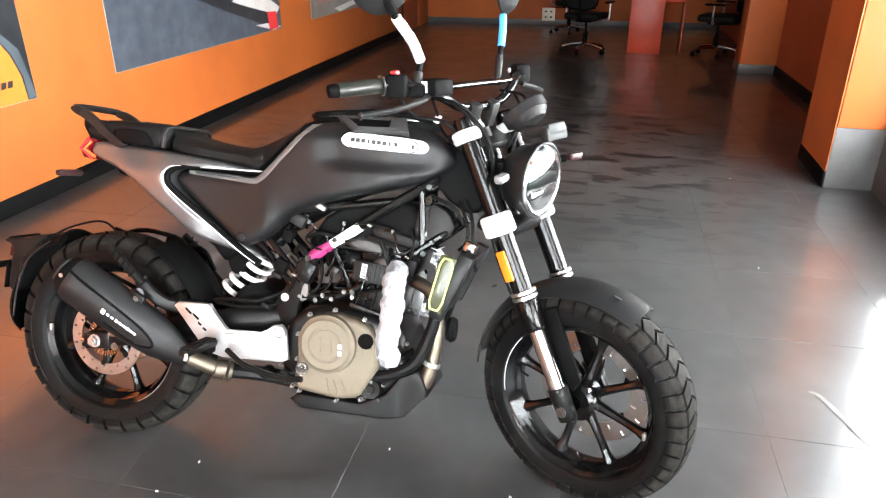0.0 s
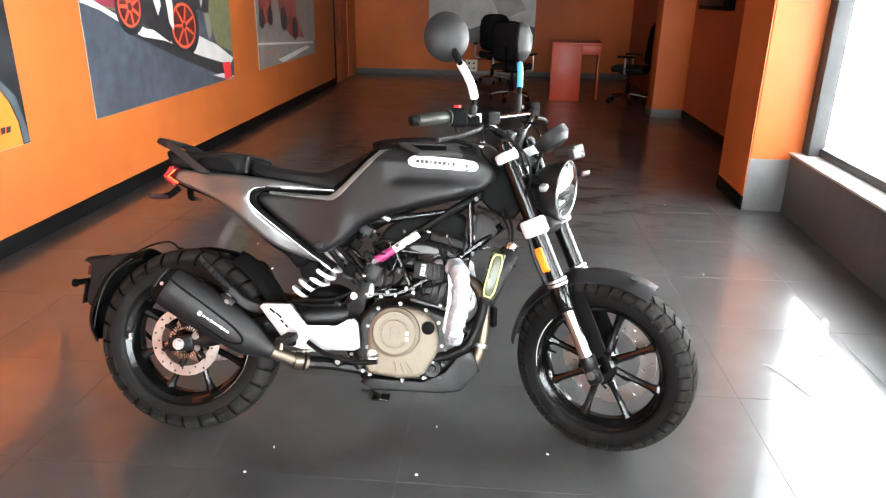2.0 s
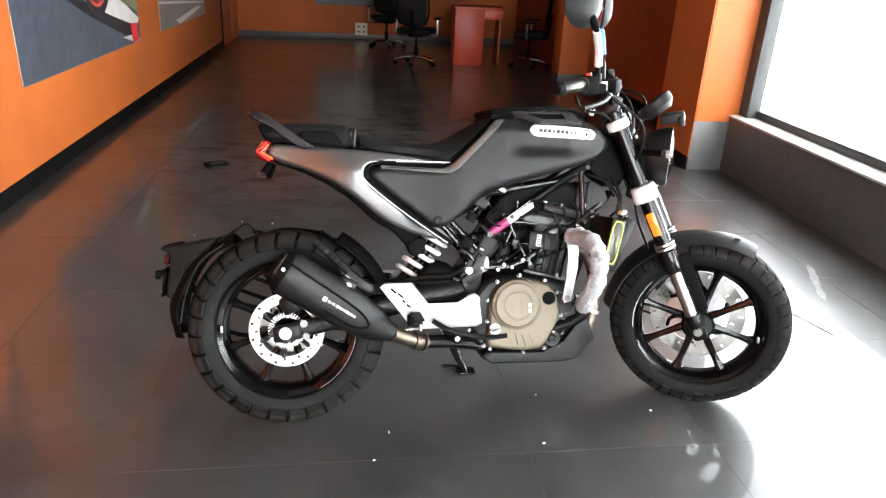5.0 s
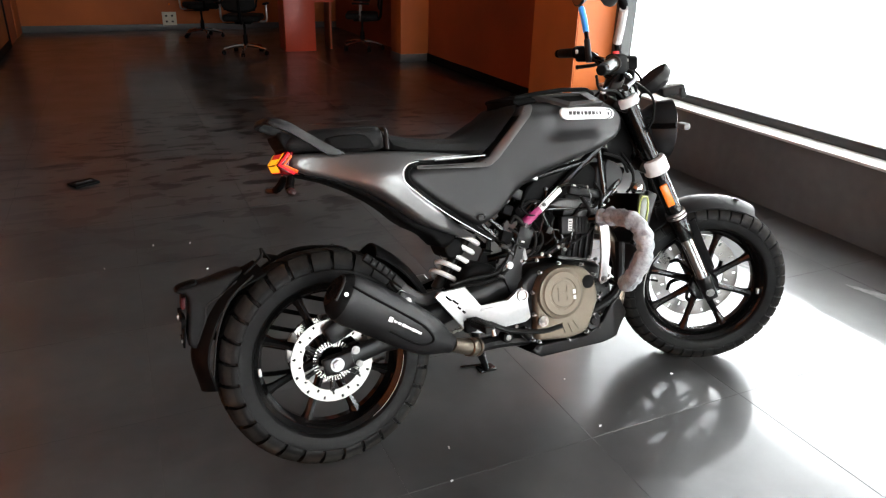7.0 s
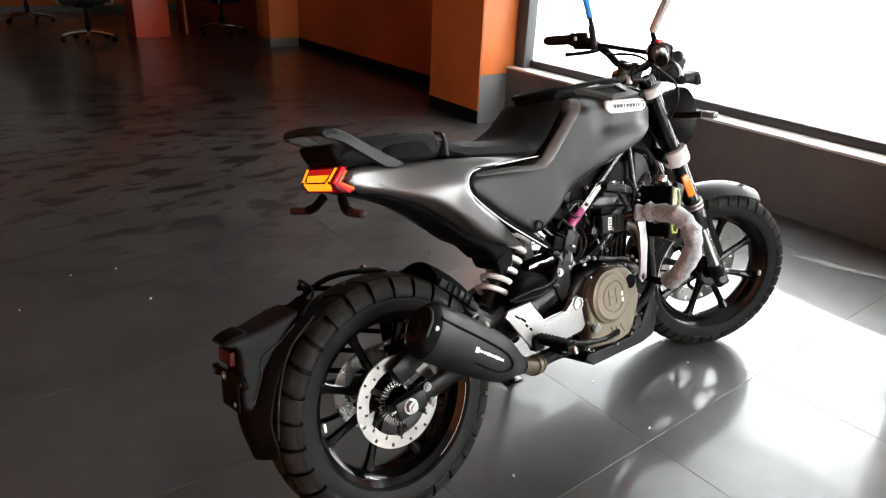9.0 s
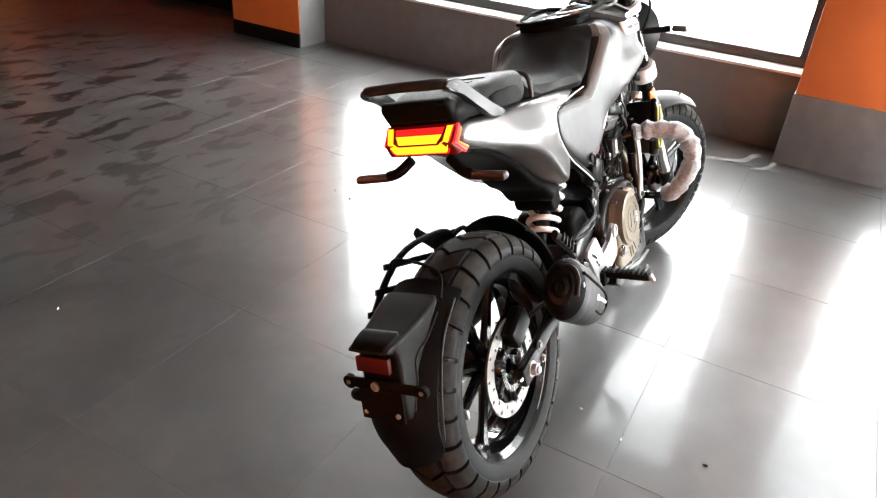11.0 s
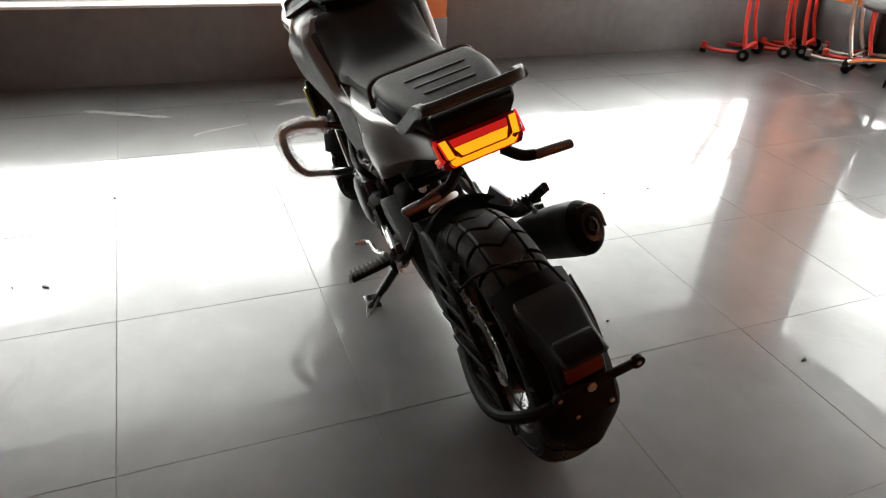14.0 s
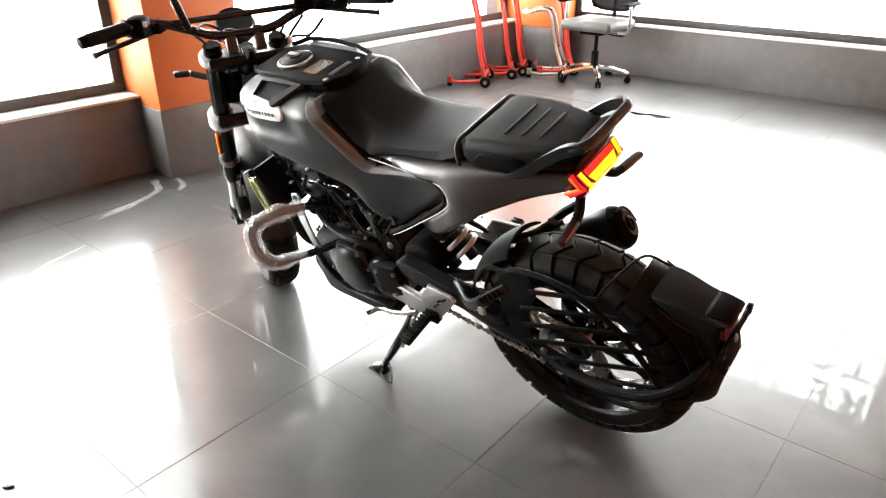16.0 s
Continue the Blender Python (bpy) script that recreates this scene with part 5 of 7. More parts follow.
deck_poly = [(0.600, 0.030), (0.632, 0.082), (0.690, 0.096), (0.885, 0.092), (0.935, 0.060), (0.940, -0.060), (0.885, -0.092), (0.690, -0.096), (0.632, -0.082), (0.600, -0.030)]
b = bmesh.new()
prism(b, deck_poly, 0.955, 0.976, 0.004, plane="xy")
deck = part("tank_deck", b, "plastic", bike, "black tank top panel with filler cap")
for s in (-1, 1):
    rl = [Vector(p) for p in ((0.600, 0.0, 0.979), (0.602, s * 0.034, 0.979), (0.634, s * 0.088, 0.981), (0.690, s * 0.103, 0.986), (0.790, s * 0.106, 0.993), (0.880, s * 0.100, 0.990), (0.925, s * 0.070, 0.980))]
    part("rail", sweep(bmesh.new(), rl, 0.0065, 8, False, 0.8), "plastic", deck, "low black rail along the deck", 30)
part("filler_cap", lathe([(0.0, 0.0), (0.042, 0.0), (0.042, 0.009), (0.035, 0.014), (0.022, 0.015), (0.020, 0.019), (0.0, 0.019)], (0.835, 0, 0.976), (0, 0, 1), 32, False), "black", deck, "black filler cap")
part("cap_ring", lathe([(0.044, 0), (0.052, 0), (0.051, 0.006), (0.045, 0.008)], (0.835, 0, 0.976), (0, 0, 1), 36), "steel", deck)
part("cap_key", boxed((0.835, 0, 0.997), (0.034, 0.010, 0.006), None, 0.002), "steel", deck)
part("warning_label", boxed((0.735, 0.010, 0.9768), (0.050, 0.075, 0.001)), "film", deck, "pale printed warning label", 0)
for y in (-0.06, 0.06):
    part("deck_screw", bolt(bmesh.new(), (0.655, y, 0.976), (0, 0, 1), 0.005, 0.003), "steel", deck)
part("deck_slot", boxed((0.660, 0.0, 0.977), (0.020, 0.075, 0.004), None, 0.002), "black", deck)

SEAT = [(0.212, 0.918), (0.232, 0.905), (0.300, 0.890), (0.426, 0.876), (0.470, 0.886), (0.520, 0.912), (0.600, 0.958), (0.636, 0.960), (0.500, 0.826), (0.470, 0.822), (0.212, 0.850)]


def seat_w(x, z):
    """Narrow on top towards the tank, but as wide as the tank along its lower edge."""
    foot = (1 - step01(z - (0.822 + 0.98 * max(0.0, x - 0.497)), 0.0, 0.055)) * step01(x, 0.40, 0.52)
    return 0.122 - 0.040 * step01(x, 0.42, 0.62) * (1 - foot) + 0.034 * foot - 0.018 * step01(z, 0.86, 0.90) * (1 - step01(x, 0.40, 0.55)) * (1 - foot)


seat = part("seat", puff(SEAT, seat_w, 0.042, 0.013), "seat", bike, "black vinyl rider seat")
PILL = [(-0.062, 0.906), (-0.045, 0.926), (0.02, 0.935), (0.185, 0.932), (0.206, 0.920), (0.209, 0.858), (0.06, 0.872), (-0.058, 0.884)]
pil = part("pillion_seat", puff(PILL, lambda x, z: 0.086 + 0.028 * step01(x, -0.06, 0.12), 0.024, 0.012), "seat", bike, "black vinyl pillion pad with grooves")
for k in range(3):
    x = 0.035 + 0.040 * k
    part("groove", boxed((x, 0, 0.9335), (0.007, 0.105 + 0.012 * k, 0.005), None, 0.002), "black", pil)
for s in (-1, 1):
    part("side_pad", puff([(0.035, 0.892), (0.05, 0.912), (0.145, 0.912), (0.165, 0.895), (0.178, 0.868), (0.06, 0.877)], lambda x, z: 0.090 + 0.028 * step01(x, -0.06, 0.12), 0.004, 0.012, 1, (s,), 0.07), "plastic", pil)
b = bmesh.new()
sweep(b, spline([(0.209, -0.119, 0.866), (0.210, -0.117, 0.905), (0.211, -0.100, 0.920), (0.211, -0.06, 0.9225), (0.211, 0, 0.923), (0.211, 0.06, 0.9225), (0.211, 0.100, 0.920), (0.210, 0.117, 0.905), (0.209, 0.119, 0.866)], 4), 0.0055, 8)
part("seat_welt", b, "black", seat)



TAIL = [(-0.040, 0.876), (0.069, 0.870), (0.248, 0.856), (0.461, 0.829), (0.500, 0.821), (0.46, 0.818), (0.262, 0.820), (0.234, 0.790), (0.262, 0.744), (0.440, 0.612), (0.498, 0.578),
        (0.450, 0.582), (0.365, 0.614), (0.290, 0.650), (0.222, 0.708), (0.150, 0.760), (0.068, 0.796), (-0.028, 0.825), (-0.052, 0.848)]
tail = part("tail_panel", puff(TAIL, tail_w, 0.014, 0.012), "tailgrey", bike, "metallic grey tail panel")
inner = part("under_tail", puff([(-0.055, 0.838), (0.07, 0.806), (0.16, 0.765), (0.25, 0.692), (0.31, 0.645), (0.40, 0.620), (0.42, 0.605), (0.40, 0.580), (0.37, 0.562), (0.352, 0.582), (0.33, 0.608), (0.27, 0.640), (0.20, 0.706), (0.13, 0.753), (0.05, 0.792), (-0.03, 0.816)], lambda x, z: 0.058 + 0.012 * step01(x, 0.1, 0.3), 0.012, 0.014), "plastic", bike, "black plastic under-tail")
part("inner_body", puff([(0.10, 0.86), (0.50, 0.83), (0.55, 0.93), (0.90, 0.94), (0.94, 0.84), (0.70, 0.76), (0.52, 0.64), (0.42, 0.62), (0.28, 0.74), (0.10, 0.80)], lambda x, z: 0.075, 0.012, 0.02), "plastic", bike)

# grab rail and lights at the rear
b = bmesh.new()
gl = spline([(-0.064, -0.0980, 0.950), (-0.084, -0.093, 0.961), (-0.096, -0.078, 0.965), (-0.099, -0.05, 0.966), (-0.100, 0, 0.967), (-0.099, 0.05, 0.966), (-0.096, 0.078, 0.965), (-0.084, 0.093, 0.961), (-0.064, 0.0980, 0.950)], 5)
sweep(b, gl, 0.0108, 10, False, 0.66, (1, 0, 0))
grab = part("grab_rail", b, "black", bike, "black looped pillion grab rail")
FIN = [(0.100, 0.866), (0.058, 0.886), (0.004, 0.924), (-0.044, 0.958), (-0.074, 0.969), (-0.093, 0.967), (-0.099, 0.957), (-0.084, 0.948), (-0.050, 0.935), (-0.004, 0.902), (0.036, 0.872), (0.060, 0.858)]
for s in (-1, 1):
    b = bmesh.new()
    prism(b, rounded(FIN, 1), s * 0.088, s * 0.104, 0.004)
    for v in b.verts:
        v.co.y += s * (0.010 * step01(v.co.x, -0.02, 0.1) - 0.004 * step01(-v.co.x, 0.05, 0.1))
    part("grab_side", b, "black", grab)
part("tail_block", puff([(-0.050, 0.875), (-0.070, 0.912), (-0.075, 0.930), (-0.058, 0.936), (-0.022, 0.916), (0.03, 0.880)], lambda x, z: 0.080, 0.008, 0.012), "plastic", bike)
tl = part("tail_light", puff([(-0.035, 0.880), (-0.057, 0.884), (-0.082, 0.852), (-0.071, 0.826), (-0.027, 0.821), (-0.053, 0.847)], lambda x, z: 0.0810, 0.005, 0.010, 0), "lamp_red", bike, "lit red tail light")


def rear_face(z):
    """The lamp's rear surface at a height."""
    return -0.0575 - 0.0245 * (0.884 - z) / 0.032 if z > 0.852 else -0.082 + 0.011 * (0.852 - z) / 0.026


def light_guide(outline, mat, lift, label):
    """A flat strip laid on the lamp's rear face, from an outline in y and z."""
    b = bmesh.new()
    A = [b.verts.new((rear_face(z) - lift, y, z)) for y, z in outline]
    n = len(outline)
    for i in range(n // 2 - 1):
        b.faces.new((A[i], A[i + 1], A[n - 2 - i], A[n - 1 - i]))
    bmesh.ops.solidify(b, geom=b.faces, thickness=0.003)
    return part("light_strip", b, mat, tl, label, 0)


def u_shape(w0, z0, ztop, t, tz):
    """A U that opens upwards: outer half width, bottom, top, thickness of the arms and of the foot."""
    o = [(w0, ztop), (w0 - 0.006, 0.854), (w0 - 0.013, z0 + 0.005), (w0 - 0.018, z0)]
    i = [(w0 - t, ztop), (w0 - t - 0.005, 0.856), (w0 - t - 0.010, z0 + tz + 0.005), (w0 - t - 0.016, z0 + tz)]
    right_ = o + [(-y, z) for y, z in o[::-1]]
    return right_ + (i + [(-y, z) for y, z in i[::-1]])[::-1]


light_guide(u_shape(0.0800, 0.8290, 0.882, 0.0040, 0.0026), "lamp_glow", 0.0012, "red glowing rim")
light_guide(u_shape(0.0765, 0.8315, 0.881, 0.0135, 0.0170), "lamp_hot", 0.0016, "glowing yellow strip")
light_guide([(0.0440, 0.8524), (-0.0440, 0.8524), (-0.0540, 0.8670), (0.0540, 0.8670)], "lamp_hot", 0.0016, "glowing yellow panel")
light_guide([(0.0545, 0.8680), (-0.0545, 0.8680), (-0.0575, 0.8790), (0.0575, 0.8790)], "lamp_glow", 0.0014, "red glowing bar")
for s in (-1, 1):
    for q, m_, r_ in (([(-0.049, 0.880), (-0.0775, 0.851), (-0.041, 0.8250)], "lamp_glow", 0.0045), ([(-0.044, 0.872), (-0.0655, 0.8495), (-0.032, 0.829)], "lamp_side", 0.0040)):
        part("side_strip", sweep(bmesh.new(), [Vector((x, s * 0.0800, z)) for x, z in q], r_, 8), m_, tl, "glowing side strip")
    st_ = part("rear_indicator", tube([(-0.046, s * 0.045, 0.812), (-0.058, s * 0.075, 0.790), (-0.063, s * 0.100, 0.783)], [0.011] * 13, seg=10), "plastic", bike, "slim rear indicator on a black stalk")
    part("indicator_lens", boxed((-0.067, s * 0.137, 0.781), (0.022, 0.082, 0.018), Matrix.Rotation(radians(s * 8), 4, "Z"), 0.008), "smoke", st_, "smoked indicator lens")

# frame
for s in (-1, 1):
    Y = s * 0.079
    m_ = part("frame_tube", tube([(0.960, s * 0.06, 0.835), (0.942, s * 0.074, 0.818), (0.84, Y, 0.752), (0.627, Y, 0.600), (0.60, Y, 0.565)], 0.0140, n=4), "gloss", bike, "gloss black steel trellis frame tube")
    part("frame_tube", tube([(0.925, s * 0.079, 0.805), (0.936, s * 0.079, 0.640)], 0.009), "gloss", m_)
    part("frame_tube", tube([(0.575, s * 0.076, 0.49), (0.631, s * 0.077, 0.495), (0.740, s * 0.079, 0.515), (0.966, s * 0.077, 0.675), (1.03, s * 0.05, 0.73)], 0.0125, n=4), "gloss", m_)
    part("frame_tube", tube([(0.535, s * 0.076, 0.670), (0.606, s * 0.079, 0.722), (0.877, s * 0.079, 0.772)], 0.010, n=4), "gloss", m_)
    part("frame_tube", tube([(0.695, Y, 0.640), (0.930, s * 0.079, 0.622)], 0.008), "gloss", m_)
    part("frame_tube", tube([(0.690, Y, 0.640), (0.750, s * 0.079, 0.520)], 0.008), "gloss", m_)
    part("frame_tube", tube([(0.470, s * 0.080, 0.640), (0.585, s * 0.085, 0.515)], 0.010), "gloss", m_)
    part("frame_tube", tube([(0.505, s * 0.080, 0.645), (0.610, s * 0.088, 0.535)], 0.009), "gloss", m_)
    b = bmesh.new()
    prism(b, [(0.560, 0.40), (0.535, 0.47), (0.575, 0.53), (0.63, 0.61), (0.655, 0.60), (0.61, 0.52), (0.60, 0.42)], s * 0.075, s * 0.092, 0.004)
    part("pivot_plate", b, "engine", m_)
    part("pivot_bolt", bolt(bmesh.new(), (0.565, s * 0.092, 0.487), (0, s, 0), 0.008, 0.007), "silver", m_)
    b = bmesh.new()
    d0, d1 = Vector((0.632, Y, 0.6025)), Vector((0.688, Y, 0.6425))
    cyl(b, d0, d1, 0.0155, seg=14)
    tape = part("tape", b, "magenta" if s < 0 else "gloss", m_, "magenta tape round a frame tube" if s < 0 else "")
    if s < 0:
        part("paper_tag", cyl(bmesh.new(), d1, Vector((0.765, Y, 0.6975)), 0.0152, seg=14), "label", m_, "white paper tag round a frame tube")
    b = bmesh.new()
    prism(b, rounded([(0.945, 0.775), (1.00, 0.752), (1.02, 0.70), (0.955, 0.655), (0.945, 0.66)]), s * 0.062, s * 0.082, 0.004)
    part("side_cowl", b, "darkgrey", bike)

# engine
eng = part("engine", puff([(0.56, 0.30), (0.60, 0.245), (0.70, 0.225), (0.82, 0.232), (0.90, 0.28), (0.93, 0.36), (0.90, 0.44), (0.80, 0.47), (0.64, 0.475), (0.575, 0.42)], lambda x, z: 0.105, 0.02, 0.02), "engine", bike, "dark single-cylinder engine block")
TILT = Matrix.Rotation(radians(14), 4, "Y")
for s in (-1, 1):
    for k in range(6):
        part("cylinder_rib", boxed(Vector((0.815, 0, 0.475)) + TILT @ Vector((-0.056 + 0.022 * k, s * 0.070, 0.055)), (0.006, 0.014, 0.122 - 0.01 * (k % 2)), TILT, 0.002), "engine", eng)
    part("cylinder_flange", boxed(Vector((0.815, 0, 0.475)) + TILT @ Vector((0, s * 0.072, -0.008)), (0.140, 0.020, 0.012), TILT, 0.003), "castfin", eng)
b = bmesh.new()
box(b, Vector((0.815, 0, 0.475)) + TILT @ Vector((0, 0, 0.055)), (0.120, 0.135, 0.13), TILT, 0.006)
part("cylinder", b, "engine", eng)
hd = bmesh.new()
box(hd, Vector((0.815, 0, 0.475)) + TILT @ Vector((0, 0, 0.155)), (0.155, 0.170, 0.075), TILT, 0.014)
part("cylinder_head", hd, "engine", eng)
cv = bmesh.new()
box(cv, Vector((0.815, 0, 0.475)) + TILT @ Vector((0, 0, 0.205)), (0.130, 0.180, 0.030), TILT, 0.012)
part("cam_cover", cv, "darkgrey", eng)
COVER = [(0.612, 0.256), (0.632, 0.246), (0.735, 0.233), (0.800, 0.244), (0.828, 0.295), (0.852, 0.345), (0.840, 0.415), (0.800, 0.452), (0.720, 0.468), (0.652, 0.450), (0.622, 0.395), (0.622, 0.330)]
cc = part("clutch_cover", puff(COVER, lambda x, z: 0.132, 0.014, 0.012, 1, (-1,), 0.095), "bronze", bike, "bronze coated clutch cover")
part("cover_boss", lathe([(0.0, 0.0), (0.040, 0.0), (0.041, -0.0015), (0.047, -0.0015), (0.048, 0.0), (0.066, 0.0), (0.0705, -0.004), (0.0785, -0.006), (0.081, -0.022), (0.0, -0.022)], (0.708, -0.150, 0.384), (0, -1, 0), 56, False), "bronze", cc)
for q in ([(0.690, 0.362), (0.696, 0.362), (0.696, 0.406), (0.690, 0.406)], [(0.720, 0.362), (0.726, 0.362), (0.726, 0.406), (0.720, 0.406)], [(0.690, 0.381), (0.726, 0.381), (0.726, 0.387), (0.690, 0.387)]):
    b = bmesh.new()
    prism(b, q, -0.1515, -0.149)
    part("cast_mark", b, "bronze", cc, smooth=0)
for z in (0.366, 0.384):
    part("white_mark", boxed((0.748, -0.1505, z), (0.010, 0.001, 0.013)), "label", cc, smooth=0)
for k, (x, z) in enumerate(((0.712, 0.285), (0.735, 0.282), (0.757, 0.287))):
    part("cover_rib", boxed((x, -0.132, z - 0.012), (0.004, 0.006, 0.036), Matrix.Rotation(radians(-12 - 10 * k), 4, "Y"), 0.0015), "bronze", cc)
part("oil_filler", lathe([(0.0, 0), (0.021, 0), (0.021, -0.004), (0.015, -0.004), (0.014, -0.014), (0.0, -0.014)], (0.812, -0.1345, 0.402), (0, -1, 0), 24, False), "plastic", cc, "black oil filler cap")
part("inspection_cap", lathe([(0.0, 0.004), (0.011, 0.004), (0.012, 0.0), (0.017, 0.0), (0.018, -0.006), (0.0, -0.006)], (0.640, -0.138, 0.308), (0, -1, 0), 22, False), "steel", cc)
for x, z in COVER:
    part("bolt", bolt(bmesh.new(), (0.73 + (x - 0.73) * 1.03, -0.116, 0.345 + (z - 0.345) * 1.04), (0, -1, 0), 0.0044, 0.012), "zinc", cc)
part("water_pump", lathe([(0.0, 0.0), (0.010, 0.0), (0.013, -0.005), (0.026, -0.004), (0.030, -0.014), (0.033, -0.03), (0.0, -0.03)], (0.828, -0.128, 0.272), (0, -1, 0), 28, False), "engine", eng)
for a in range(5):
    th = a * 1.2566 + 0.4
    part("bolt", bolt(bmesh.new(), (0.828 + 0.036 * math.cos(th), -0.112, 0.272 + 0.036 * math.sin(th)), (0, -1, 0), 0.0042, 0.012), "castfin", eng)
for x, z in ((0.86, 0.39), (0.875, 0.352), (0.885, 0.40), (0.868, 0.33), (0.90, 0.37), (0.60, 0.285), (0.585, 0.335)):
    part("bolt", bolt(bmesh.new(), (x, -0.104, z), (0, -1, 0), 0.0042, 0.010), "castfin", eng)
part("water_hose", tube([(0.835, -0.105, 0.300), (0.90, -0.110, 0.325), (0.945, -0.105, 0.36), (0.975, -0.085, 0.44), (0.985, -0.08, 0.50)], 0.016), "rubber", eng)
part("alternator_cover", lathe([(0.0, 0.155), (0.055, 0.155), (0.075, 0.148), (0.088, 0.132), (0.092, 0.09), (0.0, 0.09)], (0.715, 0, 0.365), (0, 1, 0), 40, False), "engine", eng, "dark round alternator cover")
part("sprocket_cover", puff([(0.52, 0.36), (0.55, 0.31), (0.62, 0.30), (0.655, 0.34), (0.645, 0.43), (0.58, 0.45)], lambda x, z: 0.138, 0.015, 0.014, 1, (1,), 0.09), "engine", eng)
for k in range(7):
    a = k * 0.9
    part("bolt", bolt(bmesh.new(), (0.715 + 0.096 * math.cos(a), 0.112, 0.365 + 0.096 * math.sin(a)), (0, 1, 0), 0.0055, 0.012), "steel", eng)
part("airbox", puff([(0.60, 0.62), (0.68, 0.74), (0.84, 0.77), (0.92, 0.76), (0.92, 0.66), (0.80, 0.665), (0.70, 0.60)], lambda x, z: 0.070, 0.012, 0.02), "plastic", bike)
part("throttle_body", cyl(bmesh.new(), (0.66, -0.02, 0.60), (0.76, -0.02, 0.60), 0.034, bev=0.004), "engine", bike)
ecu = part("ecu_box", boxed((0.805, -0.085, 0.578), (0.100, 0.026, 0.056), Matrix.Rotation(radians(5), 4, "Y"), 0.005), "darkgrey", bike, "dark grey control unit")
part("ecu_label", boxed((0.786, -0.0988, 0.581), (0.015, 0.001, 0.038), Matrix.Rotation(radians(8), 4, "Y")), "label", ecu, "white paper label", smooth=0)
for k in range(4):
    part("ecu_rib", boxed((0.805 + 0.012 * k, -0.099, 0.579 - 0.001 * k), (0.003, 0.004, 0.046), Matrix.Rotation(radians(5), 4, "Y"), 0.001), "darkgrey", ecu)
    part("print_bar", boxed((0.786, -0.0996, 0.568 + 0.008 * k), (0.010, 0.0008, 0.003), Matrix.Rotation(radians(8), 4, "Y")), "ink", ecu, smooth=0)
for s in (-1, 1):
    fpn = part("frame_panel", puff([(0.917, 0.765), (0.960, 0.764), (1.000, 0.741), (0.985, 0.705), (0.961, 0.664), (0.930, 0.664), (0.909, 0.682)], lambda x, z: 0.076, 0.006, 0.010, 1, (s,), 0.03), "darkgrey", bike, "dark grey panel between the frame tubes")
    part("panel_bolt", bolt(bmesh.new(), (0.945, s * 0.077, 0.690), (0, s, 0), 0.0045, 0.004), "zinc", fpn)
    b = bmesh.new()
    prism(b, [(0.600, 0.598), (0.627, 0.582), (0.622, 0.535), (0.634, 0.490), (0.610, 0.478), (0.586, 0.492), (0.596, 0.545)], s * 0.074, s * 0.088, 0.004)
    pvb = part("pivot_casting", b, "castalu", bike, "dull cast aluminium frame joint")
    for x, z in ((0.611, 0.586), (0.606, 0.494), (0.622, 0.500)):
        part("joint_bolt", bolt(bmesh.new(), (x, s * 0.088, z), (0, s, 0), 0.005, 0.005), "zinc", pvb)
    part("stand_mount", cyl(bmesh.new(), (0.525, s * 0.085, 0.276), (0.525, s * 0.118, 0.276), 0.017, seg=16, bev=0.003), "plastic", bike)
    part("mount_bolt", bolt(bmesh.new(), (0.525, s * 0.118, 0.276), (0, s, 0), 0.006, 0.005), "zinc", bike)

part("coil_cover", puff([(0.72, 0.655), (0.77, 0.668), (0.87, 0.650), (0.90, 0.628), (0.80, 0.625), (0.73, 0.640)], lambda x, z: 0.088, 0.008, 0.012, 1, (-1,), 0.06), "castfin", bike)
skid = puff([(0.600, 0.215), (0.633, 0.193), (0.860, 0.193), (0.921, 0.204), (0.979, 0.265), (0.951, 0.331), (0.905, 0.312), (0.868, 0.262), (0.800, 0.228), (0.62, 0.232)], lambda x, z: 0.120 - 0.02 * step01(x, 0.90, 0.97), 0.005, 0.014, 0)
part("skid_plate", skid, "engine", bike, "dark grey engine skid plate")

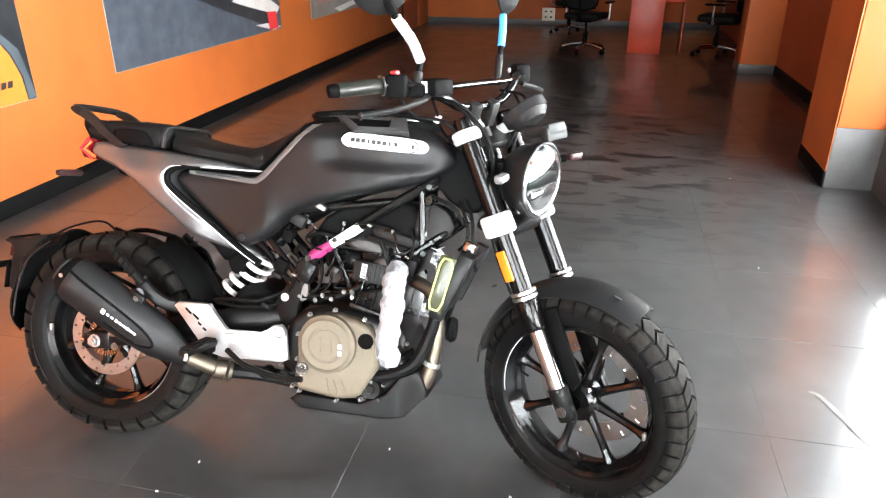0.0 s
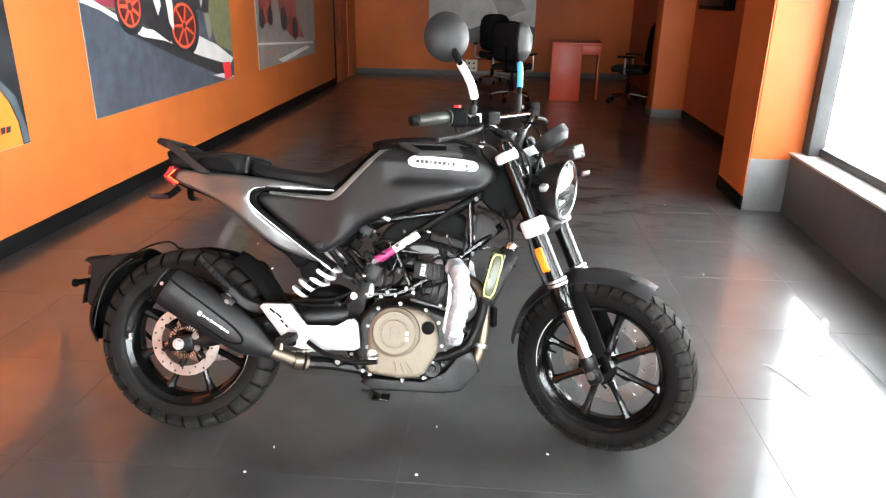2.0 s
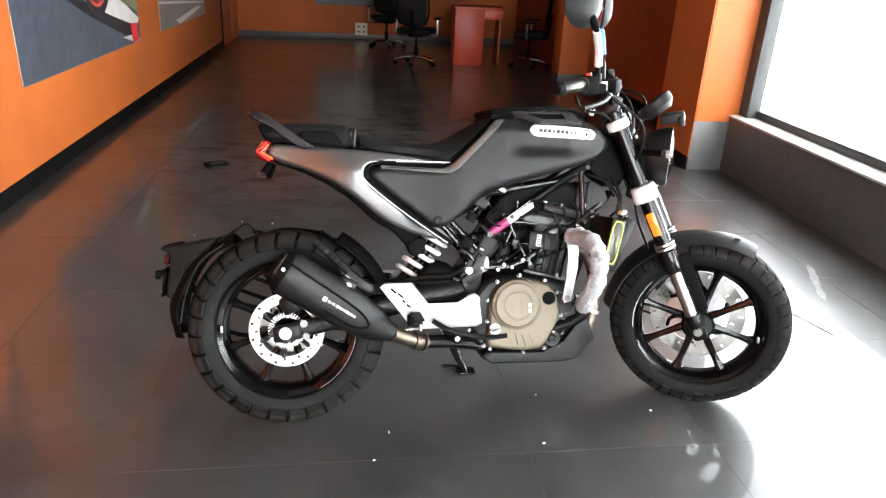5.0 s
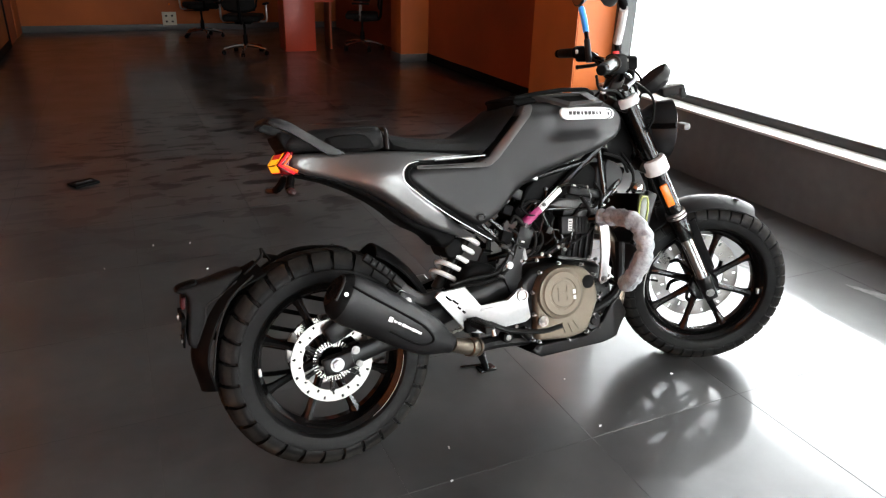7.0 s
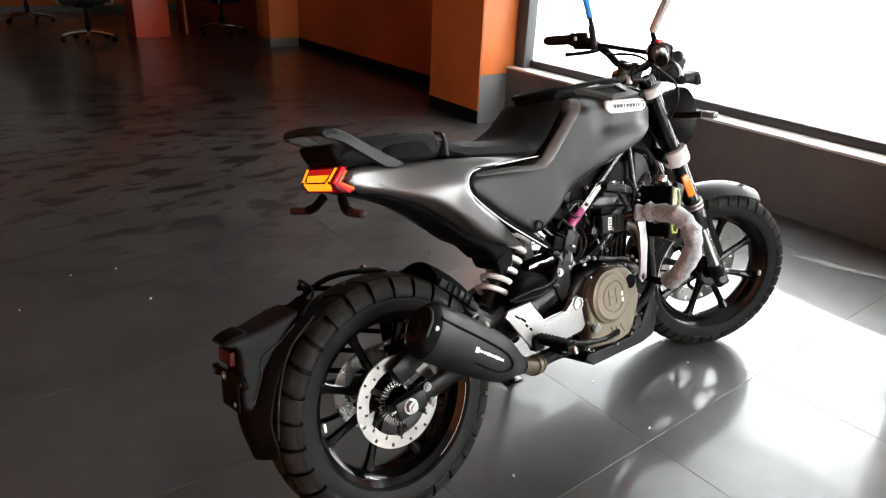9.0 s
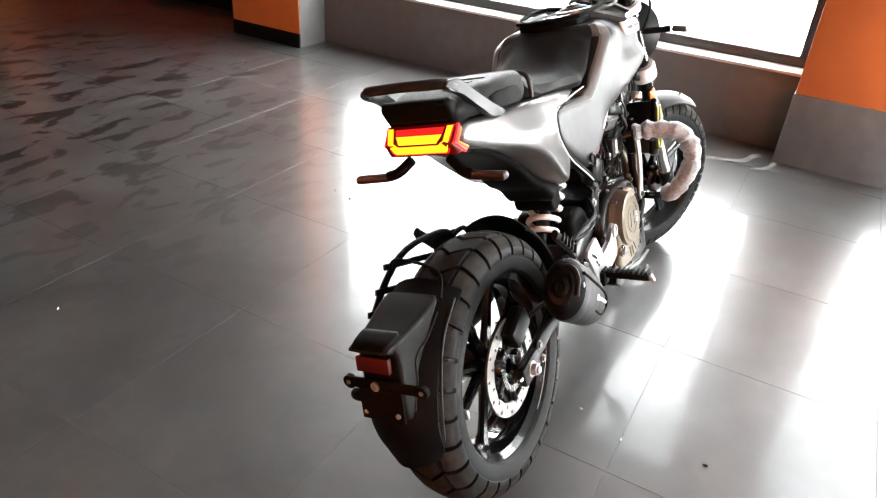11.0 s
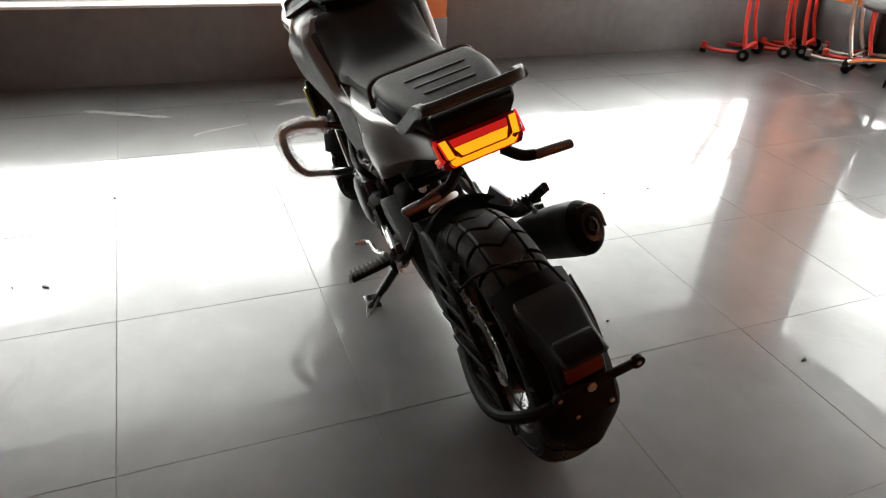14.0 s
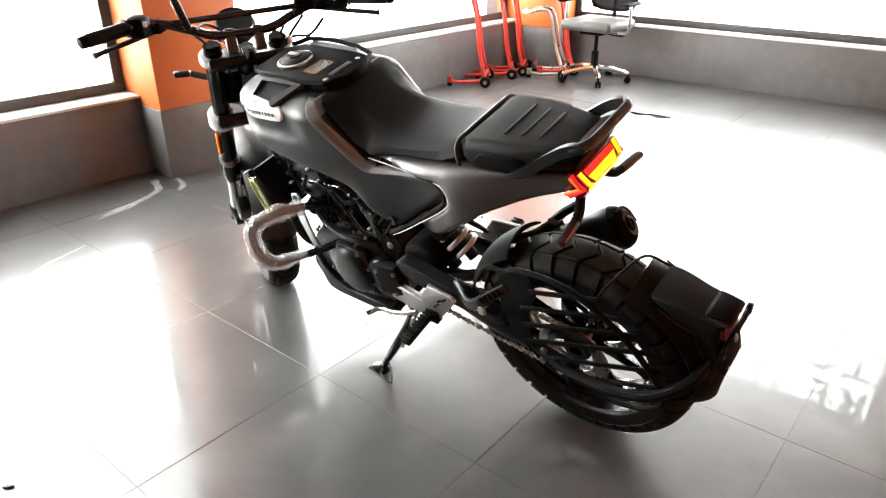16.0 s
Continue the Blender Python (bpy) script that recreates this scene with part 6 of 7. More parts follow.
# cables and hoses
cables = [
    ([(0.56, -0.10, 0.50), (0.50, -0.115, 0.475), (0.42, -0.11, 0.470), (0.36, -0.10, 0.46)], 0.006),
    ([(0.60, -0.10, 0.505), (0.54, -0.118, 0.465), (0.46, -0.118, 0.455), (0.37, -0.105, 0.455)], 0.005),
    ([(0.64, -0.06, 0.62), (0.665, -0.105, 0.57), (0.655, -0.108, 0.52), (0.62, -0.10, 0.50)], 0.005),
    ([(0.66, -0.06, 0.63), (0.685, -0.10, 0.58), (0.69, -0.105, 0.54), (0.66, -0.10, 0.50)], 0.004),
    ([(0.62, -0.10, 0.655), (0.66, -0.112, 0.67), (0.71, -0.10, 0.655), (0.73, -0.09, 0.62)], 0.005),
    ([(0.585, -0.10, 0.61), (0.60, -0.11, 0.63), (0.625, -0.11, 0.60), (0.63, -0.10, 0.55)], 0.006),
    ([(0.95, -0.09, 0.79), (1.01, -0.10, 0.765), (1.04, -0.09, 0.72)], 0.005),
    ([(1.03, -0.05, 0.80), (1.06, -0.085, 0.73), (1.065, -0.08, 0.66), (1.075, -0.06, 0.60)], 0.005),
    ([(1.02, -0.06, 0.78), (1.05, -0.10, 0.72), (1.05, -0.10, 0.68), (1.03, -0.09, 0.655)], 0.004),
    ([(0.64, 0.09, 0.62), (0.70, 0.115, 0.60), (0.78, 0.10, 0.64), (0.90, 0.09, 0.70)], 0.006),
    ([(0.56, 0.09, 0.52), (0.66, 0.115, 0.50), (0.72, 0.11, 0.56), (0.80, 0.09, 0.62)], 0.006),
    ([(0.72, -0.09, 0.52), (0.80, -0.112, 0.525), (0.86, -0.11, 0.545), (0.88, -0.10, 0.56)], 0.004),
    ([(0.57, -0.09, 0.70), (0.64, -0.11, 0.735), (0.74, -0.10, 0.755)], 0.006),
]
for pts, r in cables:
    part("cable", tube([(x, y * (0.8 if x > 0.53 else 1.0), z) for x, y, z in pts], r, 8), "rubber", bike)
for c_, s_, m_ in (((0.555, -0.095, 0.575), (0.035, 0.03, 0.035), "plastic"), ((0.545, -0.102, 0.548), (0.03, 0.02, 0.012), "darkgrey"), ((0.66, -0.105, 0.742), (0.035, 0.014, 0.014), "silver"), ((0.60, -0.10, 0.70), (0.04, 0.02, 0.03), "darkgrey"),
                   ((0.57, -0.095, 0.655), (0.03, 0.02, 0.03), "plastic"), ((0.708, -0.098, 0.575), (0.02, 0.015, 0.02), "castfin"), ((0.52, -0.115, 0.463), (0.025, 0.012, 0.012), "darkgrey"), ((0.62, -0.085, 0.565), (0.05, 0.03, 0.06), "engine")):
    part("connector", boxed(c_, s_, Matrix.Rotation(radians(25), 4, "Y"), 0.004), m_, bike)

# rear suspension
sa, sb = Vector((0.508, -0.012, 0.628)), Vector((0.362, -0.012, 0.455))
ax_ = (sb - sa).normalized()
u_ = Vector((0, 1, 0))
v_ = ax_.cross(u_)
shock = part("shock_absorber", cyl(bmesh.new(), sa - ax_ * 0.02, sb + ax_ * 0.02, 0.017), "engine", bike)
coil = []
for i in range(6 * 16 + 1):
    a = 2 * math.pi * i / 16
    coil.append(sa + ax_ * (0.018 + (sb - sa).length * 0.86 * i / 96) + (u_ * math.cos(a) + v_ * math.sin(a)) * 0.0385)
part("coil_spring", sweep(bmesh.new(), coil, 0.0079, 10), "white", shock, "white coil spring")
part("spring_seat", cyl(bmesh.new(), sa + ax_ * 0.006, sa + ax_ * 0.018, 0.043, bev=0.003), "silver", shock)
for s in (-1, 1):
    arm = part("swingarm", sweep(bmesh.new(), spline([(-0.035, s * 0.104, 0.304), (0.04, s * 0.106, 0.314), (0.20, s * 0.104, 0.352), (0.36, s * 0.096, 0.395), (0.56, s * 0.070, 0.425)], 5), [0.018] + [0.026] * 8 + [0.036] * 12, 12, False, 0.42), "engine", bike, "black cast swingarm")
    part("axle_block", boxed((0.005, s * 0.110, 0.306), (0.085, 0.020, 0.048), Matrix.Rotation(radians(-8), 4, "Y"), 0.006), "engine", arm)
    b = bmesh.new()
    cyl(b, (0, s * 0.118, 0.306), (0, s * 0.122, 0.306), 0.019, seg=24)
    cyl(b, (0, s * 0.121, 0.306), (0, s * 0.134, 0.306), 0.0145, seg=6, bev=0.001)
    cyl(b, (0, s * 0.134, 0.306), (0, s * 0.139, 0.306), 0.0085, seg=16)
    part("axle_nut", b, "silver", arm)
    part("adjuster_bolt", cyl(bmesh.new(), (-0.05, s * 0.110, 0.302), (-0.03, s * 0.110, 0.304), 0.006, seg=8), "steel", arm)
    part("arm_bolt", bolt(bmesh.new(), (0.055, s * 0.118, 0.335), (0, s, 0), 0.008, 0.006), "zinc", arm)
    part("arm_bolt", bolt(bmesh.new(), (0.062, s * 0.118, 0.296), (0, s, 0), 0.007, 0.006), "zinc", arm)
part("rear_caliper", boxed((0.025, -0.082, 0.395), (0.085, 0.040, 0.055), Matrix.Rotation(radians(-25), 4, "Y"), 0.010), "engine", bike)
part("caliper_hose", tube([(0.05, -0.095, 0.40), (0.12, -0.11, 0.405), (0.20, -0.108, 0.385), (0.32, -0.10, 0.42)], 0.005), "rubber", bike)
part("chain_guard", puff([(0.16, 0.375), (0.18, 0.405), (0.50, 0.475), (0.53, 0.46), (0.52, 0.42), (0.30, 0.375)], lambda x, z: 0.128, 0.006, 0.015, 1, (1,), 0.085), "darkgrey", bike, "dark grey chain cover")
link_me = []
for w_ in (0.010, 0.014):
    b = box(bmesh.new(), (0, 0, 0), (0.0150, w_, 0.011), None, 0.0025, 1)
    me = bpy.data.meshes.new("link")
    b.to_mesh(me)
    b.free()
    me.materials.append(M["steel"])
    link_me.append(me)
for z0, z1 in ((0.402, 0.432), (0.212, 0.300)):
    run = part("chain_run", tube([(0, 0.073, z0), (0.60, 0.073, z1)], 0.003, 6), "steel", bike, "steel drive chain")
    for i in range(34):
        t = (i + 0.5) / 34
        l_ = new("link", link_me[i % 2])
        l_.parent = run
        l_.matrix_local = Matrix.Translation((0.60 * t, 0.073, z0 + (z1 - z0) * t)) @ Matrix.Rotation(-math.atan2(z1 - z0, 0.6), 4, "Y")

# guard rails over the left side of the rear wheel
b = bmesh.new()
loop = [(0.14, 0.112, 0.565), (0.05, 0.118, 0.600), (-0.06, 0.128, 0.595), (-0.17, 0.132, 0.525), (-0.25, 0.130, 0.410), (-0.265, 0.126, 0.330), (-0.20, 0.118, 0.265), (-0.06, 0.118, 0.250), (0.08, 0.112, 0.300), (0.15, 0.108, 0.42)]
sweep(b, spline([Vector(p) for p in loop], 4, True), 0.0075, 8, True)
sg = part("wheel_guard", b, "plastic", bike, "black tubular guard beside the rear wheel")
for x0, z0, x1, z1 in ((0.070, 0.545, -0.120, 0.600), (0.095, 0.480, -0.165, 0.562), (0.105, 0.418, -0.205, 0.530), (0.105, 0.358, -0.245, 0.492), (0.060, 0.318, -0.262, 0.440), (-0.02, 0.290, -0.268, 0.385)):
    a_, c_ = Vector((x0, 0.122, z0)), Vector((x1, 0.129, z1))
    d_ = c_ - a_
    part("guard_slat", boxed((a_ + c_) / 2, (d_.length, 0.006, 0.014), Matrix.Rotation(math.atan2(-d_.z, d_.x), 4, "Y"), 0.0025), "plastic", sg)
prism_ = prism(bmesh.new(), [(0.16, 0.575), (0.07, 0.590), (0.055, 0.53), (0.09, 0.45), (0.085, 0.33), (0.14, 0.34), (0.17, 0.43)], 0.112, 0.119, 0.003)
part("guard_plate", prism_, "plastic", sg)
part("guard_stay", tube([(0.14, 0.112, 0.565), (0.20, 0.11, 0.56), (0.24, 0.11, 0.50)], 0.007), "plastic", sg)
part("guard_stay", tube([(-0.05, 0.118, 0.252), (-0.03, 0.14, 0.28), (-0.01, 0.12, 0.30)], 0.007), "plastic", sg)
part("guard_stay", tube([(-0.10, 0.128, 0.578), (-0.13, 0.08, 0.625), (-0.15, -0.03, 0.615), (-0.20, -0.06, 0.580)], 0.0033), "plastic", sg)

# footrests
PL = [(0.281, 0.449), (0.294, 0.461), (0.382, 0.461), (0.426, 0.389), (0.522, 0.389), (0.553, 0.418), (0.578, 0.422), (0.591, 0.405), (0.600, 0.327), (0.580, 0.317), (0.416, 0.317), (0.372, 0.330)]


def plate_y(x):
    """The hanger's outer face slants inwards towards the engine."""
    return 0.171 - 0.115 * (x - 0.28)


for s in (-1, 1):
    b = bmesh.new()
    prism(b, PL, s * -0.013, 0.0, 0.005)
    for v in b.verts:
        v.co.y += s * plate_y(v.co.x)
    fp = part("foot_plate", b, "silver", bike, "bright cast footrest hanger")
    for x, z in ((0.321, 0.439), (0.342, 0.425), (0.354, 0.405), (0.368, 0.391)):
        part("slot", boxed((x, s * (plate_y(x) + 0.0002), z), (0.026 if z > 0.418 else 0.012, 0.0012, 0.006), Matrix.Rotation(radians(40), 4, "Y"), 0.0), "plastic", fp, smooth=0)
    part("plate_rib", boxed((0.478, s * (plate_y(0.478) + 0.001), 0.384), (0.11, 0.004, 0.006), Matrix.Rotation(radians(-s * 6.5), 4, "Z"), 0.002), "silver", fp)
    b = lathe([(0.0, 0), (0.012, 0), (0.014, 0.004), (0.018, 0.004), (0.019, 0), (0.019, -0.003), (0.0, -0.003)], (0.573, s * (plate_y(0.573) + 0.002), 0.400), (0, s, 0), 22, False)
    part("hanger_bolt", b, "silver", fp)
    b = bmesh.new()
    box(b, (0.388, s * 0.222, 0.358), (0.030, 0.130, 0.018), Matrix.Rotation(radians(s * 4), 4, "Z"), 0.005)
    part("footpeg", b, "rubber", fp, "black ribbed footpeg")
    for k in range(10):
        part("peg_rib", boxed((0.388, s * (0.166 + 0.0125 * k), 0.369), (0.032, 0.005, 0.006), None, 0.001), "rubber", fp)
    part("peg_hinge", boxed((0.382, s * 0.160, 0.348), (0.036, 0.028, 0.036), None, 0.006), "plastic", fp)
    part("peg_end", tube([(0.392, s * 0.284, 0.358), (0.392, s * 0.290, 0.341)], 0.005), "steel", fp)
    hg = part("pillion_hanger", sweep(bmesh.new(), spline([(0.33, s * 0.10, 0.44), (0.25, s * 0.150, 0.445), (0.185, s * 0.165, 0.495), (0.175, s * 0.160, 0.515)], 4), 0.018, 8, False, 0.5), "engine", bike, "black pillion footrest hanger")
    b = bmesh.new()
    sweep(b, [Vector((0.190, s * 0.175, 0.500)), Vector((0.150, s * 0.180, 0.540)), Vector((0.092, s * 0.178, 0.592))], [0.011, 0.013, 0.012], 8, False, 0.7)
    part("pillion_peg", b, "rubber", hg)
    for k in range(5):
        part("peg_rib", boxed((0.165 - 0.014 * k, s * 0.190, 0.527 + 0.013 * k), (0.005, 0.006, 0.020), Matrix.Rotation(radians(42), 4, "Y"), 0.001), "rubber", hg)
    part("hanger_bolt", bolt(bmesh.new(), (0.182, s * 0.178, 0.475), (0, s, 0), 0.009, 0.006), "silver", hg)
part("brake_pedal", tube([(0.44, -0.17, 0.345), (0.50, -0.185, 0.315), (0.60, -0.19, 0.295), (0.665, -0.195, 0.30)], 0.008), "engine", bike, "black brake pedal")
part("gear_lever", tube([(0.44, 0.17, 0.345), (0.50, 0.185, 0.325), (0.58, 0.19, 0.31), (0.60, 0.225, 0.312)], 0.007), "steel", bike, "steel gear lever")
stand = part("side_stand", tube([(0.515, 0.105, 0.275), (0.55, 0.155, 0.19), (0.605, 0.225, 0.082), (0.610, 0.232, 0.073)], [0.014] * 10 + [0.011] * 9, seg=10), "gloss", bike, "black side stand, folded out")
part("stand_foot", boxed((0.613, 0.240, 0.0735), (0.065, 0.045, 0.008), Matrix.Rotation(radians(15.5), 4, "X"), 0.003), "gloss", stand)
part("stand_hook", tube([(0.59, 0.215, 0.10), (0.545, 0.255, 0.093), (0.535, 0.275, 0.087), (0.585, 0.262, 0.084), (0.600, 0.240, 0.084)], 0.003), "engine", stand)
part("stand_spring", tube([(0.49, 0.115, 0.29), (0.54, 0.145, 0.20)], 0.007), "steel", stand)
part("stand_switch", cyl(bmesh.new(), (0.575, -0.115, 0.29), (0.60, -0.115, 0.262), 0.014), "engine", bike)

# exhaust
ml = spline([(-0.018, -0.225, 0.525), (0.02, -0.218, 0.500), (0.06, -0.211, 0.474), (0.16, -0.192, 0.408), (0.235, -0.176, 0.357), (0.285, -0.164, 0.326), (0.322, -0.154, 0.306)], 4)
rad = [0.040, 0.056, 0.0645, 0.0695, 0.0725, 0.073, 0.0735, 0.0725, 0.073, 0.073, 0.0725, 0.072, 0.071, 0.070, 0.068, 0.066, 0.063, 0.060, 0.055, 0.050, 0.044, 0.039, 0.034, 0.031, 0.029]
muf = part("muffler", sweep(bmesh.new(), ml, [q * 0.63 for q in rad], 28, False, 1.45, (0, 1, 0)), "black", bike, "stubby satin black muffler")
mdir = (ml[0] - ml[3]).normalized()
part("end_cone", sweep(bmesh.new(), ml[:4], [q * 0.63 * 1.012 for q in rad[:4]], 28, False, 1.45, (0, 1, 0)), "plastic", muf, "matt black rear cone")
upv_ = mdir.cross(Vector((0, 1, 0))).normalized()
upv_ = upv_ if upv_.z > 0 else -upv_
b = lathe([(0.0, -0.012), (0.0085, -0.011), (0.0095, 0.004), (0.0125, 0.0065), (0.018, 0.005), (0.0235, 0.0), (0.0262, -0.008), (0.0262, -0.014), (0.0, -0.016)], ml[0] - mdir * 0.001, mdir, 32, False)
for v in b.verts:
    v.co.y = ml[0].y + (v.co.y - ml[0].y) * 0.80
part("muffler_end", b, "plastic", muf, "domed end cap with a small outlet")
part("outlet_hole", lathe([(0.0, -0.010), (0.0092, -0.010), (0.0092, -0.007), (0.0, -0.007)], ml[0] - mdir * 0.001, mdir, 20, False), "plastic", muf)
part("shield_lip", tube([ml[1] + upv_ * 0.046 + Vector((0, 0.012, 0)), ml[1] + upv_ * 0.044 + Vector((0, -0.018, 0)), ml[1] + upv_ * 0.022 + Vector((0, -0.034, 0)), ml[1] - upv_ * 0.014 + Vector((0, -0.035, 0))], 0.004, 8), "black", muf)
b = bmesh.new()
cyl(b, ml[-1], Vector((0.385, -0.128, 0.277)), 0.0225, seg=22)
cyl(b, Vector((0.385, -0.128, 0.277)), Vector((0.410, -0.115, 0.270)), 0.0275, seg=22, bev=0.003)
cyl(b, Vector((0.415, -0.112, 0.269)), Vector((0.424, -0.107, 0.267)), 0.0285, seg=22, bev=0.002)
part("link_pipe", b, "pipe", muf, "short bare metal link pipe with a clamp")
part("collector_pipe", tube([(0.42, -0.108, 0.268), (0.47, -0.085, 0.262), (0.54, -0.07, 0.255), (0.68, -0.06, 0.235)], 0.0215), "engine", muf)
q0, q1 = ml[6], ml[19]
side = (q1 - q0).normalized()
upv = Vector((0, -1, 0)).cross(side).normalized()
upv = upv if upv.z > 0 else -upv
part("shield_line", tube([ml[3] + upv * 0.035 + Vector((0, -0.039, 0)), ml[8] + upv * 0.030 + Vector((0, -0.042, 0)), ml[14] + upv * 0.020 + Vector((0, -0.043, 0)), ml[17] - upv * 0.004 + Vector((0, -0.041, 0)), ml[15] - upv * 0.030 + Vector((0, -0.036, 0)), ml[11] - upv * 0.030 + Vector((0, -0.039, 0))], 0.0035, 8), "plastic", muf)
for k in range(9):
    i = 10.6 + 0.46 * k
    p = ml[int(i)].lerp(ml[int(i) + 1], i % 1) - upv * 0.002 + Vector((0, -0.0470, 0))
    hgt = 0.013 if k == 0 else (0.006 if k % 3 else 0.008)
    part("muffler_mark", boxed(p, (0.0091 if k else 0.012, 0.0012, hgt), Matrix.Rotation(math.atan2(-(q1 - q0).z, (q1 - q0).x), 4, "Y")), "badge", muf, smooth=0)
part("shield_rivet", bolt(bmesh.new(), ml[3] + Vector((0, -0.0425, 0.012)), (0, -1, 0), 0.0038, 0.003), "silver", muf)
part("muffler_bracket", boxed((0.186, -0.198, 0.462), (0.050, 0.012, 0.040), Matrix.Rotation(radians(30), 4, "Y"), 0.004), "engine", muf)
part("bracket_bolt", bolt(bmesh.new(), (0.189, -0.204, 0.461), (0, -1, 0), 0.007, 0.006), "zinc", muf)
part("header_pipe", tube([(0.90, -0.03, 0.56), (0.96, -0.045, 0.53), (0.985, -0.06, 0.44), (0.975, -0.070, 0.33), (0.94, -0.070, 0.262), (0.86, -0.07, 0.225), (0.70, -0.07, 0.222)], 0.019, seg=14), "pipe", bike, "heat-tinted exhaust header pipe")
part("header_flange", cyl(bmesh.new(), (0.978, -0.068, 0.350), (0.975, -0.070, 0.338), 0.025, bev=0.002), "silver", bike)

# radiator
RT = Matrix.Rotation(radians(24), 4, "Y")
rc = Vector((1.030, 0, 0.570))
b = bmesh.new()
box(b, rc, (0.030, 0.276, 0.165), RT, 0.004)
for s in (-1, 1):
    box(b, rc + Vector((0, s * 0.147, 0)), (0.040, 0.022, 0.180), RT, 0.006)
rd = part("radiator", b, "engine", bike, "black radiator ahead of the engine")
for k in range(22):
    part("fin", boxed(rc + RT @ Vector((0.0158, 0, -0.074 + 0.007 * k)), (0.002, 0.266, 0.0022), RT), "darkgrey", rd, smooth=0)
FT = Matrix.Rotation(radians(13), 4, "Y")
for s in (-1, 1):
    fc = Vector((1.008, s * 0.1640, 0.578))
    sh_ = part("side_shroud", boxed(fc, (0.042, 0.010, 0.146), FT, 0.004), "film", rd, "radiator side shroud under clear film")
    ring = [fc + FT @ Vector((0.0165 * math.copysign(min(1.0, abs(math.cos(a)) * 1.25), math.cos(a)), s * 0.0058, 0.066 * math.copysign(min(1.0, abs(math.sin(a)) * 1.12), math.sin(a)))) for a in (2 * math.pi * k / 28 for k in range(28))]
    part("film_edge", sweep(bmesh.new(), ring, 0.0026, 6, True), "lime", sh_, "lime edge of the protective film")
part("radiator_cap", cyl(bmesh.new(), rc + RT @ Vector((-0.01, -0.085, 0.090)), rc + RT @ Vector((-0.01, -0.085, 0.115)), 0.022, bev=0.003), "steel", rd)
part("horn", lathe([(0.0, -0.012), (0.030, -0.012), (0.036, 0.0), (0.030, 0.012), (0.0, 0.012)], (1.015, -0.01, 0.430), (1.0, 0.0, 0), 24, False), "plastic", bike)

# crash guards in packing wrap
right = [(0.860, -0.090, 0.590), (0.885, -0.130, 0.594), (0.898, -0.185, 0.596), (0.910, -0.250, 0.582), (0.918, -0.276, 0.545), (0.916, -0.284, 0.495), (0.905, -0.264, 0.445), (0.898, -0.225, 0.400), (0.910, -0.165, 0.380), (0.925, -0.100, 0.382)]
left = [(0.780, 0.100, 0.575), (0.820, 0.170, 0.600), (0.865, 0.240, 0.606), (0.900, 0.284, 0.588), (0.917, 0.298, 0.545), (0.925, 0.295, 0.480), (0.919, 0.269, 0.424), (0.870, 0.215, 0.425), (0.797, 0.160, 0.442), (0.760, 0.110, 0.450)]
for s, way in ((-1, right), (1, left)):
    b = bmesh.new()
    prism(b, [(0.860, 0.600), (0.870, 0.611), (0.898, 0.604), (0.906, 0.560), (0.904, 0.500), (0.892, 0.440), (0.884, 0.392), (0.862, 0.385), (0.854, 0.400), (0.868, 0.470), (0.875, 0.540)], s * 0.128, s * 0.136, 0.003)
    cg = part("crash_guard", b, "silver", bike, "crash guard on a silver plate, wrapped in bubble film")
    for x, z in ((0.880, 0.594), (0.870, 0.402)):
        part("guard_bolt", bolt(bmesh.new(), (x, s * 0.137, z), (0, s, 0), 0.007, 0.006), "zinc", cg)
    loop = spline([Vector(p) for p in way], 6)
    part("tube", sweep(bmesh.new(), loop, 0.0115, 10), "gloss", cg)
    run = loop[5:-9]
    rr = [(0.026 if s < 0 else 0.023) + 0.005 * noise.noise(p * 45) + 0.002 * math.sin(i * 1.7) for i, p in enumerate(run)]
    wb = sweep(bmesh.new(), run, rr, 22, False, 1.0)
    for v in wb.verts:
        v.co += Vector((noise.noise(v.co * 90), noise.noise(v.co * 90 + Vector((7, 1, 3))), noise.noise(v.co * 90 + Vector((2, 9, 4))))) * 0.004
    part("bubble_wrap", wb, "bubble" if s < 0 else "wrap", cg, "crumpled translucent bubble wrap")
    # loose film drawn across part of the loop
    mid = sum((p for p in run), Vector()) / len(run)
    half_ = run[:len(run) * 2 // 3]
    sb_ = bmesh.new()
    outer = [sb_.verts.new(p) for p in half_]
    inner_ = [sb_.verts.new(p.lerp(mid, 0.45 + 0.15 * noise.noise(p * 25)) + Vector((0, s * 0.012 * noise.noise(p * 40), 0))) for p in half_]
    for i in range(len(half_) - 1):
        sb_.faces.new((outer[i], outer[i + 1], inner_[i + 1], inner_[i]))
    bmesh.ops.solidify(sb_, geom=sb_.faces, thickness=0.0012)
    part("loose_film", sb_, "wrap", cg, "thin clear wrapping film")

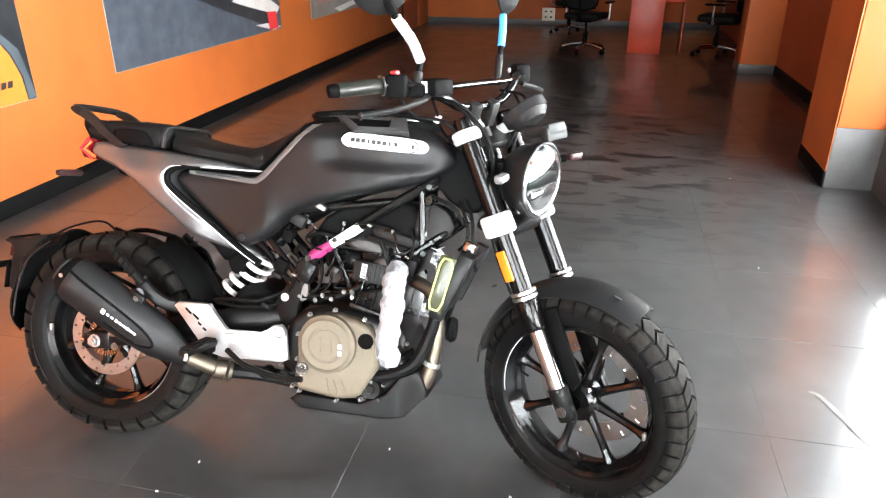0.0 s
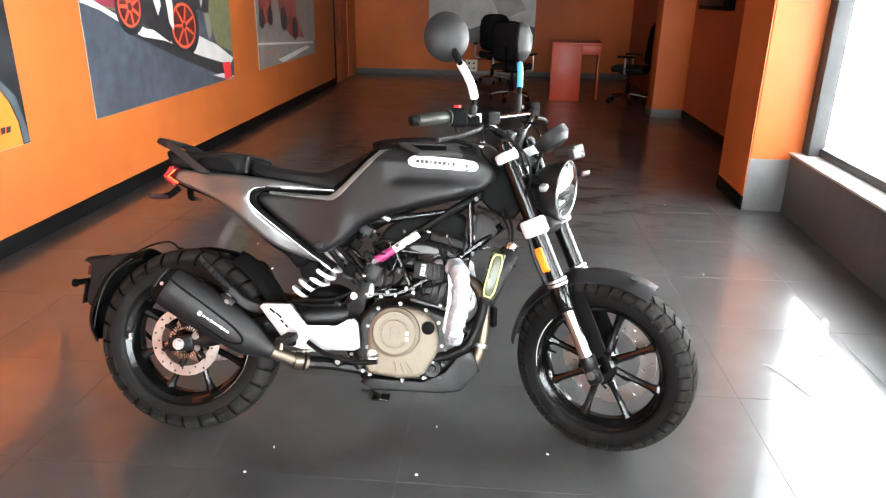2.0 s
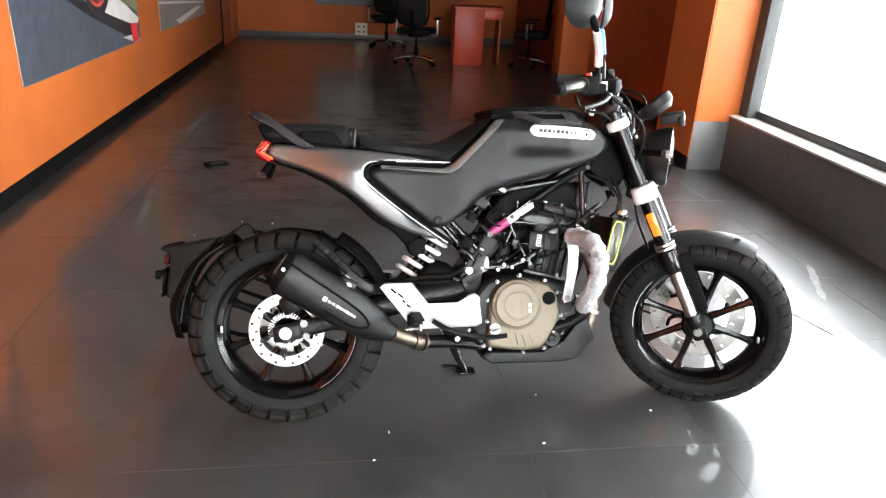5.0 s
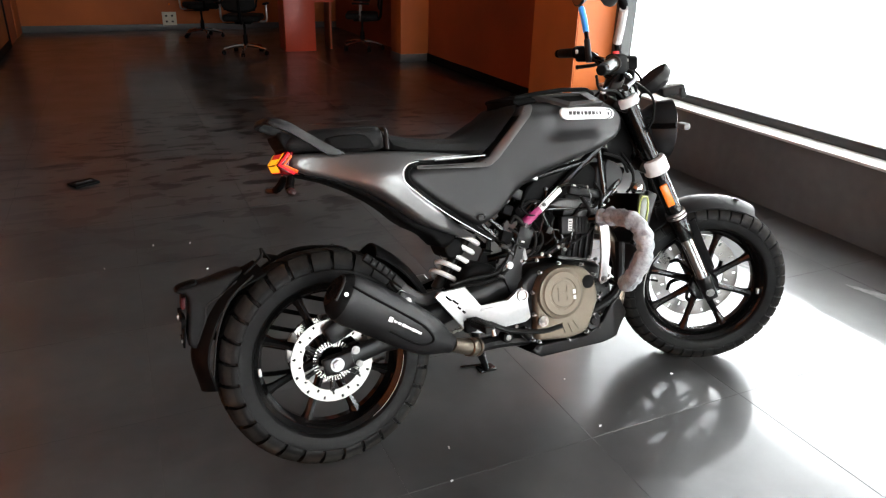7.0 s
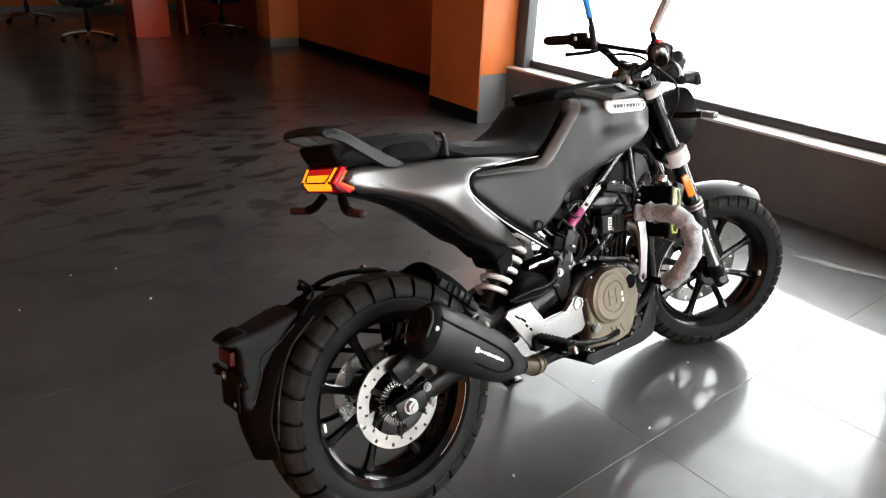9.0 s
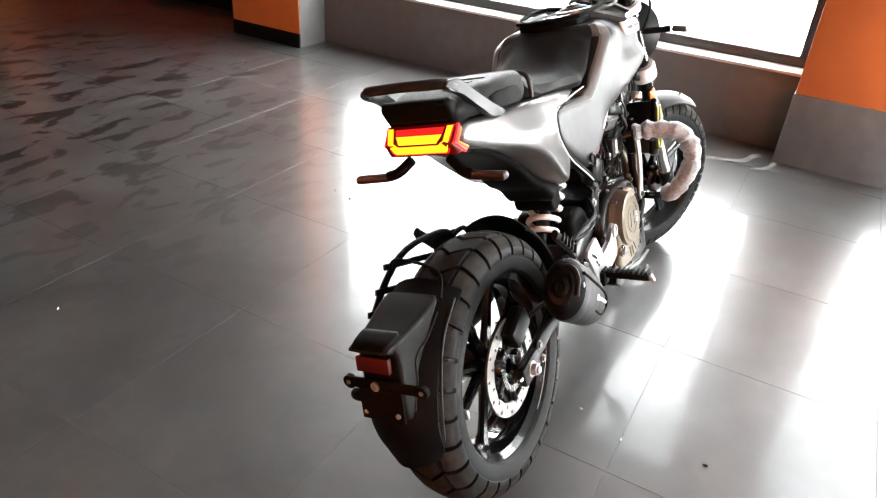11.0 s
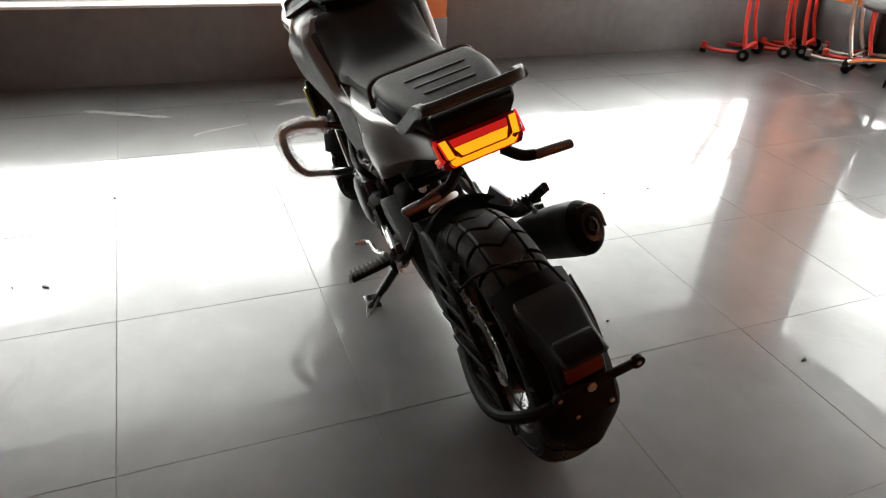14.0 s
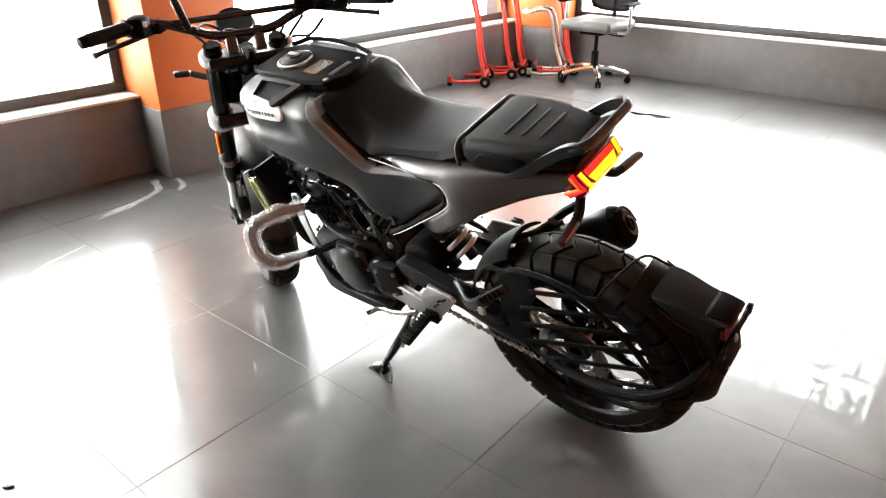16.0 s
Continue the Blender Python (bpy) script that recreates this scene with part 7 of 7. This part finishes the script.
# headlight, instrument and front lamps
HL = Vector((1.224, 0, 0.855))
hx = Vector((1, 0, -0.06)).normalized()
lamp = part("headlight", steered(lathe([(0.020, -0.085), (0.055, -0.080), (0.082, -0.045), (0.094, -0.005), (0.0975, 0.018), (0.093, 0.020), (0.086, 0.0), (0.05, -0.04), (0.0, -0.045)], HL, hx, 48, False)), "black", bike, "round headlight in a black shell")
part("light_ring", steered(lathe([(0.074, 0.008), (0.092, 0.004), (0.0935, 0.014), (0.084, 0.022), (0.075, 0.018)], HL, hx, 48)), "reflector", lamp, "bright ring round the lamp")
part("bowl", steered(lathe([(0.074, 0.010), (0.060, -0.015), (0.03, -0.030), (0.0, -0.033)], HL, hx, 40, False)), "bowl", lamp)
part("crossbar", steered(boxed(HL + hx * 0.012, (0.016, 0.150, 0.028), None, 0.004)), "darkgrey", lamp)
part("lamp_chip", steered(boxed(HL + hx * 0.0 + Vector((0, 0, 0.042)), (0.012, 0.070, 0.022), None, 0.004)), "reflector", lamp)
part("lamp_chip", steered(boxed(HL + hx * 0.0 + Vector((0, 0, -0.042)), (0.012, 0.060, 0.022), None, 0.004)), "reflector", lamp)
part("lens", steered(lathe([(0.0, 0.034), (0.04, 0.031), (0.070, 0.025), (0.090, 0.017), (0.088, 0.013), (0.068, 0.021), (0.04, 0.027), (0.0, 0.030)], HL, hx, 40, False)), "lens", lamp, "clear headlight glass")
part("lamp_bracket", steered(boxed(HL + Vector((-0.075, 0, 0.0)), (0.05, 0.150, 0.10), None, 0.012)), "plastic", lamp)
INS = Vector((1.190, 0, 1.018))
iax = Vector((-0.62, 0, 0.78))
ins = part("instrument", steered(lathe([(0.0, -0.030), (0.040, -0.028), (0.054, -0.012), (0.057, 0.012), (0.054, 0.018), (0.050, 0.014), (0.0, 0.013)], INS, iax, 40, False)), "darkgrey", bike, "round digital instrument")
part("display", steered(lathe([(0.0, 0.0135), (0.049, 0.0145), (0.049, 0.0155), (0.0, 0.0150)], INS, iax, 36, False)), "black", ins)
part("instrument_film", steered(lathe([(0.058, -0.010), (0.059, 0.014), (0.0575, 0.014), (0.0572, -0.010)], INS, iax, 40)), "darkgrey", ins)
part("lamp_cowl", steered(boxed((1.245, 0, 0.982), (0.075, 0.085, 0.030), Matrix.Rotation(radians(-10), 4, "Y"), 0.008)), "darkgrey", bike)
part("number_holder", steered(boxed((1.272, 0.0, 0.975), (0.020, 0.100, 0.034), Matrix.Rotation(radians(-10), 4, "Y"), 0.006)), "darkgrey", bike, "dark grey front plate holder")
for s in (-1, 1):
    i_ = part("front_indicator", steered(tube([(1.165, s * 0.09, 0.88), (1.20, s * 0.125, 0.884), (1.225, s * 0.150, 0.888)], [0.010] * 13, seg=10)), "plastic", bike, "slim front indicator")
    part("indicator_lens", steered(boxed((1.236, s * 0.178, 0.890), (0.024, 0.050, 0.020), Matrix.Rotation(radians(-s * 14), 4, "Z"), 0.007)), "band" if s < 0 else "smoke", i_)

# handlebar and controls
bar_pts = [(0.940, -0.400, 1.094), (0.985, -0.310, 1.100), (1.025, -0.225, 1.094), (1.050, -0.145, 1.060), (1.054, -0.07, 1.032), (1.054, 0.07, 1.032), (1.050, 0.145, 1.060), (1.025, 0.225, 1.094), (0.985, 0.310, 1.100), (0.940, 0.400, 1.094)]
hb = part("handlebar", steered(tube(bar_pts, 0.0125, 12, 5)), "gloss", bike, "wide black handlebar")
part("cross_brace", steered(tube([(1.036, -0.195, 1.086), (1.036, 0.195, 1.086)], 0.008)), "gloss", hb)
for s in (-1, 1):
    part("bar_clamp", steered(boxed((1.055, s * 0.040, 1.010), (0.036, 0.030, 0.070), Matrix.Rotation(radians(20), 4, "Y"), 0.006)), "castfin", hb)
    b = bmesh.new()
    g0, g1 = Vector((0.990, s * 0.300, 1.100)), Vector((0.942, s * 0.398, 1.094))
    cyl(b, g0, g1, 0.0175, seg=20, bev=0.002)
    cyl(b, g0, g0.lerp(g1, 0.06), 0.024, seg=20, bev=0.003)
    gp = part("grip", steered(b), "gripfilm" if s < 0 else "rubber", hb, "black rubber grip")
    part("bar_end", steered(cyl(bmesh.new(), g1, g1 + (g1 - g0).normalized() * 0.022, 0.0165, 0.0145, bev=0.003)), "plastic", hb)
    b = bmesh.new()
    box(b, (1.005, s * 0.270, 1.096), (0.052, 0.048, 0.056), Matrix.Rotation(radians(-s * 30), 4, "Z"), 0.012)
    sw = part("switch_cube", steered(b), "plastic", hb)
    part("switch_key", steered(boxed((0.982, s * 0.260, 1.106), (0.010, 0.020, 0.014), Matrix.Rotation(radians(-s * 30), 4, "Z"), 0.003)), "badge", hb)
    if s < 0:
        part("stop_switch", steered(boxed((1.003, -0.272, 1.126), (0.018, 0.016, 0.012), None, 0.003)), "red", hb, "red engine stop switch")
        part("fluid_tank", steered(boxed((1.055, -0.185, 1.090), (0.062, 0.058, 0.040), Matrix.Rotation(radians(-12), 4, "Z"), 0.008)), "plastic", hb, "brake fluid reservoir")
        part("tank_label", steered(boxed((1.040, -0.2155, 1.092), (0.026, 0.003, 0.026), Matrix.Rotation(radians(-12), 4, "Z"))), "label", hb, smooth=0)
    part("lever_perch", steered(boxed((1.028, s * 0.225, 1.084), (0.040, 0.032, 0.030), Matrix.Rotation(radians(-s * 30), 4, "Z"), 0.006)), "plastic", hb)
    lv = spline([(1.050, s * 0.210, 1.072), (1.060, s * 0.250, 1.062), (1.044, s * 0.315, 1.050), (1.012, s * 0.380, 1.042), (1.004, s * 0.396, 1.040)], 5)
    part("lever", steered(sweep(bmesh.new(), lv, [0.007] * 18 + [0.009] * 3, 8)), "darkgrey", hb, "brake lever" if s < 0 else "clutch lever")


def mirror_head(c, back, r, parent):
    """A round mirror: domed shell towards back, glass on the other side."""
    c, n = Vector(c), Vector(back).normalized()
    shell = lathe([(0.0, 0.030), (r * 0.45, 0.026), (r * 0.80, 0.014), (r, -0.004), (r * 0.98, -0.010), (r * 0.93, -0.009), (0.0, -0.007)], c, n, 36, False)
    h_ = part("mirror_shell", shell, "darkgrey", parent, "round dark grey mirror shell")
    part("mirror_glass", lathe([(0.0, -0.0085), (r * 0.92, -0.0085), (r * 0.92, -0.0110), (0.0, -0.0112)], c, n, 32, False), "mirror", parent)
    return h_


mr = part("mirror", tube([(0.925, -0.208, 1.039), (0.927, -0.204, 1.079), (0.930, -0.200, 1.114), (0.917, -0.237, 1.149), (0.887, -0.294, 1.194)], [0.0075] * 25, seg=10), "plastic", bike, "round mirror on a stalk wrapped in white tape")
part("tape_wrap", tube([(0.930, -0.200, 1.111), (0.917, -0.237, 1.149), (0.890, -0.290, 1.189)], [0.013, 0.0125, 0.013, 0.012, 0.013, 0.012, 0.0125, 0.013, 0.012, 0.0125, 0.013, 0.012, 0.012], seg=10), "foam", mr, "white tape wrapped round the stalk")
part("stalk_foot", cyl(bmesh.new(), (0.925, -0.208, 1.034), (0.928, -0.204, 1.084), 0.012, seg=14, bev=0.002), "darkgrey", mr)
mirror_head((0.850, -0.297, 1.262), (0.42, -0.88, -0.15), 0.069, mr)
part("mirror_neck", tube([(0.887, -0.294, 1.194), (0.877, -0.297, 1.214), (0.867, -0.298, 1.229)], [0.012] * 13, seg=10), "plastic", mr)
ml_ = part("mirror", tube([(1.069, 0.133, 1.107), (1.070, 0.136, 1.162), (1.072, 0.144, 1.222), (1.069, 0.158, 1.297)], [0.0075] * 19, seg=10), "plastic", bike, "round mirror on a stalk wrapped in blue tape")
part("tape_wrap", tube([(1.072, 0.142, 1.207), (1.072, 0.150, 1.257), (1.069, 0.158, 1.294)], [0.011, 0.0105, 0.011, 0.010, 0.011, 0.0105, 0.011, 0.010, 0.011, 0.0105, 0.011, 0.0105, 0.010], seg=10), "blue", ml_, "blue tape wrapped round the stalk")
part("stalk_foot", cyl(bmesh.new(), (1.069, 0.133, 1.102), (1.070, 0.138, 1.182), 0.011, seg=14, bev=0.002), "darkgrey", ml_)
mirror_head((1.079, 0.164, 1.367), (0.97, -0.22, -0.05), 0.069, ml_)

# wiring round the steering head
for pts in ([(1.04, -0.15, 1.07), (1.09, -0.11, 1.03), (1.12, -0.07, 0.96), (1.11, -0.05, 0.88)], [(1.03, -0.17, 1.06), (1.00, -0.11, 1.01), (0.98, -0.07, 0.97), (1.02, -0.05, 0.92)], [(1.04, 0.16, 1.07), (1.10, 0.12, 1.02), (1.12, 0.07, 0.95), (1.11, 0.04, 0.86)],
            [(1.03, 0.13, 1.06), (1.13, 0.09, 1.05), (1.16, 0.03, 1.00), (1.13, 0.0, 0.92)], [(1.06, -0.13, 1.05), (1.15, -0.12, 0.98), (1.16, -0.10, 0.90), (1.12, -0.07, 0.82)], [(0.96, -0.21, 1.06), (0.98, -0.17, 1.015), (1.04, -0.13, 1.0), (1.10, -0.10, 0.93)],
            [(1.10, -0.06, 0.84), (1.14, -0.09, 0.76), (1.16, -0.08, 0.66), (1.20, -0.07, 0.56)]):
    part("cable", steered(tube(pts, 0.0042, 8)), "rubber", bike)
part("ignition_lock", steered(cyl(bmesh.new(), (1.045, 0, 0.965), (1.030, 0, 1.0), 0.018, bev=0.002)), "steel", bike)
part("tag", boxed((0.955, -0.085, 0.985), (0.016, 0.012, 0.022), Matrix.Rotation(radians(20), 4, "Y"), 0.003), "label", bike, "small white tag")
part("head_tube", cyl(bmesh.new(), HEAD_P + DOWN * 0.03, HEAD_P + DOWN * 0.21, 0.034), "gloss", bike)
part("neck_shroud", puff([(0.93, 0.87), (0.96, 0.93), (1.04, 0.93), (1.10, 0.80), (1.06, 0.74), (0.97, 0.79)], lambda x, z: 0.050, 0.01, 0.02), "plastic", bike)

part("shock_boot", puff([(0.405, 0.420), (0.400, 0.462), (0.425, 0.500), (0.470, 0.510), (0.525, 0.492), (0.540, 0.450), (0.520, 0.415), (0.455, 0.405)], lambda x, z: 0.085, 0.022, 0.013), "plastic", bike, "rounded black rubber boot behind the spring")
part("tail_tab", puff([(0.375, 0.588), (0.372, 0.560), (0.385, 0.530), (0.420, 0.528), (0.436, 0.560), (0.430, 0.590)], lambda x, z: 0.055, 0.006, 0.010), "plastic", bike, "black splash tab above the spring")

# left engine side: stepped covers, a hose and a bolted sprocket box
b = bmesh.new()
prism(b, [(0.640, 0.290), (0.790, 0.285), (0.825, 0.340), (0.815, 0.430), (0.760, 0.462), (0.660, 0.455), (0.628, 0.400)], 0.098, 0.136, 0.010)
lc = part("side_case", b, "engine", eng, "black bolted engine side case")
for x, z in ((0.650, 0.302), (0.715, 0.296), (0.782, 0.300), (0.812, 0.345), (0.805, 0.422), (0.752, 0.452), (0.672, 0.446), (0.640, 0.400), (0.638, 0.345)):
    part("bolt", bolt(bmesh.new(), (x, 0.136, z), (0, 1, 0), 0.0050, 0.007), "zinc", lc)
for k in range(4):
    part("case_rib", boxed((0.675 + 0.022 * k, 0.140, 0.318), (0.005, 0.010, 0.040), Matrix.Rotation(radians(-15 + 8 * k), 4, "Y"), 0.002), "engine", lc)
sbx = part("sprocket_box", boxed((0.560, 0.128, 0.392), (0.100, 0.036, 0.105), Matrix.Rotation(radians(12), 4, "Y"), 0.010), "plastic", eng, "black sprocket box")
for x, z in ((0.525, 0.432), (0.596, 0.420), (0.533, 0.352), (0.598, 0.350)):
    part("bolt", bolt(bmesh.new(), (x, 0.146, z), (0, 1, 0), 0.0048, 0.006), "zinc", sbx)
part("breather_hose", tube([(0.62, 0.105, 0.47), (0.66, 0.130, 0.50), (0.74, 0.128, 0.495), (0.82, 0.110, 0.52), (0.86, 0.085, 0.56)], 0.010, 10), "rubber", eng)
part("coolant_hose", tube([(0.90, 0.09, 0.36), (0.955, 0.110, 0.40), (0.985, 0.105, 0.47), (0.995, 0.095, 0.53)], 0.014, 12), "rubber", eng)

# thin wires, ties and hose ends crossing the engine bay
wrng = random.Random(21)
for s in (-1, 1):
    for k in range(14):
        x0, z0 = wrng.uniform(0.60, 0.90), wrng.uniform(0.52, 0.70)
        x1, z1 = x0 + wrng.uniform(-0.10, 0.12), z0 + wrng.uniform(-0.09, 0.07)
        ym = wrng.uniform(0.080, 0.098)
        run_ = [(x0, s * 0.070, z0), ((2 * x0 + x1) / 3 + wrng.uniform(-0.02, 0.02), s * ym, (2 * z0 + z1) / 3 + wrng.uniform(0.0, 0.03)), ((x0 + 2 * x1) / 3, s * ym, (z0 + 2 * z1) / 3 - wrng.uniform(0.0, 0.03)), (x1, s * 0.070, z1)]
        wire = part("wire", tube(run_, wrng.choice((0.0022, 0.003, 0.004)), 6), wrng.choice(("gloss", "rubber", "gloss")), bike)
        if k % 3 == 0:
            part("cable_band", cyl(bmesh.new(), Vector(run_[1]) - Vector((0.003, 0, 0)), Vector(run_[1]) + Vector((0.003, 0, 0)), 0.0058, seg=10), "band", wire)
    for x, z in ((0.735, 0.520), (0.758, 0.508), (0.845, 0.470), (0.868, 0.462), (0.862, 0.415), (0.885, 0.445), (0.655, 0.490), (0.675, 0.505), (0.700, 0.497), (0.905, 0.345), (0.915, 0.400), (0.892, 0.310), (0.57, 0.37), (0.565, 0.300)):
        part("bolt", bolt(bmesh.new(), (x, s * 0.1005, z), (0, s, 0), 0.0042, 0.006), "zinc", bike)

# small fittings of the engine bay, on both sides
for s in (-1, 1):
    for x, y, z, r_ in ((0.940, 0.112, 0.640, 0.006), (0.628, 0.122, 0.600, 0.007), (0.945, 0.110, 0.812, 0.006), (0.700, 0.118, 0.655, 0.005), (0.755, 0.116, 0.520, 0.006), (0.962, 0.112, 0.672, 0.005), (0.860, 0.092, 0.655, 0.004),
                        (0.770, 0.092, 0.662, 0.004), (0.585, 0.096, 0.515, 0.006), (0.612, 0.096, 0.535, 0.006), (0.470, 0.108, 0.645, 0.005), (0.505, 0.108, 0.648, 0.005), (0.820, 0.090, 0.640, 0.005), (0.880, 0.090, 0.600, 0.005)):
        part("bolt", bolt(bmesh.new(), (x, s * y * 0.8, z), (0, s, 0), r_ * 0.85, 0.006), "castfin", bike)
    for pts, r_ in (([(0.575, 0.105, 0.60), (0.60, 0.118, 0.575), (0.59, 0.116, 0.535), (0.575, 0.108, 0.50)], 0.0035), ([(0.73, 0.10, 0.68), (0.77, 0.112, 0.705), (0.83, 0.112, 0.70), (0.87, 0.10, 0.69)], 0.0035),
                    ([(0.90, 0.10, 0.70), (0.915, 0.115, 0.66), (0.90, 0.112, 0.60), (0.915, 0.10, 0.56)], 0.004), ([(0.64, 0.10, 0.68), (0.62, 0.116, 0.655), (0.645, 0.116, 0.63), (0.68, 0.108, 0.625)], 0.003),
                    ([(0.70, 0.10, 0.53), (0.725, 0.116, 0.555), (0.72, 0.114, 0.59), (0.74, 0.10, 0.61)], 0.003), ([(0.52, 0.10, 0.60), (0.535, 0.112, 0.57), (0.56, 0.112, 0.545), (0.60, 0.10, 0.53)], 0.004)):
        part("wire", tube([(x, s * y * 0.82, z) for x, y, z in pts], r_, 8), "rubber", bike)
    for x, y, z in ((0.905, 0.113, 0.63), (0.60, 0.117, 0.556), (0.80, 0.112, 0.703)):
        part("hose_clip", boxed((x, s * y, z), (0.012, 0.012, 0.006), Matrix.Rotation(radians(20), 4, "Y"), 0.0015), "steel", bike)
    part("head_cover", puff([(0.80, 0.600), (0.83, 0.625), (0.895, 0.622), (0.905, 0.598), (0.885, 0.575), (0.82, 0.578)], lambda x, z: 0.096, 0.008, 0.012, 1, (s,), 0.05), "castfin", eng)
    part("spark_plug_lead", tube([(0.855, s * 0.098, 0.600), (0.850, s * 0.112, 0.625), (0.83, s * 0.105, 0.665)], 0.006, 8), "rubber", eng)

# ---- floor tiles, one by one ----
PITCH, JOINT = 0.605, 0.0015
tile_bm = bmesh.new()
box(tile_bm, (0, 0, -0.004), (PITCH - JOINT, PITCH - JOINT, 0.008), None, 0.0005, 1)
tile_me = bpy.data.meshes.new("tile")
tile_bm.to_mesh(tile_me)
tile_bm.free()
tile_me.materials.append(M["tile"])
X0, X1, Y0, Y1 = LEFT - 0.1, 2.4, FRONT - 0.1, BACK + 0.1
i0, i1 = math.floor((X0 + 0.328) / PITCH), math.ceil((X1 + 0.328) / PITCH)
j0, j1 = math.floor((Y0 - 2.167) / PITCH), math.ceil((Y1 - 2.167) / PITCH)
for i in range(i0, i1):
    for j in range(j0, j1):
        xa, xb = max(X0, -0.328 + i * PITCH), min(X1, -0.328 + (i + 1) * PITCH)
        ya, yb = max(Y0, 2.167 + j * PITCH), min(Y1, 2.167 + (j + 1) * PITCH)
        if xb - xa < 0.02 or yb - ya < 0.02:
            continue
        t_ = new("tile", tile_me)
        t_.parent = floor
        t_.location = ((xa + xb) / 2, (ya + yb) / 2, rng.uniform(-0.0003, 0.0003))
        t_.scale = ((xb - xa) / PITCH, (yb - ya) / PITCH, 1)
